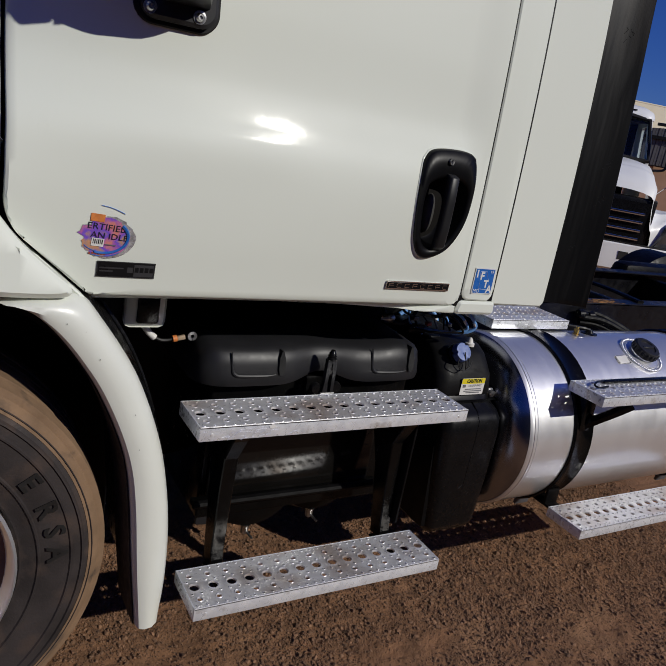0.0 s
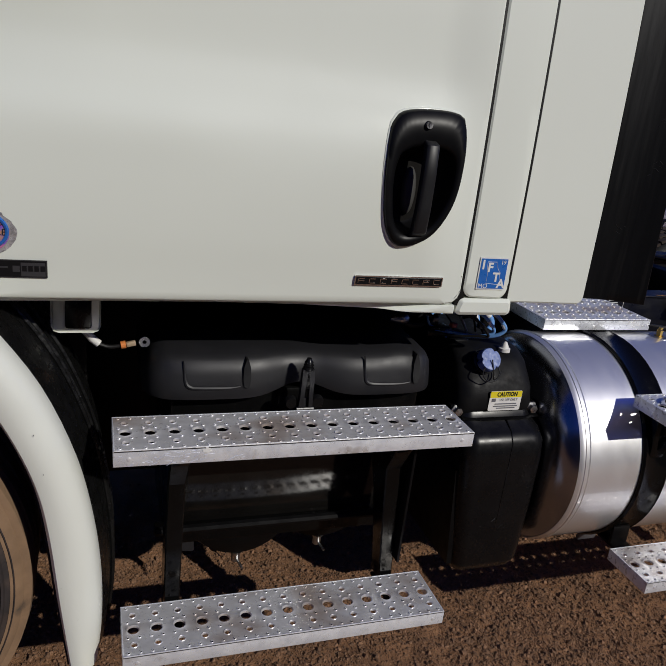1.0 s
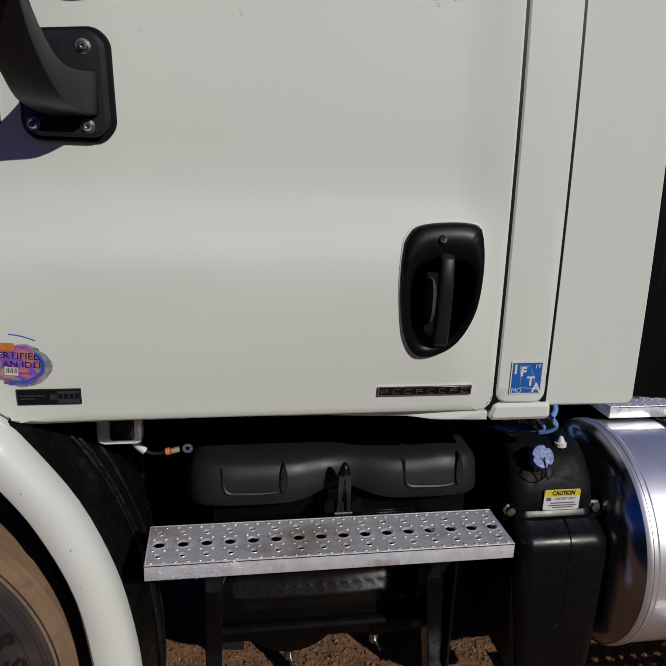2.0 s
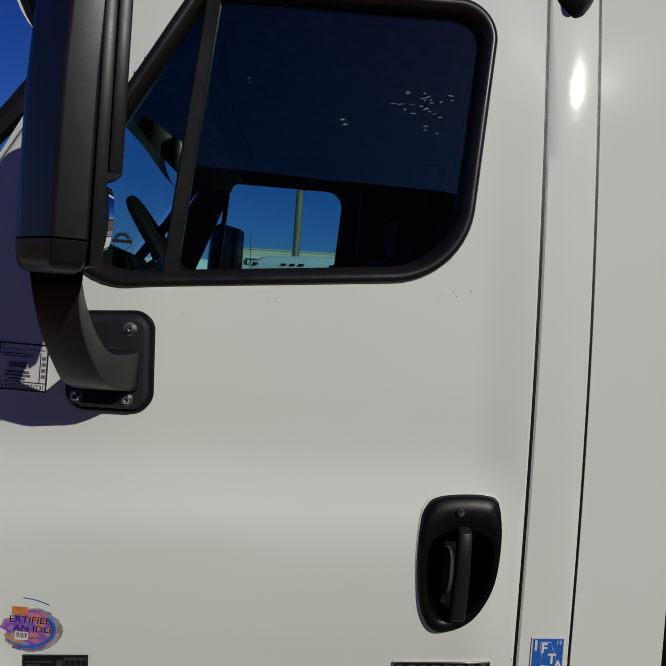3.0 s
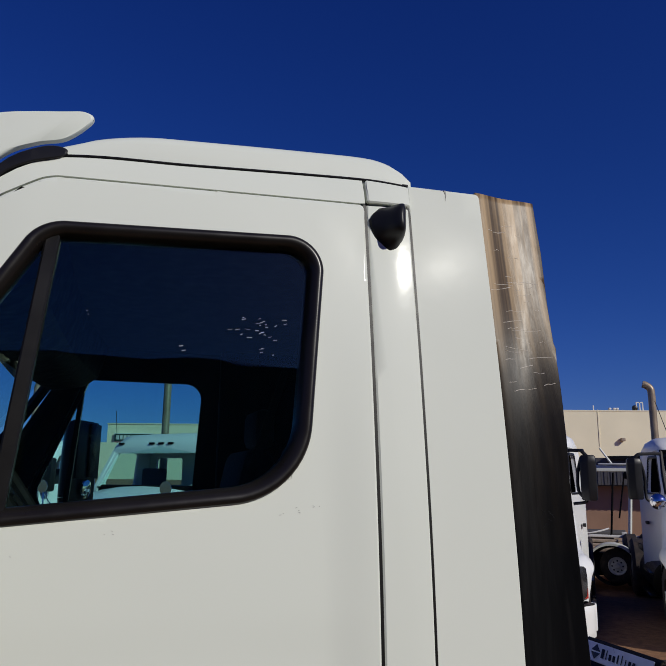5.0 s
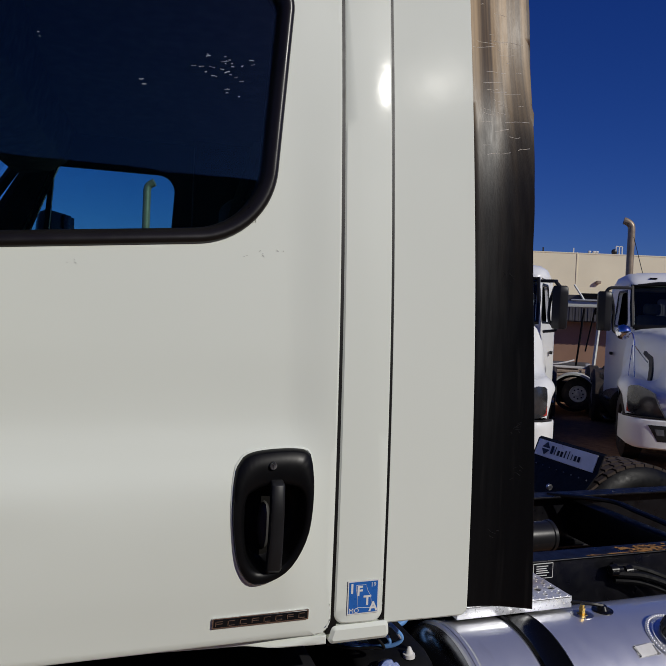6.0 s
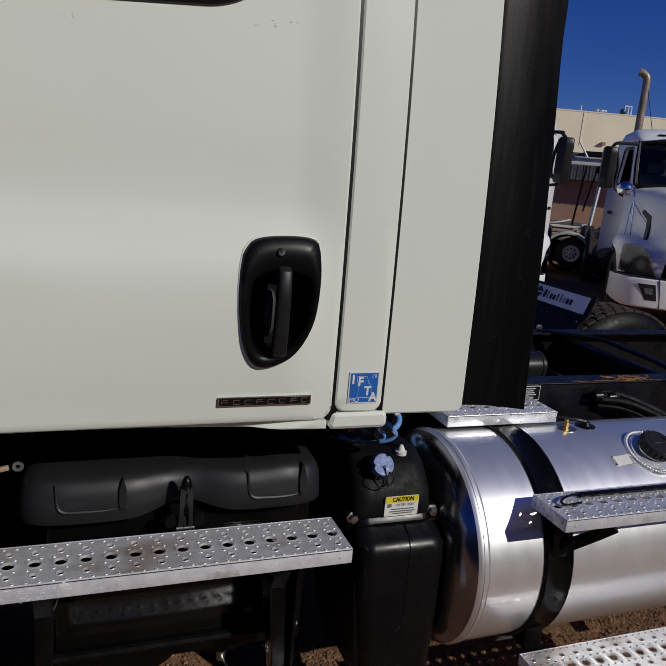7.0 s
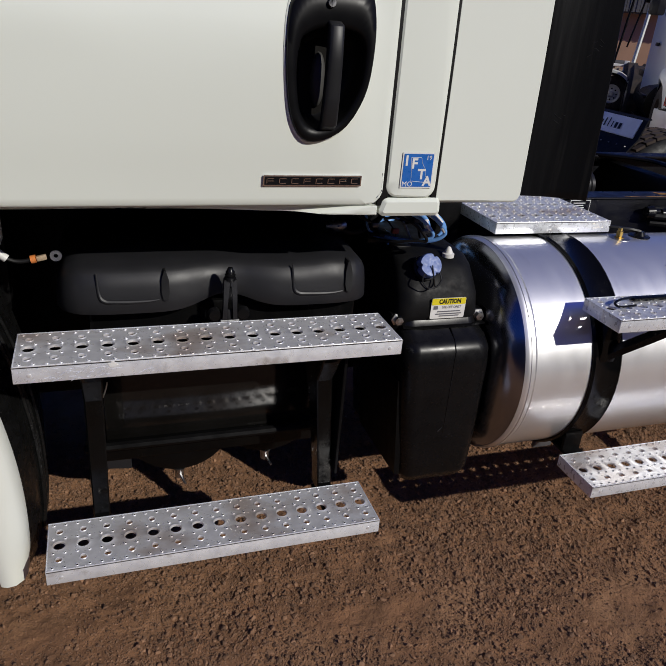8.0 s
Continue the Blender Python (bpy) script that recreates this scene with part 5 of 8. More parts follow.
for y, off in ((0.15, 0.024), (0.172, 0.026), (0.235, 0.027)):
    part("guard_rib", tube([(o.x + off, y, o.z) for o in outer_line[8:]], 0.006, 6), WETBLACK, liner)
# dark strip over the white flange: grime plus painted shade
part("fender_flange", loft([[(i.x - 0.004, -0.016, i.z), (i.x - 0.006, 0.03, i.z), (i.x - 0.006, 0.13, i.z), (i.x - 0.001, 0.13, i.z), (i.x - 0.001, -0.016, i.z)] for i in inner_line[6:]]), FLANGE, truck, "grimy inner flange of the fender, its shade painted dark")
part("inner_wing", box(-2.0, -0.66, 0.50, 0.54, 0.28, 1.40, 0.01), CHASSIS, truck, "black wheel well wall")
part("axle_end", tube([(AX, 0.30, AZ), (AX, 1.2, AZ - 0.05)], 0.09, 12), CHASSIS, truck)
part("wheel_arch", loft([[(AX + 0.62 * math.cos(a), y, AZ + 0.655 * math.sin(a)) for y in (0.16, 0.52)] + [(AX + 0.64 * math.cos(a), y, AZ + 0.665 * math.sin(a)) for y in (0.52, 0.16)] for a in np.linspace(0.9, 3.0, 14)]), CHASSIS, truck)

# ---- bracket, connector and dark bulkhead under the door ----
hang = part("sill_bracket", box(-0.735, -0.630, 0.205, 0.225, 1.022, 1.16, 0.016), WHITE_LOW, truck, "white bracket under the door")
part("rubber_pad", box(-0.705, -0.650, 0.196, 0.206, 1.035, 1.12, 0.006), PLASTIC, hang)
part("cable_sheath", tube([(-0.672, 0.27, 1.02), (-0.664, 0.27, 1.005), (-0.648, 0.27, 0.985), (-0.634, 0.27, 0.973)], 0.0095, 10), LABEL, truck, "dusty white cable sheath")
part("cable", tube(smooth_line([(-0.634, 0.27, 0.973), (-0.615, 0.27, 0.966), (-0.595, 0.27, 0.966), (-0.578, 0.27, 0.971)], 4), 0.005, 8), RUBBER, truck, "black battery cable")
part("cable_tip", tube([(-0.584, 0.27, 0.969), (-0.573, 0.27, 0.971)], 0.0095, 10), ORANGE, truck, "orange cable collar")
part("cable_plug", box(-0.572, -0.550, 0.265, 0.276, 0.967, 0.979, 0.002, turn=Matrix.Translation((-0.56, 0.27, 0.973)) @ Matrix.Rotation(radians(-12), 4, "Y") @ Matrix.Translation((0.56, -0.27, -0.973))), PLUG, truck, "tan cable plug")
lug = lathe([(-0.002, 0.005), (-0.002, 0.013), (0.001, 0.013), (0.001, 0.005)], "y", (-0.530, 0.27, 0.977), 16, hollow=True)
part("cable_lug", lug, STEEL, truck, "steel cable lug")
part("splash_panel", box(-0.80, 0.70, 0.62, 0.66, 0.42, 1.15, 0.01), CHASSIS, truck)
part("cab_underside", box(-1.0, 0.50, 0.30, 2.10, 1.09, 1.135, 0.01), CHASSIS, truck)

# ---- battery box with its moulded lid ----
lid_x = np.linspace(-0.535, 0.225, 61)


def lid_front(x):
    """Two bulging lobes with a saddle between."""
    return 0.030 * (math.exp(-(((x + 0.365) / 0.155) ** 4)) + math.exp(-(((x - 0.055) / 0.15) ** 4)))


def lid_low(x):
    return 0.866 + 0.030 * math.exp(-(((x + 0.150) / 0.075) ** 2))


sections = []
for x in lid_x:
    e = min(1.0, (x + 0.535) / 0.06, (0.225 - x) / 0.05)
    e = math.sqrt(max(0.0, 1 - (1 - e) ** 2))
    top = 0.962 + 0.014 * e + 0.008 * math.exp(-(((x - 0.11) / 0.05) ** 2)) - 0.05 * (1 - e)
    f, lo = 0.20 - lid_front(x) + 0.05 * (1 - e), lid_low(x)
    sections.append([(x, f, lo), (x, f - 0.004, lo + 0.012), (x, f + 0.004, lo + (top - lo) * 0.55), (x, f + 0.014, lo + (top - lo) * 0.84), (x, f + 0.035, lo + (top - lo) * 0.96), (x, f + 0.10, top), (x, f + 0.20, top + 0.004), (x, 0.56, top), (x, 0.56, lo)])
battery = part("battery_box_lid", loft(sections), PLASTIC_GREY, truck, "dark grey moulded plastic battery box lid", 45)
for x0, x1, lo, hi in ((-0.436, -0.310, 0.896, 0.966), (0.018, 0.140, 0.896, 0.974)):
    def face(x, z):
        return 0.20 - lid_front(x) + 0.003 + 0.16 * max(0, z - 0.90)

    edge = smooth_line([(x0 - 0.010, 0, hi - 0.004), (x0 - 0.006, 0, lo + 0.020), (x0 + 0.004, 0, lo + 0.004), (x0 + 0.03, 0, lo), (x1 - 0.03, 0, lo - 0.001), (x1, 0, lo + 0.002)], 5)
    part("panel_lip", tube([(q.x, face(q.x, q.z) - 0.0035, q.z) for q in edge], [0.002 + 0.0035 * min(1.0, 3 * n / (len(edge) - 1), 3 * (1 - n / (len(edge) - 1))) for n in range(len(edge))], 8), PLASTIC_GREY, battery)
    part("lid_slot", loft([[(x1 + 0.014 + a, face(x1, z) - 0.0095 + b, z) for a, b in ((-w, 0.0), (w, -0.003), (w, 0.03), (-w, 0.03))] for z, w in ((lo + 0.002, 0.005), (lo + 0.02, 0.009), (lo + 0.05, 0.008), (hi, 0.002))]), INK, battery)
LX = -0.150
latch = lathe([(0.0, 0.013), (0.006, 0.014), (0.009, 0.011), (0.013, 0.013), (0.016, 0.010), (0.020, 0.011), (0.024, 0.008), (0.030, 0.006)], "z", (LX, 0.150, 0.948), 16)
strap_latch = part("lid_latch", latch, PLASTIC, battery, "black ribbed rubber lid latch")
for s in (-1, 1):
    part("latch_fork", loft([[(LX + s * o - w, y, z), (LX + s * o + w, y, z), (LX + s * o + w, y + 0.016, z), (LX + s * o - w, y + 0.016, z)] for o, w, y, z in ((0.007, 0.0075, 0.142, 0.950), (0.010, 0.006, 0.140, 0.920), (0.011, 0.005, 0.140, 0.885), (0.013, 0.005, 0.142, 0.850), (0.014, 0.006, 0.144, 0.838))]), PLASTIC_GREY, strap_latch)
    part("latch_disc", lathe([(0.0, 0.006), (0.0, 0.014), (0.004, 0.017), (0.012, 0.018)], "y", (LX + s * 0.034, 0.150, 0.858), 18), PLASTIC, strap_latch)
part("latch_bridge", box(LX - 0.010, LX + 0.010, 0.141, 0.156, 0.900, 0.930, 0.003), PLASTIC, strap_latch)
part("latch_pin", tube([(LX - 0.022, 0.145, 0.846), (LX + 0.022, 0.145, 0.846)], 0.004, 8), BOLT, strap_latch)
part("latch_clip", box(LX - 0.006, LX + 0.006, 0.150, 0.158, 0.822, 0.872, 0.002), PLASTIC_GREY, strap_latch)
part("tag_wire", tube(smooth_line([(0.158, 0.15, 0.675), (0.138, 0.15, 0.648), (0.120, 0.15, 0.624), (0.119, 0.15, 0.608), (0.128, 0.15, 0.600), (0.153, 0.15, 0.594)], 4), 0.0016, 6), STEEL, truck, "bent thin wire")
part("tag_wire", tube(smooth_line([(-0.437, 0.115, 0.722), (-0.440, 0.115, 0.708), (-0.449, 0.115, 0.682), (-0.468, 0.115, 0.650), (-0.472, 0.115, 0.640), (-0.467, 0.115, 0.626)], 4), 0.0018, 6), STEEL, truck, "bent thin wire")
part("tank_bracket", sheet(rounded([(-0.455, 0.380), (-0.387, 0.372), (-0.390, 0.444), (-0.455, 0.450)], 0.006), (), lambda x, z: 0.255, 0.006, 0.1, 0.002), PLASTIC_GREY, truck, "grey bracket plate below the battery box")
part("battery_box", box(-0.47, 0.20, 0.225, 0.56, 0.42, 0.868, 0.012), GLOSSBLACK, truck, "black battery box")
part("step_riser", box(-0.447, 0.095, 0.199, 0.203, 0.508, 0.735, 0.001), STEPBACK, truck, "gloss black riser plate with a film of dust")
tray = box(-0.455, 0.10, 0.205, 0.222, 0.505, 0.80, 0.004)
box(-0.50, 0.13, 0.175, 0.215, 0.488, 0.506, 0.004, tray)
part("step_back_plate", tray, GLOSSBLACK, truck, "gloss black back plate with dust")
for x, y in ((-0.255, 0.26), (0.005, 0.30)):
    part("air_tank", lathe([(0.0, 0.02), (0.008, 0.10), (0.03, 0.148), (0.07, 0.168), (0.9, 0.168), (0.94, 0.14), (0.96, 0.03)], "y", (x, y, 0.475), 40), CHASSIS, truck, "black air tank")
    valve = lathe([(-0.04, 0.006), (-0.034, 0.013), (-0.012, 0.013), (0.0, 0.02)], "z", (x, y + 0.06, 0.315), 10)
    tube([(x, y + 0.06, 0.29), (x + 0.012, y + 0.02, 0.28)], 0.004, 6, valve)
    part("drain_valve", valve, STEEL, truck, "small steel drain valve")

# ---- perforated steps ----
def tread_plate(x0, x1, y0, y1, z, drop=0.036, pitch=0.0508):
    """A tread with punched, rim-raised holes, small grip buttons and folded edges."""
    n = max(2, round((x1 - x0) / pitch))
    p = (x1 - x0) / n
    w = y1 - y0
    verts, faces = [], []

    def cell(cx, cy, hx, hy, r, rise):
        base = len(verts)
        k = 16
        for j in range(k):
            a = 2 * math.pi * (j + 0.5) / k
            c, s = math.cos(a), math.sin(a)
            m = max(abs(c), abs(s))
            verts.append((cx + hx * c / m, cy + hy * s / m, z))
        for f, up in ((1.34, 0.0), (1.18, rise), (1.0, rise * 0.2), (0.97, -0.004)):
            for j in range(k):
                a = 2 * math.pi * (j + 0.5) / k
                verts.append((cx + r * f * math.cos(a), cy + r * f * math.sin(a), z + up))
        for ring in range(4):
            for j in range(k):
                a, b = base + ring * k + j, base + ring * k + (j + 1) % k
                faces.append((a, b, b + k, a + k))
        corners = [(1, 1), (-1, 1), (-1, -1), (1, -1)]
        for q, (sx, sy) in enumerate(corners):
            at = len(verts)
            verts.append((cx + hx * sx, cy + hy * sy, z))
            j = 2 + 4 * q
            faces.append((base + (j - 1) % k, at, base + j % k))

    if w < 0.25:
        bands = [(y0 + 0.012, y0 + 0.055, 0.0070), (y0 + 0.055, y1 - 0.055, 0.0126), (y1 - 0.055, y1 - 0.012, 0.0070)]
    else:
        m = round((w - 0.024) / 0.043)
        h = (w - 0.024) / m
        bands = [(y0 + 0.012 + h * k, y0 + 0.012 + h * (k + 1), 0.0125 if k % 3 == 1 else 0.0075) for k in range(m)]
    for b0, b1, r in bands:
        for k in range(n):
            cell(x0 + p * (k + 0.5), (b0 + b1) / 2, p / 2, (b1 - b0) / 2, r, 0.0013)
    own = bmesh.new()
    vs = [own.verts.new(v) for v in verts]
    for f in faces:
        own.faces.new([vs[i] for i in f])
    bmesh.ops.remove_doubles(own, verts=own.verts[:], dist=2e-4)
    for ya, yb in ((y0, y0 + 0.012), (y1 - 0.012, y1)):
        box(x0, x1, ya, yb, z - 0.003, z, bm=own)
    buttons, holes = bmesh.new(), bmesh.new()
    for row in [y0 + 0.010] + [q for _, q, _ in bands[:-1]] + [y1 - 0.010]:
        for k in range(n):
            for e in (-0.25, 0.25):
                lathe([(-0.001, 0.0044), (0.0012, 0.0038), (0.0018, 0.0031), (0.0014, 0.0026), (-0.0008, 0.0024)], "z", (x0 + p * (k + 0.5 + e), row, z), 8, buttons)
                lathe([(0.0003, 0.0001), (0.0003, 0.0025)], "z", (x0 + p * (k + 0.5 + e), row, z), 8, holes)
    return own, buttons, holes


def step(x0, x1, y0, y1, z, label):
    own, buttons, holes = tread_plate(x0, x1, y0, y1, z)
    ob = part("cab_step", own, ALU_STEP, truck, label)
    tagged(part("grip_buttons", buttons, ALU_STEP, ob), kind="stuff")
    drop = 0.036
    for name, ends in (("front_lip", (x0, x1, y0, y0 + 0.003)), ("back_lip", (x0, x1, y1 - 0.003, y1)), ("end_plate", (x0, x0 + 0.003, y0 + 0.003, y1 - 0.003)), ("end_plate", (x1 - 0.003, x1, y0 + 0.003, y1 - 0.003))):
        part(name, box(*ends, z - drop, z + 0.0008, 0.0012, None, 2), ALU_LIP, ob)
    # thin bright bar stands in for the highlight along the fold
    part("fold_highlight", tube([(x0 + 0.002, y0 + 0.0012, z + 0.0004), (x1 - 0.002, y0 + 0.0012, z + 0.0004)], 0.0018, 8), ALU_EDGE, ob, "painted highlight along the worn fold of the lip")
    tagged(part("button_holes", holes, INK, ob), kind="stuff")
    for x in (x0 + 0.03, x1 - 0.03):
        part("rivet", lathe([(-0.0015, 0.002), (-0.001, 0.004), (0.001, 0.005)], "y", (x, y0, z - 0.019), 10), ALU_STEP, ob)
    return ob


upper = step(-0.609, 0.206, -0.069, 0.085, 0.871, "worn perforated aluminium upper cab step")
rng = random.Random(40)
for k in range(46):
    x, z, d = rng.gauss(-0.475, 0.05), 0.853 + rng.uniform(-0.015, 0.012), rng.uniform(0.002, 0.010)
    tilt = rng.uniform(-0.2, 1.6)
    part("lip_scuff", tube([(x - d, -0.0693, z - d * tilt * 0.5), (x, -0.0696, z), (x + d, -0.0693, z + d * tilt * 0.5)], rng.uniform(0.0003, 0.0007), 4), ALU_EDGE, upper)
splash = [Vector((-0.423 + r * 1.5 * math.cos(a), 0.864 + r * 0.8 * math.sin(a))) for a, r in ((2 * math.pi * q / 14, rng.uniform(0.004, 0.010)) for q in range(14))]
part("paint_splash", sheet(splash, (), lambda x, z: -0.0702, 0.001, 0.1), LABEL, upper, "dried pale paint splash")
step(-0.587, 0.180, -0.128, 0.030, 0.407, "dirty perforated aluminium lower cab step")
step(0.826, 1.66, -0.054, 0.100, 0.873, "perforated aluminium upper step by the fuel tank")
step(0.815, 1.66, -0.128, 0.030, 0.401, "perforated aluminium lower step under the fuel tank")
# thin black sheet added below the plate, so its holes look unlit
part("deck_backing", box(0.728, 1.136, 0.442, 0.792, 0.950, 0.955, 0.001), CHASSIS, truck, "black sheet added under the deck plate to darken its holes")
deck = step(0.720, 1.144, 0.434, 0.80, 0.988, "perforated aluminium deck plate over the tank")


# legs and brackets
def leg(x, lean):
    bm = loft([[(x - w + d, y0, z), (x + w + d, y0, z), (x + w + d, y1, z), (x - w + d, y1, z)] for z, w, y0, y1, d in ((0.835, 0.024, -0.04, 0.16, 0.0), (0.79, 0.022, 0.0, 0.16, 0.0), (0.72, 0.020, 0.04, 0.15, 0.0), (0.62, 0.020, 0.045, 0.12, lean * 0.4), (0.44, 0.019, 0.045, 0.10, lean), (0.385, 0.019, 0.035, 0.09, lean))])
    bmesh.ops.bevel(bm, geom=bm.edges[:], offset=0.003, segments=1, affect="EDGES")
    ob = part("step_hanger", bm, GLOSSBLACK, truck, "black steel step hanger")
    part("hanger_foot", box(x - 0.02 + lean, x + 0.02 + lean, -0.05, 0.09, 0.366, 0.372, 0.002), GLOSSBLACK, ob)


leg(-0.468, 0.0)
leg(0.066, 0.022)
part("hanger_rib", box(0.105, 0.113, 0.02, 0.16, 0.45, 0.82, 0.002), CHASSIS, truck)
part("cross_bar", tube([(-0.50, 0.18, 0.50), (0.14, 0.18, 0.50)], 0.012, 8), CHASSIS, truck)
part("stay_rod", tube([(0.07, 0.12, 0.545), (0.15, 0.12, 0.55)], 0.007, 8), STEEL, truck)

# ---- diesel fluid tank ----
sections = []
for z, x0, x1, y0, r in ((0.262, 0.405, 0.575, 0.20, 0.03), (0.268, 0.388, 0.590, 0.172, 0.03), (0.30, 0.366, 0.606, 0.155, 0.045), (0.50, 0.345, 0.604, 0.140, 0.045), (0.66, 0.328, 0.598, 0.132, 0.045), (0.715, 0.325, 0.594, 0.136, 0.045), (0.742, 0.328, 0.588, 0.158, 0.045), (0.762, 0.335, 0.580, 0.20, 0.04), (0.80, 0.330, 0.572, 0.215, 0.04)):
    sections.append([(p.x, p.y, z) for p in rounded([(x0, y0), (x1, y0), (x1, 0.60), (x0, 0.60)], r, 6)])
fluid = part("fluid_tank", loft(sections), PLASTIC, truck, "black moulded fluid tank with a blue cap", 50)
sections = []
for z, x0, x1, y0, r in ((0.775, 0.318, 0.575, 0.215, 0.04), (0.80, 0.318, 0.568, 0.198, 0.04), (0.852, 0.322, 0.568, 0.205, 0.05), (0.880, 0.325, 0.566, 0.225, 0.05), (0.915, 0.328, 0.560, 0.248, 0.05), (0.936, 0.335, 0.552, 0.275, 0.05), (0.946, 0.348, 0.538, 0.305, 0.045), (0.949, 0.37, 0.51, 0.34, 0.04)):
    sections.append([(p.x, p.y, z) for p in rounded([(x0, y0), (x1, y0), (x1, 0.60), (x0, 0.60)], r, 6)])
part("tank_neck", loft(sections), MATTE, fluid, "", 50)
rows = []
for z, r in ((0.0, 0.029), (0.003, 0.033), (0.022, 0.0325), (0.027, 0.030), (0.028, 0.016), (0.0265, 0.004)):
    rows.append([(k * math.cos(a), k * math.sin(a), z) for a, k in ((a, r * (1 - (0.20 if r > 0.02 else 0.0) * math.exp(-((((a / (2 * math.pi) * 3) % 1) - 0.5) / 0.07) ** 2))) for a in np.linspace(0, 2 * math.pi, 61)[:-1])])
cap = loft(rows)
cap.transform(Matrix.Translation((0.400, 0.235, 0.93)) @ Matrix.Rotation(radians(58), 4, "X"))
blue = part("filler_cap", cap, BLUECAP, fluid, "blue flat-topped filler cap with three notches", 50)
part("cap_tether", tube(smooth_line([(0.400, 0.205, 0.945), (0.405, 0.195, 0.91), (0.415, 0.20, 0.885), (0.435, 0.21, 0.90), (0.43, 0.23, 0.93)]), 0.002, 5), INK, fluid)
part("cap_tether", tube(smooth_line([(0.385, 0.205, 0.93), (0.372, 0.195, 0.905), (0.392, 0.19, 0.885), (0.42, 0.192, 0.892), (0.435, 0.20, 0.915)]), 0.0018, 5), INK, fluid)
stub = lathe([(-0.075, 0.034), (-0.012, 0.034), (-0.010, 0.037), (-0.003, 0.037), (-0.001, 0.030)], "z", (0, 0, 0), 28)
stub.transform(Matrix.Translation((0.400, 0.235, 0.93)) @ Matrix.Rotation(radians(58), 4, "X"))
part("filler_neck", stub, PLASTIC, fluid, "", 50)
part("vent_button", lathe([(-0.006, 0.017), (0.004, 0.017), (0.006, 0.012), (0.012, 0.010), (0.022, 0.005), (0.024, 0.001)], "z", (0.486, 0.285, 0.945), 16), LABEL, fluid, "small white vent cone")


def on_neck(bm, x, z, off):
    for v in bm.verts:
        v.co = Vector((x + v.co.x, 0.2015 - off - v.co.z + 0.12 * max(0, v.co.y) * 0, z + v.co.y))
    return bm


caution = part("caution_label", on_neck(plate(0.104, 0.060, 0.004, 0.001), 0.462, 0.822, 0.004), LABEL, fluid, "yellow and white caution label")
part("label_head", on_neck(plate(0.102, 0.019, 0.002, 0.0004), 0.462, 0.842, 0.0055), YELLOW, caution)
part("label_words", on_neck(text_mesh("CAUTION", 0.018, 0.066, 0.0007), 0.465, 0.842, 0.0065), INK, caution, "black letters")
part("label_words", on_neck(text_mesh("USE DEF ONLY", 0.011, 0.058), 0.472, 0.825, 0.0058), GREYINK, caution, "grey letters")
bar_parts("label_bar", [(0, -0.009, 0.07, 0.003), (0, -0.016, 0.078, 0.003), (0.002, -0.022, 0.06, 0.003), (-0.041, 0.003, 0.012, 0.010)], lambda bm: on_neck(bm, 0.465, 0.822, 0.0058), GREYINK, caution)
for x in (0.326, 0.574):
    ear = part("strap_end", box(x - 0.018, x + 0.018, 0.225, 0.26, 0.745, 0.80, 0.005), CHASSIS, fluid)
    part("bolt", lathe([(-0.019, 0.006), (-0.018, 0.0125), (-0.006, 0.0135), (-0.004, 0.019), (0.002, 0.019)], "y", (x, 0.224, 0.785), 6), STEEL, ear)
part("strap", tube([(0.34, 0.215, 0.765), (0.40, 0.205, 0.765), (0.53, 0.205, 0.765), (0.59, 0.215, 0.765)], 0.014, 6, flat=0.3), CHASSIS, fluid)
part("foot_bracket", sheet([(0.355, 0.30), (0.372, 0.30), (0.342, 0.62), (0.328, 0.62)], (), lambda x, z: 0.17, 0.3, 0.4), CHASSIS, fluid)

part("mould_seam", tube([(0.478, 0.2, 0.765), (0.477, 0.158, 0.742), (0.474, 0.1365, 0.715), (0.472, 0.1325, 0.66), (0.478, 0.1405, 0.50), (0.485, 0.1555, 0.33)], 0.0022, 5), PLASTIC, fluid)
rng = random.Random(31)
for k in range(14):
    x, z, d = rng.uniform(0.40, 0.53), rng.uniform(0.36, 0.47), rng.uniform(0.003, 0.010)
    part("scuff", tube([(x - d, 0.1525 - 0.09 * (z - 0.36), z - d), (x, 0.152 - 0.09 * (z - 0.36), z), (x + d * 0.4, 0.1525 - 0.09 * (z - 0.36), z + d * 1.5)], 0.0007, 4), SCUFFGREY, fluid)

# hoses over the fluid tank
for k, (dx, dz, r) in enumerate(((0.0, 0.0, 0.0056), (-0.034, -0.006, 0.0046), (-0.05, -0.02, 0.004))):
    part("coolant_hose" if k < 2 else "wire_loom", tube(smooth_line([(0.30 + dx, 0.36, 1.085 + dz), (0.345 + dx, 0.26, 1.088 + dz), (0.380 + dx, 0.222, 1.078 + dz), (0.405 + dx, 0.215, 1.060 + dz), (0.428 + dx, 0.215, 1.030 + dz), (0.405 + dx, 0.230, 1.006), (0.355 + dx, 0.27, 0.992), (0.31 + dx, 0.33, 0.985)]), r, 10), PALEHOSE if k < 2 else RUBBER, truck, "pale blue coolant hose" if k < 2 else "black wire loom")
part("coolant_hose", tube(smooth_line([(0.44, 0.62, 0.94), (0.50, 0.64, 0.972), (0.56, 0.63, 0.980), (0.60, 0.61, 0.962), (0.622, 0.585, 0.932), (0.60, 0.56, 0.908), (0.547, 0.545, 0.90)]), 0.010, 10), PALEHOSE, truck, "pale blue coolant hose")
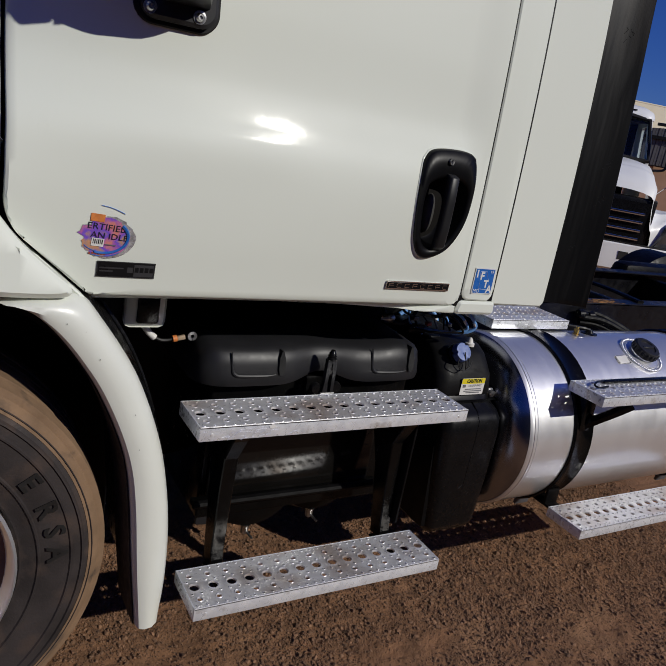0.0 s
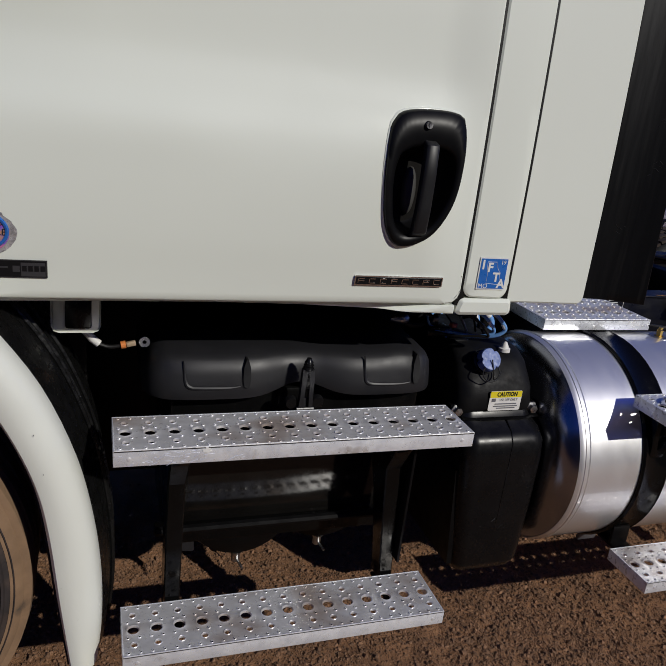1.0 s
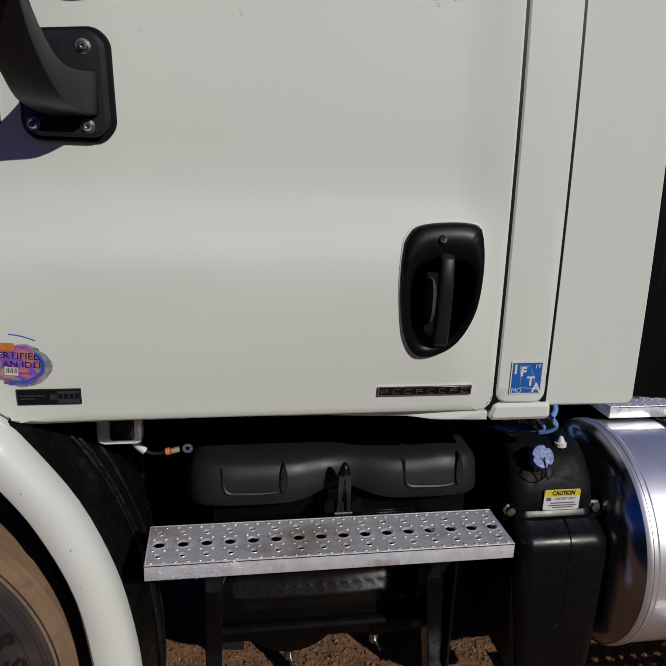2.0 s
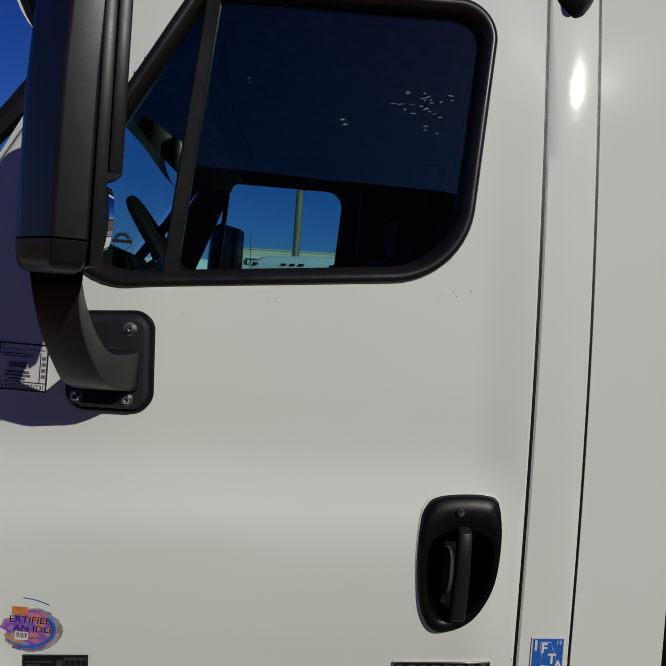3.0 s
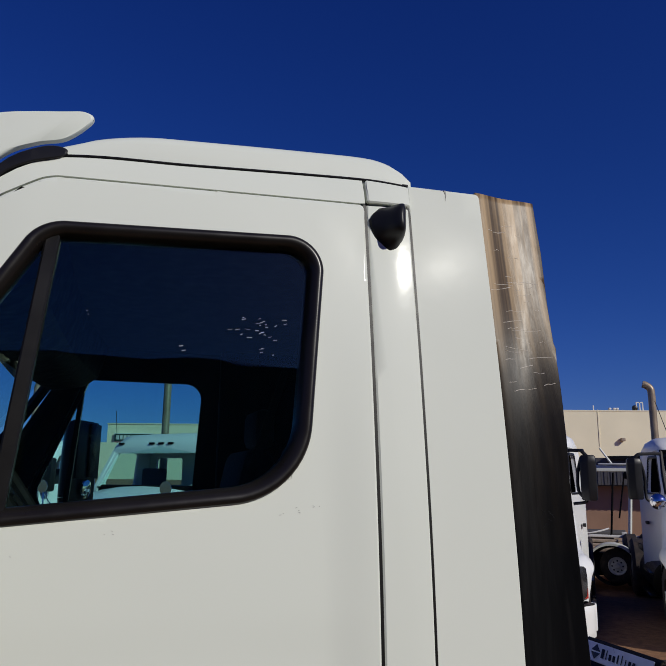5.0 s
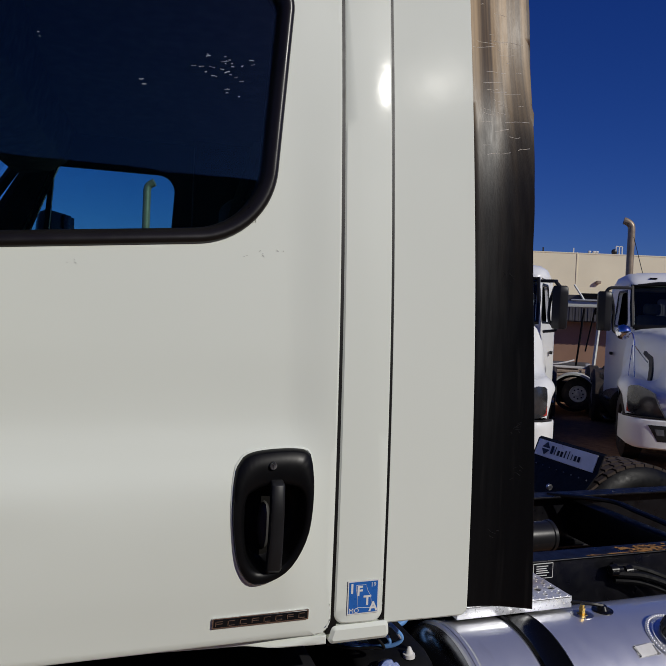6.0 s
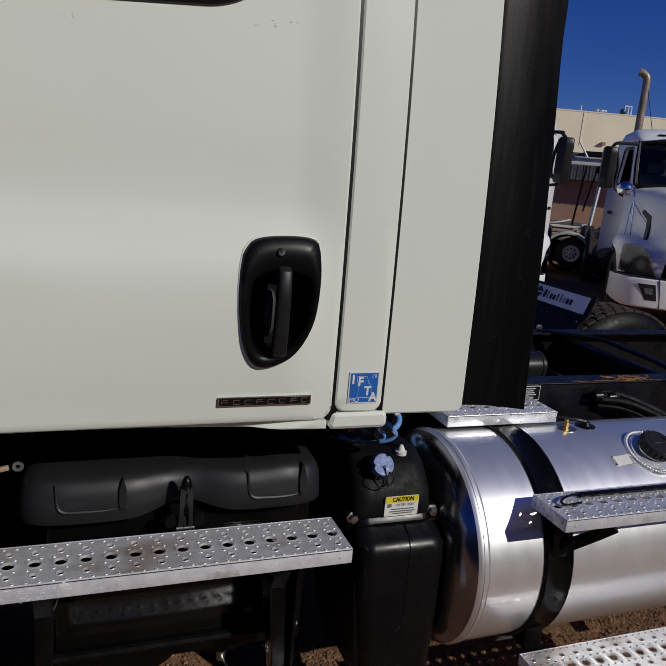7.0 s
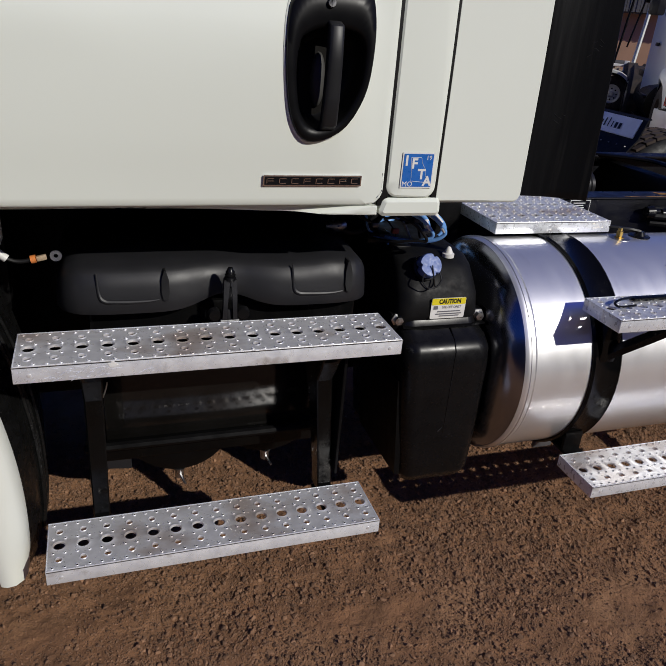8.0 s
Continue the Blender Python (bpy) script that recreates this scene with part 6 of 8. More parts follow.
part("coolant_hose", tube(smooth_line([(0.40, 0.60, 0.95), (0.46, 0.60, 0.985), (0.52, 0.60, 0.982), (0.555, 0.58, 0.955), (0.55, 0.56, 0.93), (0.51, 0.55, 0.915)]), 0.009, 10), PALEHOSE, truck, "pale blue coolant hose")
for a, b, r in (((0.600, 0.61, 0.962), (0.618, 0.592, 0.940), 0.0108), ((0.555, 0.58, 0.955), (0.553, 0.567, 0.938), 0.0098), ((0.380, 0.222, 1.078), (0.395, 0.217, 1.069), 0.0061), ((0.417, 0.2145, 1.046), (0.426, 0.215, 1.034), 0.0061), ((0.371, 0.215, 1.054), (0.384, 0.2145, 1.040), 0.0051)):
    part("hose_band", tube([a, b], r, 10), LABEL, truck, "white printed hose band")
rng = random.Random(77)
for k in range(7):
    x, z = 0.23 + 0.028 * k, 1.035 + rng.uniform(-0.015, 0.02)
    run = [(x + 0.030 * q + rng.uniform(-0.012, 0.012), 0.37 + 0.02 * rng.random(), z - 0.022 * q + rng.uniform(-0.018, 0.018)) for q in range(4)]
    part("wire", tube(smooth_line(run, 5), rng.uniform(0.0022, 0.0045), 6), (RUBBER, PALEHOSE, RUBBER, BOLT)[k % 4], truck, "loose thin wire")
    if k % 2 == 0:
        part("wire_plug", box(run[2][0] - 0.010, run[2][0] + 0.010, run[2][1] - 0.012, run[2][1] + 0.006, run[2][2] - 0.007, run[2][2] + 0.007, 0.003), (BOLT, RED, PLASTIC_GREY)[k // 2 % 3], truck, "small wiring plug")
part("air_hose", tube(smooth_line([(0.16, 0.40, 1.05), (0.19, 0.38, 1.00), (0.24, 0.38, 0.985), (0.30, 0.40, 1.00), (0.34, 0.42, 1.03)]), 0.008, 8), RUBBER, truck, "black hose")
part("hose_fitting", lathe([(0, 0.012), (0.03, 0.018), (0.05, 0.018), (0.06, 0.010)], "x", (0.15, 0.38, 1.005), 12), STEEL, truck, "steel hose fitting")
part("hose_fitting", box(0.27, 0.345, 0.36, 0.41, 0.955, 0.985, 0.008), PLASTIC, truck)
part("hose_fitting", box(0.34, 0.40, 0.34, 0.39, 0.93, 0.955, 0.006), PLASTIC, truck)

# ---- fuel tank ----
TY, TZ, TR = 0.385, 0.613, 0.333
tank = part("fuel_tank", lathe([(0.672, 0.30), (0.672, TR + 0.004), (0.682, TR + 0.004), (0.685, TR - 0.003), (0.690, TR), (2.05, TR), (2.056, TR + 0.004), (2.07, TR + 0.004), (2.08, 0.32), (2.14, 0.25), (2.17, 0.05)], "x", (0, TY, TZ), 96), ALU, truck, "brushed aluminium cylindrical fuel tank", 28)


# dome in the darkened metal, rim in the bright one: painted shade and light
part("tank_end", lathe([(0.582, 0.02), (0.583, 0.09), (0.5865, 0.15), (0.593, 0.205), (0.601, 0.248), (0.612, 0.280), (0.6255, 0.304), (0.640, 0.3195), (0.655, 0.3290), (0.668, TR + 0.0015), (0.671, TR), (0.671, 0.30)], "x", (0, TY, TZ), 128), ALU_END, tank, "domed polished tank end, its shade put into the colour", 60)
part("tank_rim", lathe([(0.654, 0.3300), (0.661, 0.3333), (0.668, TR + 0.0025), (0.6705, TR + 0.0022), (0.6705, 0.30)], "x", (0, TY, TZ), 128, hollow=True), ALU, tank, "narrow tank rim, kept bright for the lit knuckle", 60)
for x, r in ((0.6725, 0.0040),):
    part("weld_bead", tube([(x, TY + (TR + 0.001) * math.cos(q), TZ + (TR + 0.001) * math.sin(q)) for q in np.linspace(0, 2 * math.pi, 97)], r, 6), ALU, tank)


def band(x0, x1, r0, r1, a0, a1, n=40):
    rows = []
    for k in range(n + 1):
        a = radians(a0 + (a1 - a0) * k / n)
        rows.append([(x, TY - r * math.cos(a), TZ + r * math.sin(a)) for x, r in ((x0, r0), (x0, r1), (x0 + 0.006, r1 + 0.004), (x0 + 0.012, r1), (x1 - 0.012, r1), (x1 - 0.006, r1 + 0.004), (x1, r1), (x1, r0))])
    return loft(rows)


for x in (0.872, 1.78):
    strap = part("tank_strap", band(x, x + 0.100, TR - 0.002, TR + 0.006, -95, 150), GLOSSBLACK, tank, "black steel tank strap")
    part("strap_lug", box(x + 0.015, x + 0.085, TY - 0.16, TY - 0.145, 0.275, 0.385, 0.004, turn=Matrix.Translation((0, TY - 0.15, 0.33)) @ Matrix.Rotation(radians(14), 4, "X") @ Matrix.Translation((0, 0.15 - TY, -0.33))), LUGPLATE, strap)
    part("bolt", tube([(x + 0.03, TY - 0.20, 0.355), (x + 0.03, TY - 0.10, 0.335)], 0.008, 8), STEEL, strap)
    arm = bmesh.new()
    tube([(x + 0.05, 0.10, 0.835), (x + 0.07, -0.02, 0.835)], 0.022, 6, arm, 0.8)
    tube([(x + 0.05, 0.075, 0.70), (x + 0.10, -0.02, 0.80), (x + 0.13, -0.045, 0.833)], 0.016, 6, arm, 1.2)
    box(x + 0.02, x + 0.075, 0.055, 0.11, 0.68, 0.84, 0.004, arm)
    part("step_arm", arm, GLOSSBLACK, strap, "black step support arm")
    low = bmesh.new()
    box(x + 0.012, x + 0.075, 0.03, 0.23, 0.352, 0.362, 0.002, low)
    box(x + 0.012, x + 0.075, 0.10, 0.11, 0.352, 0.42, 0.002, low)
    part("step_arm", low, CHASSIS, strap)
a = radians(64)
neck = lathe([(-0.004, 0.075), (0.002, 0.072), (0.006, 0.05), (0.016, 0.048), (0.018, 0.02)], "z", (0, 0, 0), 40)
for k in range(60):
    b = 2 * math.pi * k / 60
    lathe([(0.0, 0.0075), (0.0035, 0.0065), (0.006, 0.003)], "z", (0.092 * math.cos(b), 0.088 * math.sin(b), 0.001 - 0.004 * math.sin(b) ** 2), 6, neck)
place = Matrix.Translation((1.39, TY - TR * math.cos(a), TZ + TR * math.sin(a))) @ Matrix.Rotation(radians(90) - a, 4, "X")
neck.transform(place)
part("fuel_filler", neck, ALU, tank, "polished filler neck with a dark cap")
knob = lathe([(0.012, 0.052), (0.014, 0.056), (0.040, 0.055), (0.046, 0.050), (0.047, 0.036), (0.042, 0.033), (0.042, 0.004)], "z", (0, 0, 0), 40)
for k in range(20):
    box(0.052, 0.0585, -0.004, 0.004, 0.016, 0.040, 0.0015, knob, 1, Matrix.Rotation(2 * math.pi * k / 20, 4, "Z"))
box(-0.034, 0.034, -0.006, 0.006, 0.040, 0.048, 0.002, knob, 1)
knob.transform(place)
part("fuel_cap", knob, PLASTIC_GREY, tank, "dark grey ribbed fuel cap")
chip = plate(0.074, 0.034, 0.003, 0.001)
for k, v in enumerate(chip.verts):
    v.co.x += 0.006 * math.sin(k * 2.3)
    v.co.y += 0.004 * math.sin(k * 1.7)
chip.transform(Matrix.Translation((1.25, TY - (TR + 0.001) * math.cos(radians(59.5)), TZ + (TR + 0.001) * math.sin(radians(59.5)))) @ Matrix.Rotation(radians(30.5), 4, "X"))
part("torn_label", chip, LABEL, tank, "torn white label remains")
part("tank_fitting", lathe([(0, 0.018), (0.004, 0.018), (0.006, 0.010), (0.024, 0.010), (0.026, 0.007), (0.034, 0.007)], "z", (1.152, 0.392, 0.944), 6), BRASS, tank, "brass fitting")
part("fitting_washer", lathe([(0, 0.036), (0.003, 0.036), (0.004, 0.03), (0.004, 0.018)], "z", (1.152, 0.392, 0.9435), 24), STEEL, tank)
part("sender_plate", lathe([(0, 0.034), (0.006, 0.034), (0.008, 0.02), (0.02, 0.012)], "z", (1.240, 0.400, 0.943), 24), PLASTIC, tank, "black fuel sender plate")
part("sender_cable", tube(smooth_line([(1.240, 0.40, 0.962), (1.20, 0.41, 0.968), (1.12, 0.45, 0.968), (1.02, 0.50, 0.958)]), 0.006, 6), RUBBER, tank)
part("step_tie", joined(box(0.95, 1.62, 0.050, 0.072, 0.8765, 0.884, 0.002), tube(smooth_line([(0.95, 0.06, 0.884), (0.90, 0.045, 0.888), (0.868, 0.03, 0.884), (0.875, 0.015, 0.880), (0.93, 0.02, 0.879)]), 0.0035, 6)), PLASTIC, truck, "black flat strap lying on the step")

# ---- chassis behind the cab ----
for y, s in ((0.772, 1), (1.68, -1)):
    rail = bmesh.new()
    box(-2.4, 6.2, y, y + 0.010, 0.70, 0.975, 0.003, rail, 1)
    box(-2.4, 6.2, min(y, y + s * 0.085), max(y, y + s * 0.085) + 0.010, 0.965, 0.977, 0.003, rail, 1)
    box(-2.4, 6.2, min(y, y + s * 0.085), max(y, y + s * 0.085) + 0.010, 0.70, 0.712, 0.003, rail, 1)
    part("frame_rail", rail, RAIL, truck, "black chassis rail with rust patches")
rng = random.Random(8)
patch = bmesh.new()
for k in range(90):
    far = rng.random() < 0.65
    x, y = (rng.gauss(1.80, 0.06), 0.775 + 0.065 * rng.random()) if far else (rng.uniform(1.48, 1.95), 0.776 + 0.010 * rng.random())
    rx, ry = (rng.uniform(0.006, 0.030), rng.uniform(0.004, 0.013)) if far else (rng.uniform(0.006, 0.035), rng.uniform(0.0015, 0.004))
    patch.faces.new([patch.verts.new((x + rx * j * math.cos(a), y + ry * j * math.sin(a), 0.9780 + k * 1e-5)) for a, j in ((2 * math.pi * q / 9, rng.uniform(0.5, 1.2)) for q in range(9))])
part("rust_scrape", patch, RUST, truck, "orange rust scrape on the rail")
for x in (0.9, 2.1, 3.3, 4.6):
    part("cross_member", box(x, x + 0.08, 0.79, 1.67, 0.74, 0.94, 0.01), CHASSIS, truck)
part("diagonal_stay", tube(smooth_line([(1.95, 1.66, 0.975), (2.12, 1.49, 0.985), (2.185, 1.40, 0.985), (2.17, 1.25, 0.985), (2.15, 1.02, 0.985), (2.10, 0.80, 0.982)]), 0.022, 8, None, 0.5), CHASSIS, truck, "black diagonal stay")
part("air_cylinder", lathe([(0, 0.02), (0.01, 0.06), (0.05, 0.066), (0.18, 0.066), (0.185, 0.070), (0.20, 0.070), (0.21, 0.05)], "x", (1.43, 1.20, 0.918), 28), SATIN, truck, "black air canister behind the cab")
warn_label = part("rail_label", box(1.235, 1.324, 0.7700, 0.7715, 0.910, 0.968), LABEL, truck, "small black warning label with a white border on the rail")
part("label_panel", box(1.2375, 1.3215, 0.7692, 0.7699, 0.9125, 0.9655), DARKLABEL, warn_label)
for z, w in ((0.957, 0.052), (0.948, 0.045), (0.940, 0.05), (0.932, 0.058), (0.922, 0.048)):
    part("label_bar", box(1.248, 1.248 + w, 0.7680, 0.7690, z - 0.0015, z + 0.0015), LABEL, warn_label)
for dy, dz, m in ((0, 0, MATTE), (0.03, 0.02, MATTE), (0.015, -0.03, MATTE)):
    part("air_line", tube(smooth_line([(1.60, 0.735 + dy, 0.915 + dz), (1.70, 0.70 + dy, 0.91 + dz), (1.82, 0.66 + dy, 0.87 + dz), (1.98, 0.60 + dy, 0.80 + dz), (2.2, 0.56 + dy, 0.74 + dz)]), 0.014, 8), m, truck, "black air line")
for x in (1.56, 1.63, 1.72):
    part("line_fitting", lathe([(0, 0.02), (0.03, 0.024), (0.035, 0.014), (0.06, 0.014)], "x", (x, 0.735, 0.93 - 0.25 * max(0, x - 1.6)), 12), LABEL if x > 1.65 else PLASTIC, truck)

# black engine, gearbox, far tank and box, added unseen to block under-cab light
part("engine_block", box(-2.0, -0.55, 0.86, 1.58, 0.36, 1.12, 0.06), CHASSIS, truck, "black engine block under the cab, added unseen to block light")
part("gearbox", lathe([(-0.55, 0.05), (-0.54, 0.30), (-0.40, 0.31), (-0.20, 0.24), (0.45, 0.20), (0.55, 0.12), (0.60, 0.05)], "x", (0, 1.22, 0.62), 24), CHASSIS, truck, "black gearbox housing, added unseen to block light")
part("far_tank_blocker", lathe([(0.50, 0.05), (0.52, 0.28), (0.56, TR), (2.05, TR), (2.10, 0.28), (2.12, 0.05)], "x", (0, 2.02, TZ), 40), CHASSIS, truck, "black tank shape on the far side, added unseen to block light")
part("far_box_blocker", box(-0.65, 0.42, 1.78, 2.28, 0.26, 1.05, 0.03), CHASSIS, truck, "black box under the far door, added unseen to block light")

# far-side drive tyre with its quarter fender
drive = part("drive_wheel", lathe([(0, 0.06), (0.02, 0.16), (0.05, 0.28), (0.26, 0.28), (0.28, 0.06)], "y", (2.87, 1.95, 0.515), 40), CHASSIS, truck, "black far drive wheel")
part("tyre", lathe([(0.0, 0.29), (-0.02, 0.36), (-0.01, 0.46), (0.03, 0.505), (0.27, 0.505), (0.31, 0.46), (0.32, 0.36), (0.30, 0.29)], "y", (2.87, 1.95, 0.515), 64, hollow=True), CHASSIS, drive, "black drive tyre")
lugs = bmesh.new()
for k in range(44):
    a0 = 2 * math.pi * k / 44
    for j, (ya, yb) in enumerate(((0.03, 0.08), (0.09, 0.15), (0.16, 0.22), (0.23, 0.28))):
        a1 = a0 + (0.07 if j % 2 else 0.0)
        rows = []
        for r in (0.50, 0.522):
            rows.append([(2.87 + r * math.cos(a1 + d), 1.95 + y, 0.515 + r * math.sin(a1 + d)) for d, y in ((-0.055, ya), (0.055, ya + 0.01), (0.055, yb), (-0.055, yb - 0.01))])
        loft(rows, bm=lugs)
tagged(part("tread_blocks", lugs, DARKTREAD, drive, "dusty tan tread blocks"), kind="stuff")
rear = part("drive_wheel", lathe([(0, 0.06), (0.02, 0.16), (0.05, 0.28), (0.26, 0.28), (0.28, 0.06)], "y", (4.05, 1.95, 0.535), 40), CHASSIS, truck, "black rearmost far drive wheel")
part("tyre", lathe([(0.0, 0.29), (-0.02, 0.36), (-0.01, 0.47), (0.03, 0.53), (0.27, 0.53), (0.31, 0.47), (0.32, 0.36), (0.30, 0.29)], "y", (4.05, 1.95, 0.535), 64, hollow=True), CHASSIS, rear, "black drive tyre")
part("axle_hanger", box(3.15, 3.75, 1.70, 1.86, 0.55, 1.02, 0.05), CHASSIS, truck, "black suspension hanger between the drive wheels")


def guard(rows, y0=1.89, y1=2.52):
    """A bent sheet across the tyre: (x, z) line from low to high."""
    return loft([[(x, y0, z), (x, y1, z), (x + 0.006, y1, z - 0.006), (x + 0.006, y0, z - 0.006)] for x, z in rows])


mud_guard = part("mud_guard", guard([(2.26, 0.72), (2.33, 0.84), (2.40, 0.93), (2.448, 0.985), (2.47, 1.01), (2.51, 1.115), (2.53, 1.125)]), MATTE, truck, "black quarter mud guard with a white plate")
white_plate = part("guard_plate", guard([(2.464, 1.012), (2.503, 1.112)], 1.93, 2.50), PLATE, mud_guard, "scuffed bluish white plate with a logo")
for k in range(9):
    part("rivet", lathe([(-0.003, 0.002), (-0.002, 0.004), (0.002, 0.005)], "x", (2.425, 1.93 + 0.07 * k, 0.965), 8), BOLT, mud_guard)
bolt = tube([(2.33, 2.16, 0.88), (2.30, 2.10, 0.885)], 0.012, 8)
lathe([(0, 0.02), (0.012, 0.02)], "y", (2.315, 2.12, 0.882), 8, bolt)
part("guard_bolt", bolt, STEEL, mud_guard)


def on_plate(bm, y, up):
    """Lays flat shapes (x to the reader's right, y up) on the plate."""
    for v in bm.verts:
        h = up + v.co.y
        v.co = Vector((2.464 + 0.39 * h - 0.004, y - v.co.x, 1.012 + h))
    return bm


for tri in (((-0.042, 0.004), (0.042, 0.004), (0.0, 0.042)), ((-0.042, -0.004), (0.042, -0.004), (0.0, -0.042))):
    bm = bmesh.new()
    bm.faces.new([bm.verts.new((a, b, 0)) for a, b in tri])
    part("logo_triangle", on_plate(bm, 2.40, 0.053), NAVY, white_plate)
for k, (w, h, d) in enumerate(((0.026, 0.050, 0.0), (0.008, 0.050, 0.0), (0.022, 0.032, -0.008), (0.022, 0.032, -0.008), (0.012, 0.045, -0.002), (0.008, 0.050, 0.0), (0.008, 0.034, -0.007), (0.022, 0.032, -0.008), (0.022, 0.032, -0.008))):
    part("logo_bar", on_plate(bars([(0, d, w, h)], 0.0), 2.335 - 0.033 * k, 0.053), NAVY, white_plate)

# ---- the row of parked trucks across the yard ----
ROW_DIR = Vector((0.755, -0.656, 0.0))
ROW_NOSE = Vector((-0.656, -0.755, 0.0))


def parked_truck(name, label, stack_y=0.35, vent=True, markers=True, stack_top=3.55):
    """A white conventional tractor; local x forward from the nose at 0, y across 0 to 2.4 (to the viewer's right), z up."""
    t = tagged(new(name), label, "truck", "trucks parked across the yard")

    def sym(bm_of):
        return [bm_of(1), bm_of(-1)]

    def add(n, bm, m, parent=None, lab=""):
        return part(n, bm, m, parent or t, lab)

    add("bumper", loft([[(x, y, z) for x, y in ((-0.62, 0.0), (-0.32, 0.03), (-0.08, 0.32), (0.0, 1.2), (-0.08, 2.08), (-0.32, 2.37), (-0.62, 2.40), (-0.62, 2.2), (-0.4, 1.2), (-0.62, 0.2))] for z in (0.30, 0.34, 0.62, 0.66)]), FLEETWHITE, lab="white bumper")
    hood = []
    for x, w, zl, zt in ((-0.02, 0.62, 0.66, 1.18), (-0.10, 0.86, 0.66, 1.30), (-0.35, 1.08, 0.66, 1.45), (-0.9, 1.17, 0.95, 1.62), (-1.4, 1.16, 1.10, 1.78), (-1.95, 1.12, 1.15, 1.92)):
        hood.append([(x, MID + w * c, zl + (zt - zl) * s) for c, s in ((-1, 0), (-1.0, 0.45), (-0.95, 0.75), (-0.78, 0.93), (-0.4, 1.0), (0, 1.02), (0.4, 1.0), (0.78, 0.93), (0.95, 0.75), (1.0, 0.45), (1, 0))])
    add("hood", loft(hood), FLEETWHITE, lab="white sloping hood")
    add("grille", loft([[(x, 1.2 + w * s, z) for s in (-1, 1)] + [(x - 0.05, 1.2 + w * s, z) for s in (1, -1)] for x, w, z in ((0.03, 0.40, 0.66), (0.02, 0.46, 1.12))]), PLASTIC, lab="dark grille")
    for s in (1, -1):
        lampm = loft([[(x, MID - s * y, z) for x, y, z in row] for row in (((-0.14, 0.72, 0.74), (-0.30, 1.03, 0.76), (-0.52, 1.135, 0.80)), ((-0.16, 0.74, 0.95), (-0.36, 1.03, 1.06), (-0.60, 1.14, 1.18)), ((-0.30, 0.80, 1.12), (-0.50, 1.00, 1.22), (-0.66, 1.10, 1.28)))], closed=False)
        for v in lampm.verts:
            v.co.x += 0.02
            v.co.y -= s * 0.015
        lamp = add("headlamp", lampm, LENS, lab="clear headlamp")
        add("lamp_bowl", lathe([(0.0, 0.09), (0.02, 0.08), (-0.03, 0.03)], "x", (-0.22, MID - s * 0.93, 0.94), 18), CHROME, lamp)
        add("lamp_signal", box(-0.48, -0.40, MID - s * 1.12 - 0.01, MID - s * 1.12 + 0.01, 0.80, 0.90, 0.004), AMBER, lamp)
        add("fog_lamp", box(-0.22, -0.10, MID - s * 0.98 - 0.13, MID - s * 0.98 + 0.13, 0.38, 0.55, 0.02), PLASTIC)
        if vent:
            add("hood_vent", loft([[(x, MID - s * y, z) for x, z in ((a, b), (a - 0.10, b + 0.02), (a - 0.13, b - 0.02), (a - 0.05, b - 0.06))] for y, a, b in ((1.10, -1.05, 1.46), (1.175, -1.20, 1.32), (1.18, -1.28, 1.10))]), INK, lab="black hood vent")
        stalk = tube(smooth_line([(-0.95, MID - s * 1.12, 1.38), (-0.93, MID - s * 1.16, 1.62), (-0.95, MID - s * 1.20, 1.85)]), 0.012, 6)
        tube([(-1.15, MID - s * 1.1, 1.50), (-0.96, MID - s * 1.19, 1.8)], 0.009, 6, stalk)
        hm = add("hood_mirror", stalk, CHROME, lab="chrome hood mirror")
        add("mirror_bowl", lathe([(0.0, 0.02), (0.02, 0.07), (0.05, 0.105), (0.06, 0.105)], "x", (-1.0, MID - s * 1.22, 1.92), 20), CHROME, hm)
        mir = add("side_mirror", box(-2.02, -1.86, MID - s * 1.48 - 0.12, MID - s * 1.48 + 0.12, 1.78, 2.46, 0.05), SATIN, lab="black side mirror")
        add("mirror_bracket", tube(smooth_line([(-1.98, MID - s * 1.04, 2.50), (-1.95, MID - s * 1.3, 2.53), (-1.94, MID - s * 1.48, 2.44)]), 0.02, 6), PLASTIC, mir)
        add("mirror_bracket", tube([(-1.98, MID - s * 1.08, 1.80), (-1.94, MID - s * 1.48, 1.82)], 0.02, 6), PLASTIC, mir)
        wheel_o = add("front_wheel", lathe([(0, 0.05), (0.02, 0.15), (0.08, 0.28), (0.26, 0.28), (0.28, 0.05)], "y", (-1.05, MID - s * 1.12 - (0.28 if s < 0 else 0) + 0.0, 0.5), 28), ALU, lab="steer wheel")
        add("tyre", lathe([(0.0, 0.28), (-0.01, 0.4), (0.03, 0.5), (0.25, 0.5), (0.29, 0.4), (0.28, 0.28)], "y", (-1.05, MID - s * 1.12 - (0.28 if s < 0 else 0), 0.5), 36, hollow=True), TYRE, wheel_o)
        add("fender", loft([[(-1.05 + r * math.cos(a), MID - s * y, 0.5 + r * math.sin(a)) for r, y in ((0.56, 0.92), (0.56, 1.2), (0.63, 1.2), (0.66, 0.92))] for a in np.linspace(0.05, 3.0, 14)]), FLEETWHITE)
    # cab: hollow shell with openings
    def cab_side(s):
        outline = [(-2.05, 1.0), (-3.45, 1.0), (-3.45, 2.62), (-3.2, 2.74), (-2.45, 2.70), (-2.02, 1.93)]
        hole = rounded([(-2.20, 1.93), (-3.05, 1.93), (-3.05, 2.52), (-2.50, 2.52)], 0.06)
        bm = sheet(outline, [hole], lambda x, z: 0.08 + 0.10 * max(0, z - 1.9), 0.06, 0.5, 0.006)
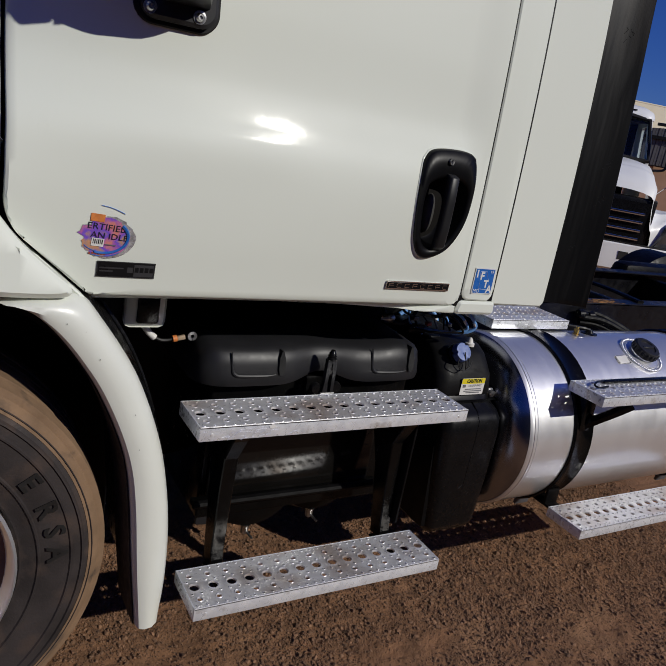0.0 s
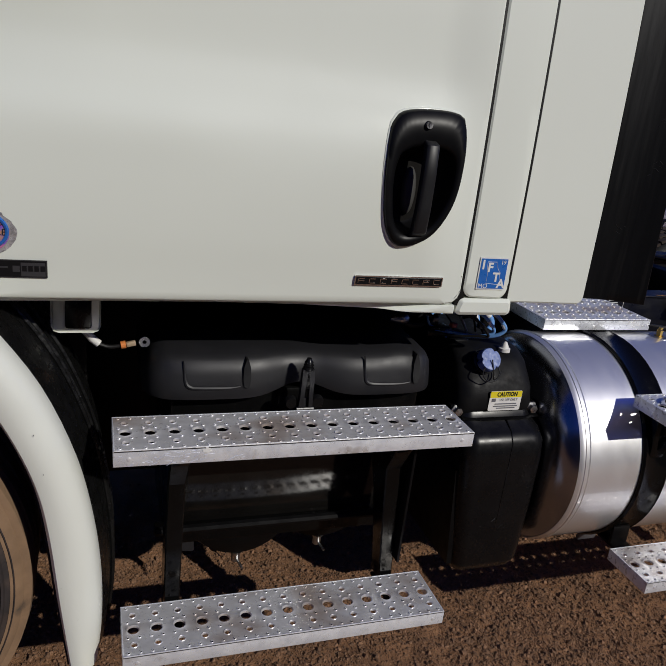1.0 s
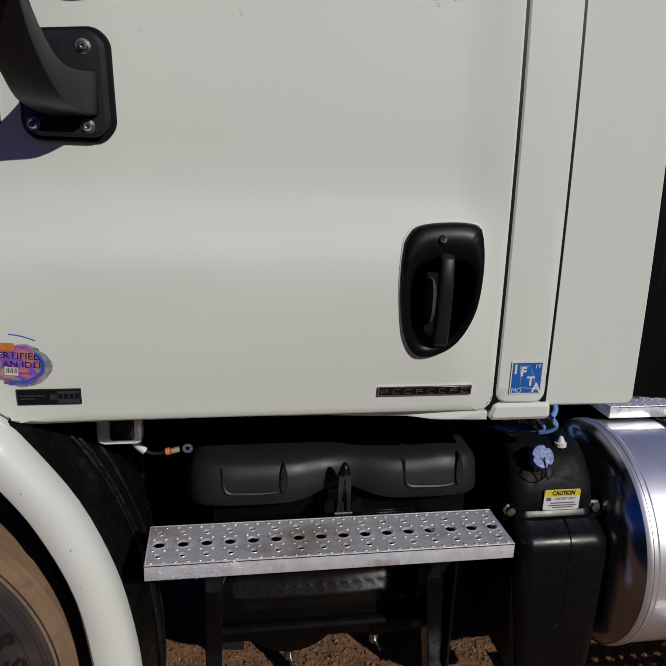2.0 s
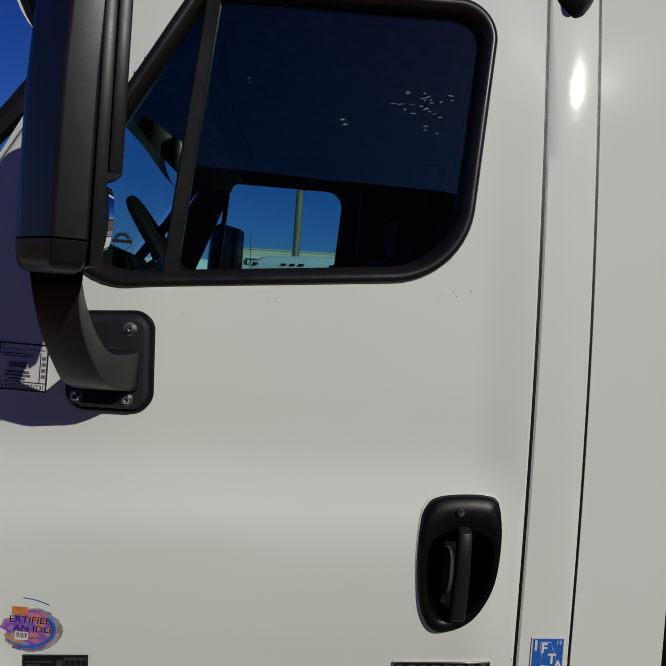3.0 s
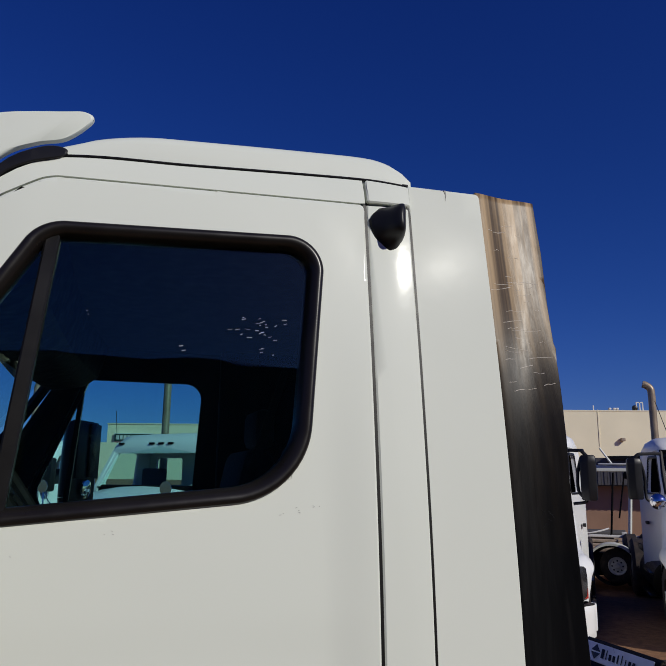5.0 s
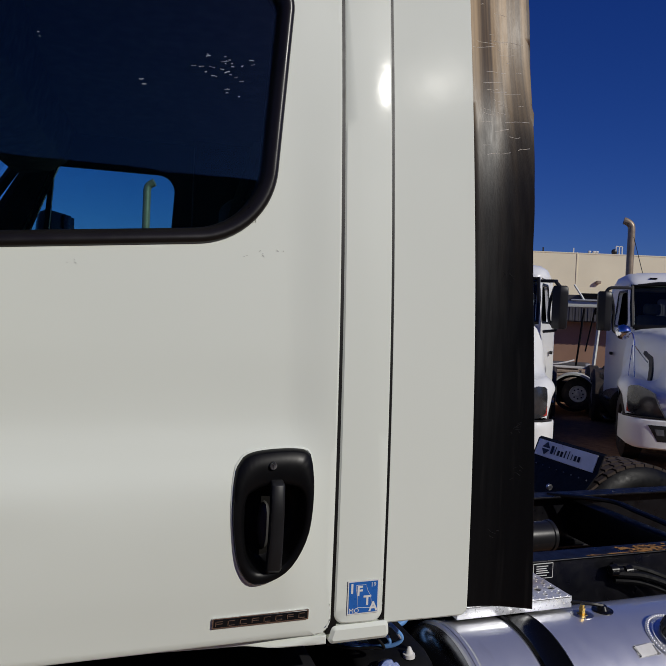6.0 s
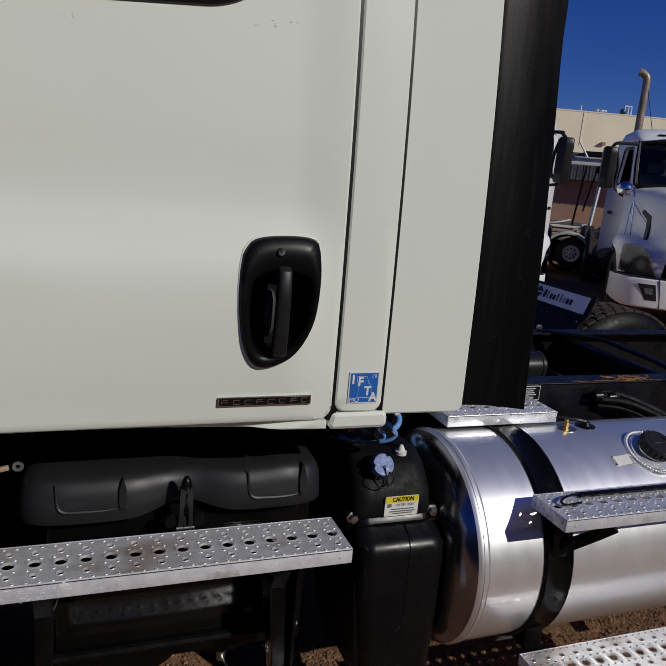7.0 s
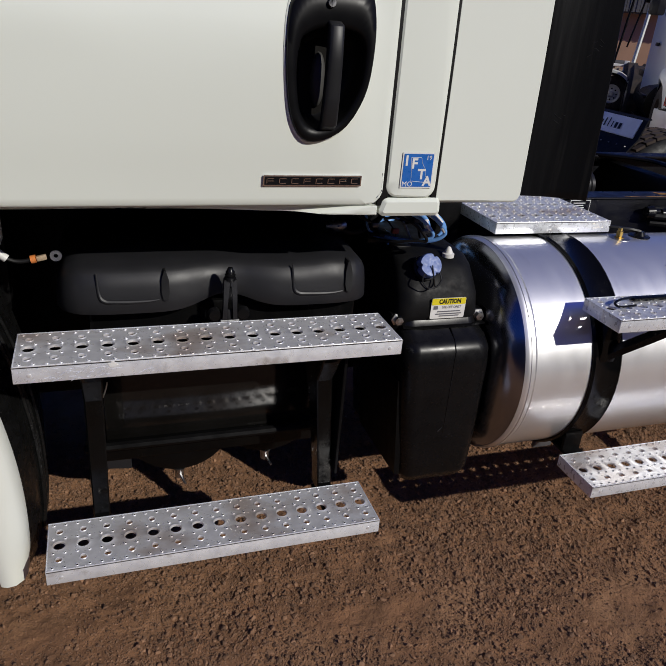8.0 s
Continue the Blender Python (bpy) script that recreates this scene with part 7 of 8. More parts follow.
        if s < 0:
            other_side(bm)
        return bm
    for s in (1, -1):
        add("cab_side", cab_side(s), FLEETWHITE, lab="white cab side with door window")
    pil = [[(-2.02, 0.09, 1.92), (-2.02, 0.20, 1.92), (-2.45, 0.30, 2.66), (-2.45, 0.16, 2.66)], [(-2.08, 0.09, 1.92), (-2.08, 0.20, 1.92), (-2.51, 0.30, 2.66), (-2.51, 0.16, 2.66)]]
    for s in (1, -1):
        bm = loft(pil)
        add("screen_pillar", bm if s > 0 else other_side(bm), FLEETWHITE)
    top = []
    for x, zl, zt in ((-2.36, 2.50, 2.60), (-2.42, 2.56, 2.72), (-2.6, 2.62, 2.84), (-3.0, 2.66, 2.88), (-3.45, 2.62, 2.86)):
        top.append([(x, MID - 1.03 * c, zl + (zt - zl) * s) for c, s in ((1, 0), (1.0, 0.5), (0.93, 0.85), (0.75, 1.0), (0, 1.04), (-0.75, 1.0), (-0.93, 0.85), (-1.0, 0.5), (-1, 0))])
    add("cab_roof", loft(top), FLEETWHITE, lab="white rounded cab roof")
    if markers:
        for y in (0.32, 1.0, 1.2, 1.4, 2.08):
            add("marker_light", box(-2.45, -2.36, y - 0.055, y + 0.055, 2.655, 2.695, 0.012), PLASTIC)
    back = sheet([(0.12, 1.0), (2.28, 1.0), (2.22, 2.66), (0.18, 2.66)], [rounded([(0.35, 1.95), (0.95, 1.95), (0.95, 2.45), (0.35, 2.45)], 0.05), rounded([(1.45, 1.95), (2.05, 1.95), (2.05, 2.45), (1.45, 2.45)], 0.05)], None, 0.05, 0.5)
    back.transform(Matrix.Translation((-3.40, 0, 0)) @ Matrix.Rotation(radians(90), 4, "Z"))
    add("cab_back", back, FLEETWHITE)
    glass = add("windscreen", loft([[(-2.03, 0.2, 1.93), (-1.93, MID, 1.95), (-2.03, 2.2, 1.93)], [(-2.44, 0.28, 2.60), (-2.36, MID, 2.62), (-2.44, 2.12, 2.60)]], closed=False), GLASS_FAR, lab="windscreen")
    glass.visible_shadow = False
    add("dash", box(-2.35, -2.05, 0.16, 2.24, 1.5, 1.95, 0.03), DARKTRIM)
    for y in (0.6, 1.8):
        add("cab_seat", box(-3.1, -2.95, y - 0.25, y + 0.25, 1.4, 2.25, 0.05), FABRIC)
    add("cab_floor", box(-3.4, -2.0, 0.14, 2.26, 1.0, 1.06), CHASSIS)
    add("frame", box(-7.0, -0.5, 0.78, 1.62, 0.62, 0.92, 0.02), CHASSIS)
    for x in (-5.3, -6.5):
        for s in (1, -1):
            add("rear_tyre", lathe([(0.0, 0.1), (0.0, 0.46), (0.04, 0.5), (0.54, 0.5), (0.58, 0.46), (0.58, 0.1)], "y", (x, MID - s * 1.2 - (0.58 if s < 0 else 0), 0.5), 32), TYRE)
    add("exhaust_stack", tube(smooth_line([(-3.62, stack_y, 0.9), (-3.62, stack_y, 2.0), (-3.62, stack_y, stack_top), (-3.62, stack_y, stack_top + 0.25), (-3.64, stack_y + 0.03, stack_top + 0.35), (-3.67, stack_y + 0.13, stack_top + 0.41)], 4), 0.075, 12), STACK, lab="heat-stained exhaust stack")
    add("antenna", tube([(-2.5, 0.14, 2.5), (-2.55, 0.0, 3.3)], 0.006, 5), INK)
    return t


def row_pose(along, out=0.0):
    """A place in the row: metres along it and metres forward of it."""
    base = Vector((0.3, 11.2, 0)) + ROW_DIR * along + ROW_NOSE * out
    x, y = ROW_NOSE, ROW_DIR
    m = Matrix(((x.x, y.x, 0, base.x), (x.y, y.y, 0, base.y), (0, 0, 1, 0), (0, 0, 0, 1)))
    return m


def hood_tractor(name, label, hood_mirrors=True):
    """A white conventional tractor with flared fenders; local x forward from the nose at 0, y across 0 to 2.4, z up."""
    t = tagged(new(name), label, "truck", "trucks parked across the yard")

    def add(n, bm, m, parent=None, lab="", angle=38):
        return part(n, bm, m, parent or t, lab, angle)

    def far(bm):
        for v in bm.verts:
            v.co.y = 2 * MID - v.co.y
        return bm

    def both(n, build, m, parent=None, lab=""):
        return [add(n, build(), m, parent, lab), add(n, far(build()), m, parent, lab)]

    # hood and fenders in one skin: half sections from the fender's lip to the crown
    half = [(-0.13, [(0.56, 0.71), (0.56, 0.76), (0.57, 0.82), (0.58, 0.90), (0.62, 0.98), (0.66, 1.22), (0.72, 1.40), (MID, 1.46)]),
            (-0.25, [(0.32, 0.71), (0.31, 0.80), (0.32, 0.95), (0.40, 1.03), (0.55, 1.06), (0.61, 1.33), (0.67, 1.55), (MID, 1.61)]),
            (-0.50, [(0.10, 0.71), (0.08, 0.86), (0.10, 1.02), (0.22, 1.10), (0.43, 1.10), (0.57, 1.32), (0.63, 1.68), (MID, 1.73)]),
            (-0.60, [(0.06, 0.71), (0.03, 0.90), (0.06, 1.07), (0.18, 1.15), (0.42, 1.14), (0.55, 1.34), (0.62, 1.71), (MID, 1.77)]),
            (-0.66, [(0.04, 0.93), (0.01, 0.98), (0.05, 1.10), (0.17, 1.18), (0.42, 1.17), (0.54, 1.36), (0.62, 1.73), (MID, 1.78)]),
            (-0.85, [(0.00, 1.02), (-0.02, 1.06), (0.03, 1.15), (0.15, 1.21), (0.42, 1.10), (0.49, 1.36), (0.585, 1.78), (MID, 1.83)]),
            (-1.25, [(0.02, 1.02), (0.02, 1.08), (0.06, 1.16), (0.18, 1.20), (0.33, 1.23), (0.37, 1.50), (0.50, 1.83), (MID, 1.88)]),
            (-1.45, [(0.06, 0.90), (0.06, 1.05), (0.09, 1.16), (0.17, 1.22), (0.28, 1.32), (0.345, 1.56), (0.475, 1.84), (MID, 1.90)]),
            (-1.70, [(0.11, 0.62), (0.11, 1.00), (0.12, 1.18), (0.17, 1.27), (0.25, 1.42), (0.33, 1.63), (0.46, 1.86), (MID, 1.92)]),
            (-2.00, [(0.18, 0.62), (0.17, 1.05), (0.16, 1.25), (0.17, 1.40), (0.20, 1.60), (0.25, 1.78), (0.42, 1.88), (MID, 1.95)])]
    rows = []
    for x, sec in half:
        full = [(x, y, z) for y, z in sec] + [(x, 2 * MID - y, z) for y, z in sec[-2::-1]]
        rows.append(full)
    lines = [smooth_line([r[k] for r in rows], 4) for k in range(len(rows[0]))]
    rows = [smooth_line([ln[j] for ln in lines], 3) for j in range(len(lines[0]))]
    skin = loft(rows, closed=False)
    hood = add("hood", skin, FLEETWHITE, lab="white sloping hood with flared fenders", angle=50)
    add("radiator_mask", box(-0.40, -0.16, 0.58, 1.82, 0.55, 1.36, 0.03), PLASTIC, hood)
    add("grille", loft([[(x, MID + w * q, z) for q in (-1, 1)] + [(x - 0.05, MID + w * q, z) for q in (1, -1)] for x, w, z in ((-0.05, 0.46, 0.68), (-0.08, 0.52, 1.30))]), PLASTIC, hood, "dark grille")
    for z in (0.78, 0.90, 1.02, 1.14):
        add("grille_bar", box(-0.05, -0.03, 0.76, 1.64, z - 0.018, z + 0.018, 0.005), CHROME, hood)

    def bx(y):
        return interp(min(y, 2 * MID - y), [-0.03, 0.0, 0.10, 0.25, 0.55, MID], [-0.46, -0.32, -0.17, -0.085, -0.035, 0.0])

    def wrap(outline, lift, thick):
        """A panel on the bumper's face: (y, z) corners top left, top right, low right, low left."""
        tl, tr, br, bl = outline
        sec = []
        for k in range(9):
            q = k / 8
            ya, za, yb, zb = tl[0] + (tr[0] - tl[0]) * q, tl[1] + (tr[1] - tl[1]) * q, bl[0] + (br[0] - bl[0]) * q, bl[1] + (br[1] - bl[1]) * q
            sec.append([(bx(ya) + lift, ya, za), (bx(yb) + lift, yb, zb), (bx(yb) + lift - thick, yb, zb), (bx(ya) + lift - thick, ya, za)])
        return loft(sec)

    sec = []
    for k in range(33):
        y = -0.03 + (2.43) * k / 32 + 0.0
        y = min(2.43, y)
        e = min(y, 2.4 - y)
        low = 0.30 + 0.08 * max(0.0, 1 - (e + 0.03) / 0.2) ** 2
        x = bx(y)
        sec.append([(x - 0.03, y, low), (x - 0.004, y, low + 0.02), (x, y, low + 0.10), (x - 0.006, y, 0.60), (x - 0.010, y, 0.675), (x - 0.03, y, 0.695), (x - 0.13, y, 0.695), (x - 0.13, y, low)])
    bumper = add("bumper", loft(sec), FLEETWHITE, lab="white wrapped bumper with dark fog lamp recesses")
    both("bumper_end", lambda: box(-0.60, -0.45, -0.02, 0.05, 0.39, 0.69, 0.02), FLEETWHITE, bumper)
    both("fog_recess", lambda: wrap([(0.28, 0.62), (0.50, 0.62), (0.54, 0.41), (0.40, 0.41)], 0.003, 0.05), INK, bumper)
    both("fog_lamp", lambda: wrap([(0.36, 0.57), (0.47, 0.57), (0.48, 0.49), (0.39, 0.49)], 0.008, 0.05), LENS, bumper)
    both("bumper_seam", lambda: wrap([(0.536, 0.69), (0.544, 0.69), (0.596, 0.31), (0.588, 0.31)], 0.002, 0.03), INK, bumper)
    both("tow_hole", lambda: wrap([(0.84, 0.58), (0.98, 0.58), (0.98, 0.46), (0.84, 0.46)], 0.003, 0.05), INK, bumper)
    add("bumper_gap", loft([[(bx(y) - 0.02, y, 0.697), (bx(y) - 0.02, y, 0.712), (bx(y) - 0.12, y, 0.712), (bx(y) - 0.12, y, 0.697)] for y in np.linspace(0.0, 2.4, 25)]), INK, bumper)

    def lamp_face(push):
        top = [(-0.53, 0.085, 1.07), (-0.47, 0.11, 1.10), (-0.36, 0.19, 1.112), (-0.24, 0.29, 1.075), (-0.17, 0.355, 1.03)]
        low = [(-0.50, 0.095, 0.73), (-0.40, 0.16, 0.712), (-0.28, 0.27, 0.706), (-0.17, 0.38, 0.71), (-0.115, 0.50, 0.715)]
        sec = []
        for p, q in zip(top, low):
            row = []
            for k in range(6):
                w = Vector(p).lerp(Vector(q), k / 5)
                out = push + 0.025 * math.sin(math.pi * k / 5)
                row.append(w + Vector((0.75, -0.6, 0.15)) * out)
            sec.append(row)
        back = [[v - Vector((0.75, -0.6, 0.15)) * 0.05 for v in row] for row in sec]
        return loft([r + b[::-1] for r, b in zip(sec, back)])

    for lamp in both("headlamp", lambda: lamp_face(0.020), FARLAMP, None, "smoked headlamp unit"):
        left = lamp.data.vertices[0].co.y < MID

        def own(bm):
            return bm if left else far(bm)

        bowl = lathe([(0.0, 0.01), (0.004, 0.05), (0.016, 0.075), (0.022, 0.085), (0.012, 0.090)], "x", (0, 0, 0), 20)
        bowl.transform(Matrix.Translation((-0.215, 0.345, 0.87)) @ Matrix.Rotation(radians(-32), 4, "Z"))
        add("lamp_bowl", own(bowl), CHROME_DULL, lamp)
        bowl = lathe([(0.0, 0.01), (0.004, 0.03), (0.014, 0.042), (0.008, 0.048)], "x", (0, 0, 0), 16)
        bowl.transform(Matrix.Translation((-0.20, 0.40, 0.765)) @ Matrix.Rotation(radians(-32), 4, "Z"))
        add("lamp_bowl", own(bowl), CHROME_DULL, lamp)
        side = loft([[(-0.505, 0.062, 0.74), (-0.495, 0.062, 0.86), (-0.44, 0.108, 0.84), (-0.42, 0.125, 0.74)], [(-0.50, 0.10, 0.74), (-0.49, 0.10, 0.86), (-0.44, 0.14, 0.84), (-0.42, 0.15, 0.74)]])
        add("lamp_signal", own(side), REDLENS, lamp, "red side marker")

    def hood_y(x, z):
        """The hood's side wall between its sections."""
        for (xa, sa), (xb, sb) in zip(half, half[1:]):
            if xb <= x <= xa:
                q = (xa - x) / (xa - xb)
                pts = [Vector(m).lerp(Vector(n), q) for m, n in zip(sa, sb)][4:7]
                return interp(z, [m.y for m in pts], [m.x for m in pts])
        return 0.4

    both("hood_vent", lambda: sheet([q.to_2d() for q in smooth_line([(-1.31, 1.60, 0), (-1.16, 1.555, 0), (-1.00, 1.48, 0), (-0.93, 1.30, 0), (-0.89, 1.10, 0), (-0.97, 1.15, 0), (-1.02, 1.32, 0), (-1.08, 1.43, 0), (-1.28, 1.52, 0), (-1.31, 1.60, 0)], 1)[:-1]], (), lambda x, z: hood_y(x, z) - 0.014, 0.03, 0.1), INK, hood, "black angled hood vent")

    def hood_mirror():
        bm = tube(smooth_line([(-1.0, 0.10, 1.84), (-0.97, 0.155, 1.80), (-0.93, 0.175, 1.68), (-0.86, 0.18, 1.40), (-0.80, 0.19, 1.17)]), 0.011, 8)
        tube([(-0.96, 0.16, 1.64), (-0.88, 0.13, 1.42), (-0.82, 0.11, 1.20)], 0.008, 6, bm)
        tube([(-0.94, 0.17, 1.66), (-1.0, 0.38, 1.40)], 0.008, 6, bm)
        lathe([(0.0, 0.025), (0.012, 0.022)], "z", (-0.80, 0.19, 1.165), 10, bm)
        lathe([(0.0, 0.025), (0.012, 0.022)], "z", (-0.82, 0.11, 1.185), 10, bm)
        return bm

    for m in [] if not hood_mirrors else both("hood_mirror", hood_mirror, CHROME, None, "chrome hood mirror on three struts"):
        left = m.data.vertices[0].co.y < MID
        bowl = lathe([(0.075, 0.004), (0.070, 0.035), (0.05, 0.075), (0.02, 0.10), (0.0, 0.108), (-0.015, 0.110), (-0.018, 0.100)], "x", (-1.0, 0.035, 1.825), 28)
        add("mirror_bowl", bowl if left else far(bowl), CHROME, m)
    near = 0.0 if hood_mirrors else 0.13
    for m in both("side_mirror", lambda: loft([[(-1.95 + (p.x + 1.95) * k, near - 0.15 + (p.y + 0.15) * k, z) for p in rounded([(-2.05, -0.04), (-2.05, -0.26), (-1.90, -0.26), (-1.86, -0.15), (-1.90, -0.04)], 0.03, 4)] for z, k in ((1.83, 0.8), (1.85, 0.97), (2.0, 1.0), (2.35, 1.0), (2.43, 0.95), (2.455, 0.75))]), SATIN, None, "black side mirror"):
        left = m.data.vertices[0].co.y < MID
        arm = tube(smooth_line([(-1.97, near - 0.14, 2.44), (-1.98, near - 0.08, 2.51), (-2.05, 0.06, 2.525), (-2.15, 0.26, 2.53)]), 0.026, 8)
        tube(smooth_line([(-1.98, near - 0.06, 2.42), (-1.99, near - 0.01, 2.2), (-1.98, near - 0.01, 1.95), (-1.97, 0.02, 1.82), (-2.0, 0.2, 1.78)]), 0.022, 8, arm)
        add("mirror_arm", arm if left else far(arm), SATIN, m)

    def cab_y(x, z):
        return interp(-x, [2.0, 2.2, 2.5, 2.9, 3.5], [0.27, 0.235, 0.19, 0.13, 0.05]) + 0.10 * max(0.0, z - 1.9)

    side = [(-2.03, 0.70), (-3.50, 0.70), (-3.50, 2.60), (-3.2, 2.66), (-2.44, 2.63), (-2.03, 1.92)]
    hole = rounded([(-2.22, 1.93), (-2.98, 1.93), (-2.98, 2.48), (-2.52, 2.48)], 0.06)
    for door in both("cab_side", lambda: sheet(side, [hole], cab_y, 0.05, 0.2, 0.006), FLEETWHITE, None, "white cab side with a door window"):
        left = door.data.vertices[0].co.y < MID
        bm = sheet(rounded([(-2.18, 1.90), (-3.02, 1.90), (-3.02, 2.52), (-2.50, 2.52)], 0.07), [hole], lambda x, z: cab_y(x, z) - 0.006, 0.02, 0.3, 0.003)
        add("window_seal", bm if left else far(bm), RUBBER, door)
        bm = box(-3.0, -2.86, 0.06, 0.11, 1.42, 1.47, 0.01)
        add("door_handle", bm if left else far(bm), INK, door)
    frame_line = [(-2.03, 0.29, 1.91), (-1.97, 0.7, 1.925), (-1.95, MID, 1.93), (-1.97, 1.7, 1.925), (-2.03, 2.11, 1.91), (-2.23, 2.11, 2.24), (-2.42, 2.09, 2.58), (-2.37, 1.7, 2.62), (-2.35, MID, 2.63), (-2.37, 0.7, 2.62), (-2.42, 0.31, 2.58), (-2.23, 0.29, 2.24), (-2.03, 0.29, 1.91)]
    add("screen_frame", tube(frame_line, 0.036, 6), RUBBER, None, "black windscreen surround")
    glass = add("windscreen", loft([[(-2.03, 0.29, 1.92), (-1.955, MID, 1.94), (-2.03, 2.11, 1.92)], [(-2.42, 0.31, 2.58), (-2.35, MID, 2.63), (-2.42, 2.09, 2.58)]], closed=False), GLASS_FAR, None, "clear windscreen")
    glass.visible_shadow = False
    top = []
    for x, w, zl, zt in ((-2.38, 0.86, 2.60, 2.63), (-2.43, 0.93, 2.60, 2.70), (-2.55, 1.0, 2.58, 2.78), (-2.9, 1.04, 2.58, 2.84), (-3.3, 1.06, 2.56, 2.84), (-3.52, 1.06, 2.56, 2.78)):
        top.append([(x, MID - w * c, zl + (zt - zl) * q) for c, q in ((1, 0), (1.0, 0.3), (0.96, 0.65), (0.85, 0.9), (0.6, 0.98), (0, 1.04), (-0.6, 0.98), (-0.85, 0.9), (-0.96, 0.65), (-1.0, 0.3), (-1, 0))])
    roof = add("cab_roof", loft(top), FLEETWHITE, None, "white rounded cab roof")
    for y in (0.62, 1.0, 1.2, 1.4, 1.78):
        add("marker_light", box(-2.50, -2.41, y - 0.055, y + 0.055, 2.70, 2.722, 0.006), PLASTIC, roof, "dark roof marker light")
    back = sheet([(0.12, 0.95), (2.28, 0.95), (2.22, 2.62), (0.18, 2.62)], [rounded([(0.86, 1.95), (2.0, 1.95), (2.0, 2.42), (0.86, 2.42)], 0.05)], None, 0.05, 0.5)
    back.transform(Matrix.Translation((-3.44, 0, 0)) @ Matrix.Rotation(radians(90), 4, "Z"))
    add("cab_back", back, DARKTRIM)
    add("dash", box(-2.40, -2.04, 0.32, 2.08, 1.5, 1.93, 0.03), DARKTRIM)
    add("cab_liner", box(-3.4, -2.5, 0.3, 2.1, 2.53, 2.56), LINER)
    for y in (0.72, 1.68):
        seat = add("cab_seat", box(-3.15, -2.98, y - 0.25, y + 0.25, 1.4, 2.12, 0.06), FABRIC)
        add("headrest", box(-3.12, -3.0, y - 0.14, y + 0.14, 2.13, 2.32, 0.05), FABRIC, seat)
    add("cab_floor", box(-3.42, -2.05, 0.32, 2.1, 0.96, 1.02), CHASSIS)
    # running gear
    add("frame", box(-7.2, -0.45, 0.78, 1.62, 0.55, 0.92, 0.02), CHASSIS, None, "black chassis frame")
    add("fire_wall", box(-2.04, -1.6, 0.35, 2.05, 0.5, 1.3, 0.02), CHASSIS)
    both("inner_arch", lambda: loft([[(-1.10 + 0.56 * math.cos(a), y, 0.50 + 0.56 * math.sin(a)) for y in (0.07, 0.62)] + [(-1.10 + 0.53 * math.cos(a), y, 0.50 + 0.53 * math.sin(a)) for y in (0.62, 0.07)] for a in np.linspace(0.0, 3.14, 16)]), PLASTIC)
    for q in (0, 1):
        y0 = 0.06 if q == 0 else 2.06
        wheel_o = add("front_wheel", lathe([(0, 0.05), (0.02, 0.15), (0.08, 0.28), (0.26, 0.28), (0.28, 0.05)], "y", (-1.10, y0, 0.5), 28), ALU, lab="steer wheel")
        add("tyre", lathe([(0.0, 0.28), (-0.01, 0.4), (0.03, 0.5), (0.25, 0.5), (0.29, 0.4), (0.28, 0.28)], "y", (-1.10, y0, 0.5), 36, hollow=True), TYRE, wheel_o)
    for side_tank in both("fuel_tank", lambda: tube([(-2.25, 0.34, 0.62), (-2.27, 0.34, 0.62), (-4.1, 0.34, 0.62), (-4.12, 0.34, 0.62)], [0.27, 0.31, 0.31, 0.27], 24), CHASSIS, None, "black side fuel tank"):
        left = side_tank.data.vertices[0].co.y < MID
        for z, y in ((0.35, -0.02), (0.68, 0.0)):
            bm = box(-3.3, -2.35, y, y + 0.2, z, z + 0.04, 0.005)
            add("step_plate", bm if left else far(bm), GLOSSBLACK, side_tank)
    both("deck_fairing", lambda: box(-4.3, -3.5, 0.05, 0.8, 0.92, 1.02, 0.02), CHASSIS)
    for x in (-5.1, -6.4):
        for y0 in (-0.02, 1.84):
            axle = add("rear_wheel", lathe([(0.0, 0.05), (0.03, 0.28), (0.55, 0.28), (0.58, 0.05)], "y", (x, y0, 0.52), 24), STEEL)
            for d in (0.0, 0.31):
                add("tyre", lathe([(0.0, 0.28), (0.0, 0.46), (0.04, 0.52), (0.22, 0.52), (0.26, 0.46), (0.26, 0.28)], "y", (x, y0 + d, 0.52), 36, hollow=True), TYRE, axle)
    add("exhaust_stack", tube(smooth_line([(-3.8, 0.42, 0.9), (-3.8, 0.42, 2.0), (-3.8, 0.42, 3.2), (-3.8, 0.42, 3.66), (-3.8, 0.40, 3.77), (-3.8, 0.33, 3.83), (-3.8, 0.28, 3.845)], 5), 0.064, 18), STACK, lab="heat-stained exhaust stack with a bent tip")
    add("antenna", tube([(-2.9, 0.52, 2.82), (-3.0, 0.36, 3.45)], 0.006, 5), INK)
    return t


FARLAMP = mat("smoked_headlamp_lens", (0.035, 0.036, 0.038), 0.2, 0.0, 0.4, 5, coat=0.5, rvar=0.05, coat_rough=0.1)
CHROME_DULL = mat("headlamp_reflector", (0.30, 0.30, 0.32), 0.2, 1, 0.3, 30, rvar=0.1)
REDLENS = mat("red_lens", (0.45, 0.03, 0.02), 0.2, 0, 0.1, 30, coat=0.5)
first = hood_tractor("parked_truck", "white tractor truck with a hood vent and tall exhaust stack")
first.matrix_basis = row_pose(8.0) @ Matrix.Translation((-0.2, 0.3, 0)) @ Matrix.Rotation(radians(6), 4, "Z") @ Matrix.Translation((0.2, -0.3, 0))
plain = hood_tractor("parked_truck", "white tractor truck with black side mirrors beside another tractor", False)
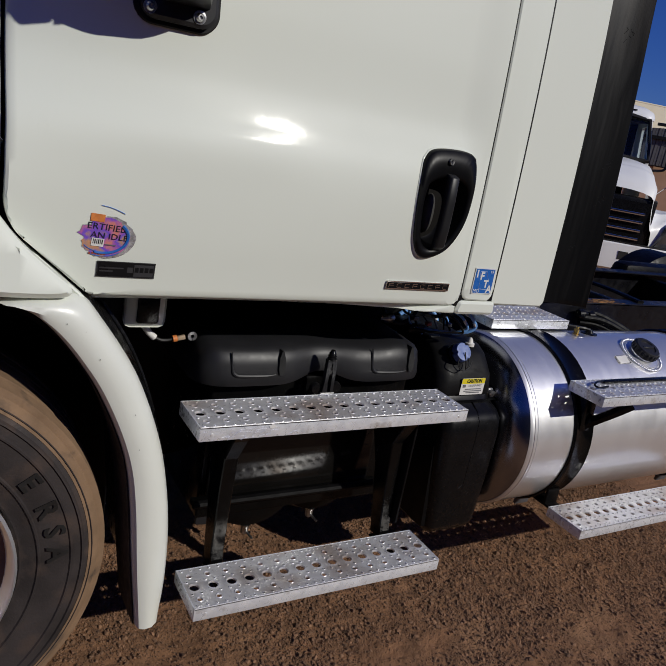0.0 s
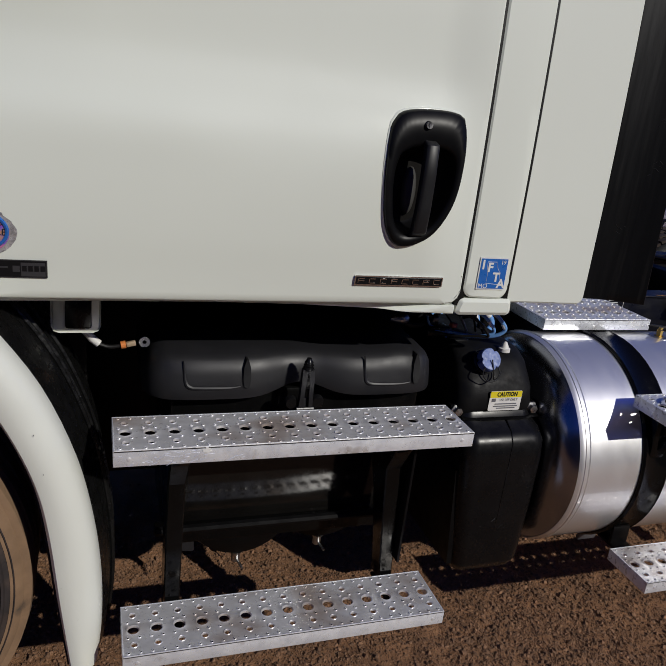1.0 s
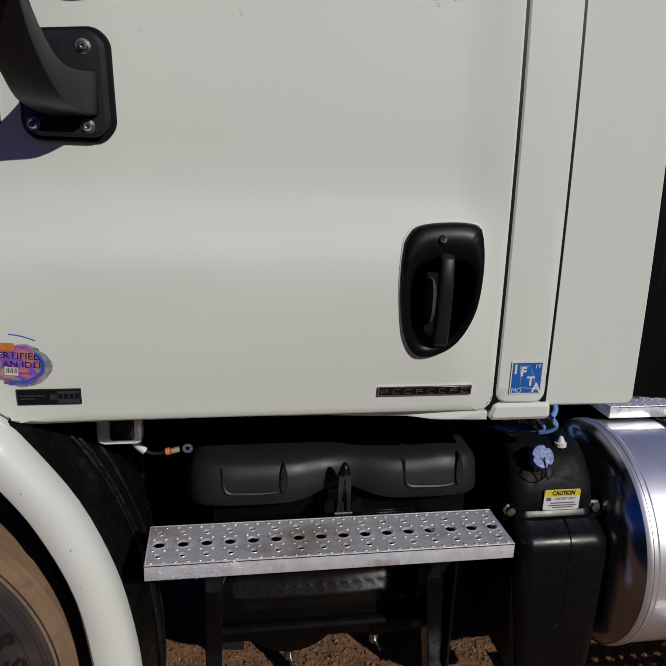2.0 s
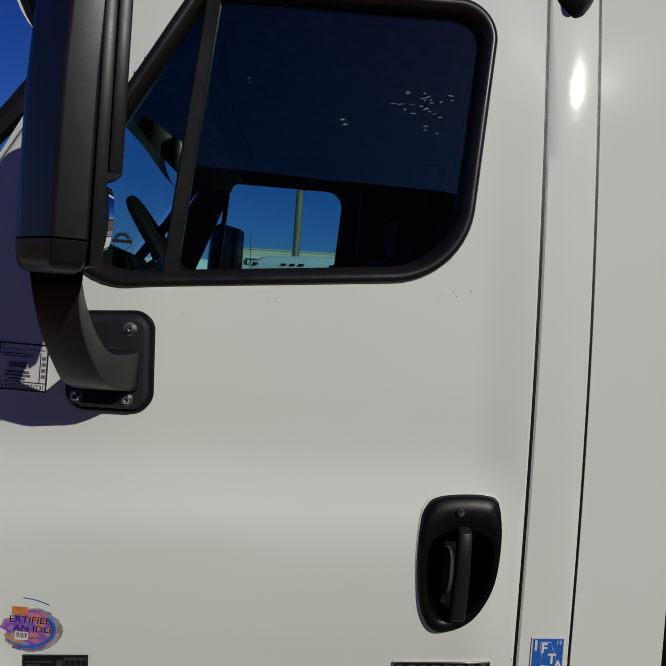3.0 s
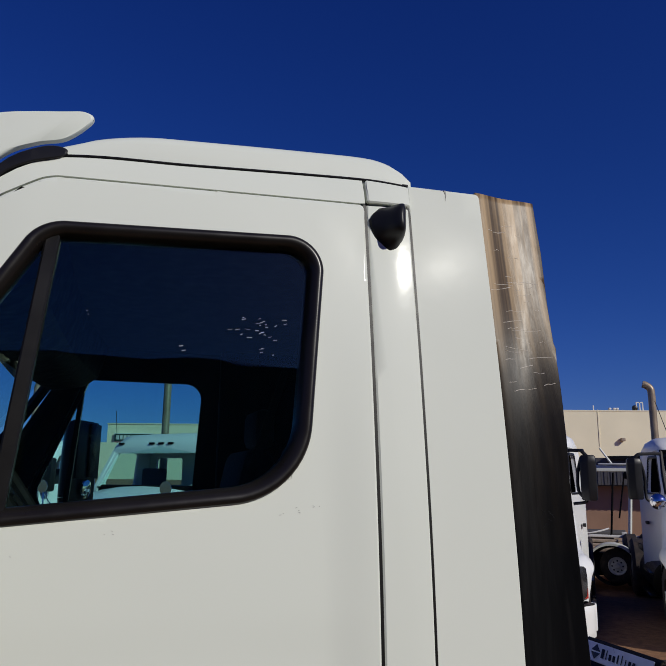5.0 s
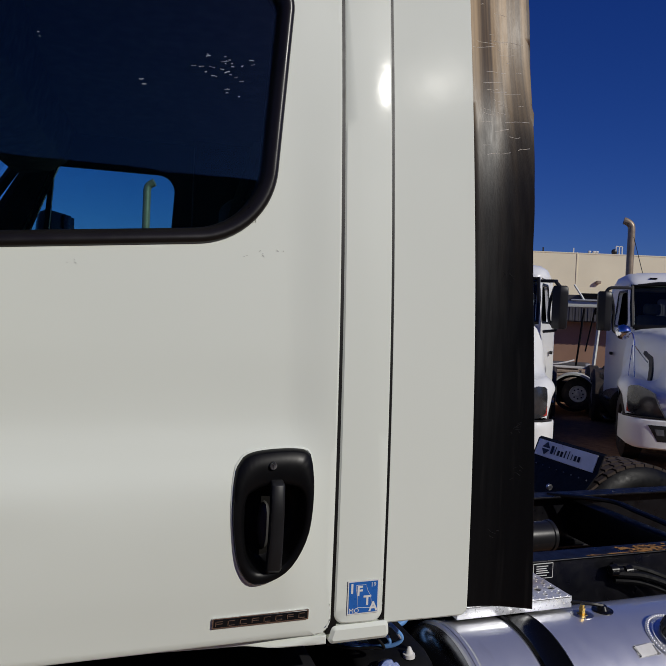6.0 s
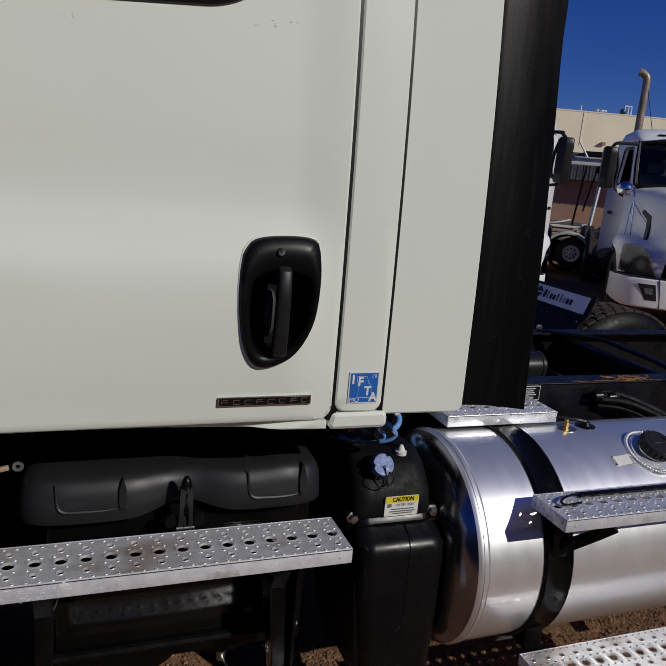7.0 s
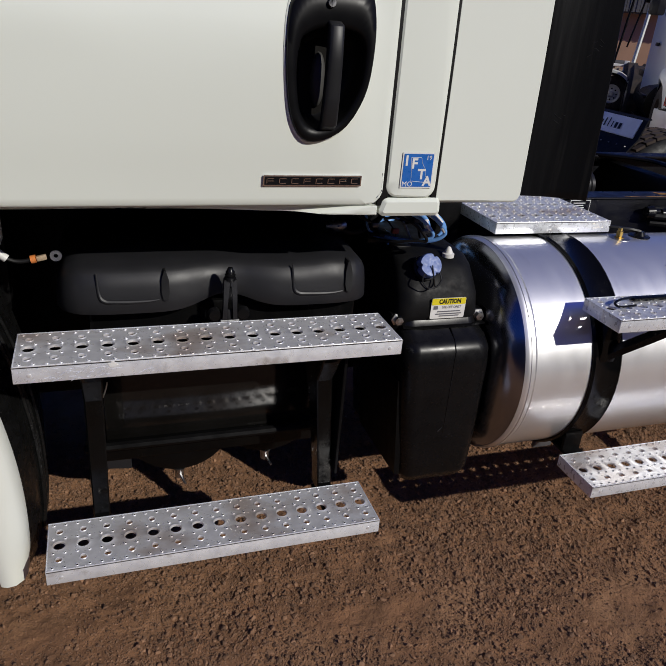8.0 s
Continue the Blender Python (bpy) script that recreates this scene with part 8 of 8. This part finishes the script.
plain.matrix_basis = row_pose(4.66, 1.4) @ Matrix.Translation((-1.95, 2.4, 0)) @ Matrix.Rotation(radians(3.5), 4, "Z") @ Matrix.Translation((1.95, -2.4, 0))
second = parked_truck("parked_truck", "white tractor truck with roof marker lights, parked nose out", stack_y=0.34, vent=False, stack_top=3.95)
second.matrix_basis = row_pose(-1.2, 2.2)
copy_thing(second, row_pose(-6.0, 1.0))

# ---- building and yard behind ----
def wall_frame(along, depth, z=0.0):
    p = Vector((0.3, 11.2, 0)) + ROW_DIR * along - ROW_NOSE * depth
    return Vector((p.x, p.y, z))


def row_box(a0, a1, d0, d1, z0, z1, bevel=0.0, bm=None):
    """A box in the row's own directions: along it, behind it, and up."""
    m = Matrix(((ROW_DIR.x, -ROW_NOSE.x, 0, 0.3), (ROW_DIR.y, -ROW_NOSE.y, 0, 11.2), (0, 0, 1, 0), (0, 0, 0, 1)))
    return box(a0, a1, d0, d1, z0, z1, bevel, bm, 2, m)


TURN_SIGN = Matrix.Translation(wall_frame(-29.0, 36)) @ Matrix.Rotation(radians(21), 4, "Z") @ Matrix.Translation(-wall_frame(-29.0, 36))


def sign_box(a0, a1, d0, d1, z0, z1, bevel=0.0, bm=None):
    own = row_box(a0, a1, d0, d1, z0, z1, bevel)
    own.transform(TURN_SIGN)
    return joined(bm, own)


hall = tagged(new("warehouse"), "cream stucco warehouse with a flat parapet", "building")
part("wall", sign_box(-32.0, -12.0, 36.0, 50.0, -0.1, 6.35), CREAM, hall, "cream stucco wall")
part("parapet", sign_box(-32.05, -11.9, 35.95, 50.1, 6.35, 6.45, 0.02), CREAM, hall)
for a in range(-24, -12, 9):
    part("wall_joint", sign_box(a, a + 0.06, 35.94, 35.995, 0, 6.34), CREAM, hall)
sign = part("sign", sign_box(-31.35, -28.2, 35.8, 35.98, 4.3, 5.62), LABEL, hall, "black and red sign board")
part("sign_board", sign_box(-31.3, -28.25, 35.74, 35.795, 5.0, 5.57), GREENINK, sign)
part("sign_board", sign_box(-31.3, -28.25, 35.74, 35.795, 4.35, 4.95), RED, sign)
bm = bmesh.new()
for k in range(9):
    sign_box(-31.15 + 0.31 * k, -30.93 + 0.31 * k, 35.70, 35.735, 5.12, 5.45, bm=bm)
part("sign_bars", bm, LABEL, sign)
word = text_mesh("FORKLIFTS", 0.52, 2.75)
word.transform(Matrix(((ROW_DIR.x, 0, ROW_NOSE.x, 0), (ROW_DIR.y, 0, ROW_NOSE.y, 0), (0, 1, 0, 0), (0, 0, 0, 1))))
word.transform(Matrix.Translation(wall_frame(-29.78, 35.72, 4.65)))
word.transform(TURN_SIGN)
part("sign_word", word, LABEL, sign, "white sign letters")
depot = tagged(new("warehouse"), "long cream stucco warehouse with lamps along the parapet", "building")
TURN_WALL = Matrix.Translation(wall_frame(6.5, 36)) @ Matrix.Rotation(radians(21), 4, "Z") @ Matrix.Translation(-wall_frame(6.5, 36))


def hall_box(a0, a1, d0, d1, z0, z1, bevel=0.0, bm=None):
    own = row_box(a0, a1, d0, d1, z0, z1, bevel)
    own.transform(TURN_WALL)
    return joined(bm, own)


part("wall", hall_box(-14.0, 60, 36.0, 60.0, -0.1, 6.40), CREAM, depot, "cream stucco wall")
part("parapet", hall_box(-14.1, 60.1, 35.985, 60.1, 6.40, 6.48, 0.01), CREAM, depot)
# small things on the parapet and the wall
part("joint_pipe", hall_box(5.56, 5.62, 35.97, 35.995, 0, 6.5), CREAM, depot)
for a in (6.38, 6.66, 6.84):
    lamp = hall_box(a - 0.09, a + 0.09, 36.05, 36.25, 6.52, 6.64, 0.04)
    hall_box(a - 0.03, a + 0.03, 36.1, 36.16, 6.45, 6.53, bm=lamp)
    part("flood_lamp", lamp, LABEL, depot, "white roof-edge flood lamp")
part("roof_post", hall_box(5.36, 5.42, 36.1, 36.16, 6.45, 6.78), LABEL, depot)
part("roof_post", hall_box(3.46, 3.54, 36.1, 36.16, 6.45, 6.74), INK, depot)
dish = hall_box(7.78, 8.13, 36.1, 36.4, 6.46, 6.82, 0.14)
part("roof_fan", dish, INK, depot, "dark round roof fan")
rack = bmesh.new()
for a in (8.05, 8.25, 8.43):
    hall_box(a - 0.03, a + 0.03, 36.2, 36.26, 6.45, 7.02, bm=rack)
hall_box(8.03, 8.46, 36.2, 36.26, 6.96, 7.02, bm=rack)
part("roof_rack", rack, LABEL, depot, "white pipe rack on the roof edge")
part("wall_fixture", hall_box(6.80, 7.06, 35.7, 35.98, 4.58, 4.78, 0.04), TIMBER, depot, "small brown wall lamp")
part("wall_ledge", hall_box(-20, 30, 19.5, 20.2, -0.1, 3.42), CREAM, depot, "low cream outbuilding wall")

# added wall, always behind the camera: blocks low sky and darkens reflections
sky_block = tagged(new("sky_block_wall"), "plain dark grey wall, added unseen behind the camera to block low sky", "building")
part("wall", box(-45, 40, -19.0, -13.0, -0.1, 7.2), SHEDROOF, sky_block, "dark grey sheet wall, never in view")

yard_wall = tagged(new("yard_wall"), "tan block yard wall behind the parked trucks", "wall")
part("blockwork", row_box(-30, 40, 9.3, 9.55, -0.05, 2.03), TAN, yard_wall)
shed = tagged(new("lean_to_shed"), "open grey corrugated lean-to above the yard wall", "shed")
fascia = bmesh.new()
for k in range(150):
    a = 1.0 + 0.075 * k
    row_box(a, a + 0.066, 8.98 - 0.010 * (k % 2), 9.05, 2.03, 2.42 + 0.10 * (a - 6.3), bm=fascia)
row_box(1.0, 12.2, 9.05, 9.10, 2.0, 2.7, bm=fascia)
part("corrugated_fascia", fascia, SHEDROOF, shed, "grey corrugated sheet fascia")
part("roof_sheet", row_box(7.0, 12, 8.9, 11.5, 2.66, 2.74), RUBBER, shed)
part("beam", row_box(2.0, 7.9, 7.0, 7.12, 2.33, 2.47, 0.012), WHITE_LOW, shed, "white steel beam")
part("beam_top", row_box(6.9, 7.9, 6.96, 7.16, 2.475, 2.51, 0.008), WHITE_LOW, shed)
part("beam_shoe", row_box(7.42, 7.62, 6.98, 7.14, 2.17, 2.33, 0.02), CHASSIS, shed)
part("brace", tube([wall_frame(6.95, 7.0, 2.85), wall_frame(7.2, 7.0, 2.47)], 0.025, 6), WHITE_LOW, shed)
part("post", tube([wall_frame(7.55, 6.5, 2.16), wall_frame(7.45, 6.5, 0.84)], 0.042, 6), WHITE_LOW, shed, "leaning white post")
part("stay", tube([wall_frame(7.2, 6.8, 2.3), wall_frame(7.07, 6.8, 0.84)], 0.024, 6), CHASSIS, shed)
part("stay", tube([wall_frame(7.42, 7.4, 2.3), wall_frame(7.25, 7.4, 1.3)], 0.02, 6), CHASSIS, shed)

trailer = tagged(new("flatbed_trailer"), "timber-decked utility trailer with a white fender", "trailer")
part("deck", row_box(3.0, 7.6, 5.9, 8.0, 0.70, 0.78, 0.01), TIMBER, trailer, "weathered timber deck")
part("side_rail", row_box(3.0, 8.1, 6.46, 6.52, 0.94, 0.99, 0.005), LABEL, trailer, "white side rail")
part("rail_post", row_box(7.30, 7.40, 6.46, 6.52, 0.78, 1.06, 0.005), LABEL, trailer)
for k in range(7):
    part("plank", row_box(3.2, 7.3 - 0.08 * (k % 3), 6.0 + 0.27 * k, 6.23 + 0.27 * k, 0.785 + 0.06 * (k % 2), 0.83 + 0.07 * (k % 3), 0.005), TIMBER, trailer)
part("ramp", row_box(5.6, 7.35, 7.2, 7.9, 0.92, 1.02, 0.02), SHEDROOF, trailer, "grey folded ramp")
part("rope", tube(smooth_line([wall_frame(6.3, 6.5, 1.10), wall_frame(6.6, 6.45, 1.02), wall_frame(6.85, 6.5, 1.06), wall_frame(7.05, 6.6, 1.12)]), 0.018, 6), LABEL, trailer, "white rope")
m = Matrix(((ROW_DIR.x, -ROW_NOSE.x, 0, 0), (ROW_DIR.y, -ROW_NOSE.y, 0, 0), (0, 0, 1, 0), (0, 0, 0, 1)))
spot = Matrix.Translation(wall_frame(7.21, 5.4, 0.47)) @ m
hub = lathe([(-0.05, 0.01), (-0.05, 0.035), (-0.03, 0.05), (-0.01, 0.06), (0.0, 0.13), (-0.02, 0.15), (-0.03, 0.165), (-0.02, 0.175), (0.2, 0.175)], "y", (0, 0, 0), 28)
hub.transform(spot)
wheel_t = part("wheel", hub, LABEL, trailer, "white spoked wheel")
holes = bmesh.new()
for k in range(8):
    a = 2 * math.pi * k / 8
    lathe([(-0.012, 0.005), (-0.012, 0.016), (0.0, 0.017)], "y", (0.10 * math.cos(a), 0.0, 0.10 * math.sin(a)), 8, holes)
holes.transform(spot)
part("wheel_holes", holes, INK, wheel_t)
rim = lathe([(-0.02, 0.175), (-0.035, 0.25), (0.0, 0.33), (0.2, 0.33), (0.22, 0.2)], "y", (0, 0, 0), 36, hollow=True)
rim.transform(spot)
part("tyre", rim, TYRE, wheel_t)
arch = loft([[(0.48 * math.cos(a), d, 0.44 * math.sin(a)) for d in (-0.20, 0.25)] + [(0.44 * math.cos(a), d, 0.40 * math.sin(a)) for d in (0.25, -0.20)] for a in np.linspace(0.1, 3.3, 20)])
arch.transform(Matrix.Translation(wall_frame(7.12, 5.4, 0.47)) @ m)
part("fender", arch, WHITE_LOW, trailer, "white rounded trailer fender")
well = loft([[(0.43 * math.cos(a), 0.20, 0.40 * math.sin(a)), (0.36 * math.cos(a), 0.22, 0.33 * math.sin(a))] for a in np.linspace(0.0, 6.28, 30)], closed=False)
well.transform(Matrix.Translation(wall_frame(7.12, 5.4, 0.47)) @ m)
part("wheel_well", well, INK, trailer)
part("chassis_beam", row_box(3.0, 8.2, 5.62, 5.9, 0.25, 0.70, 0.02), CHASSIS, trailer)
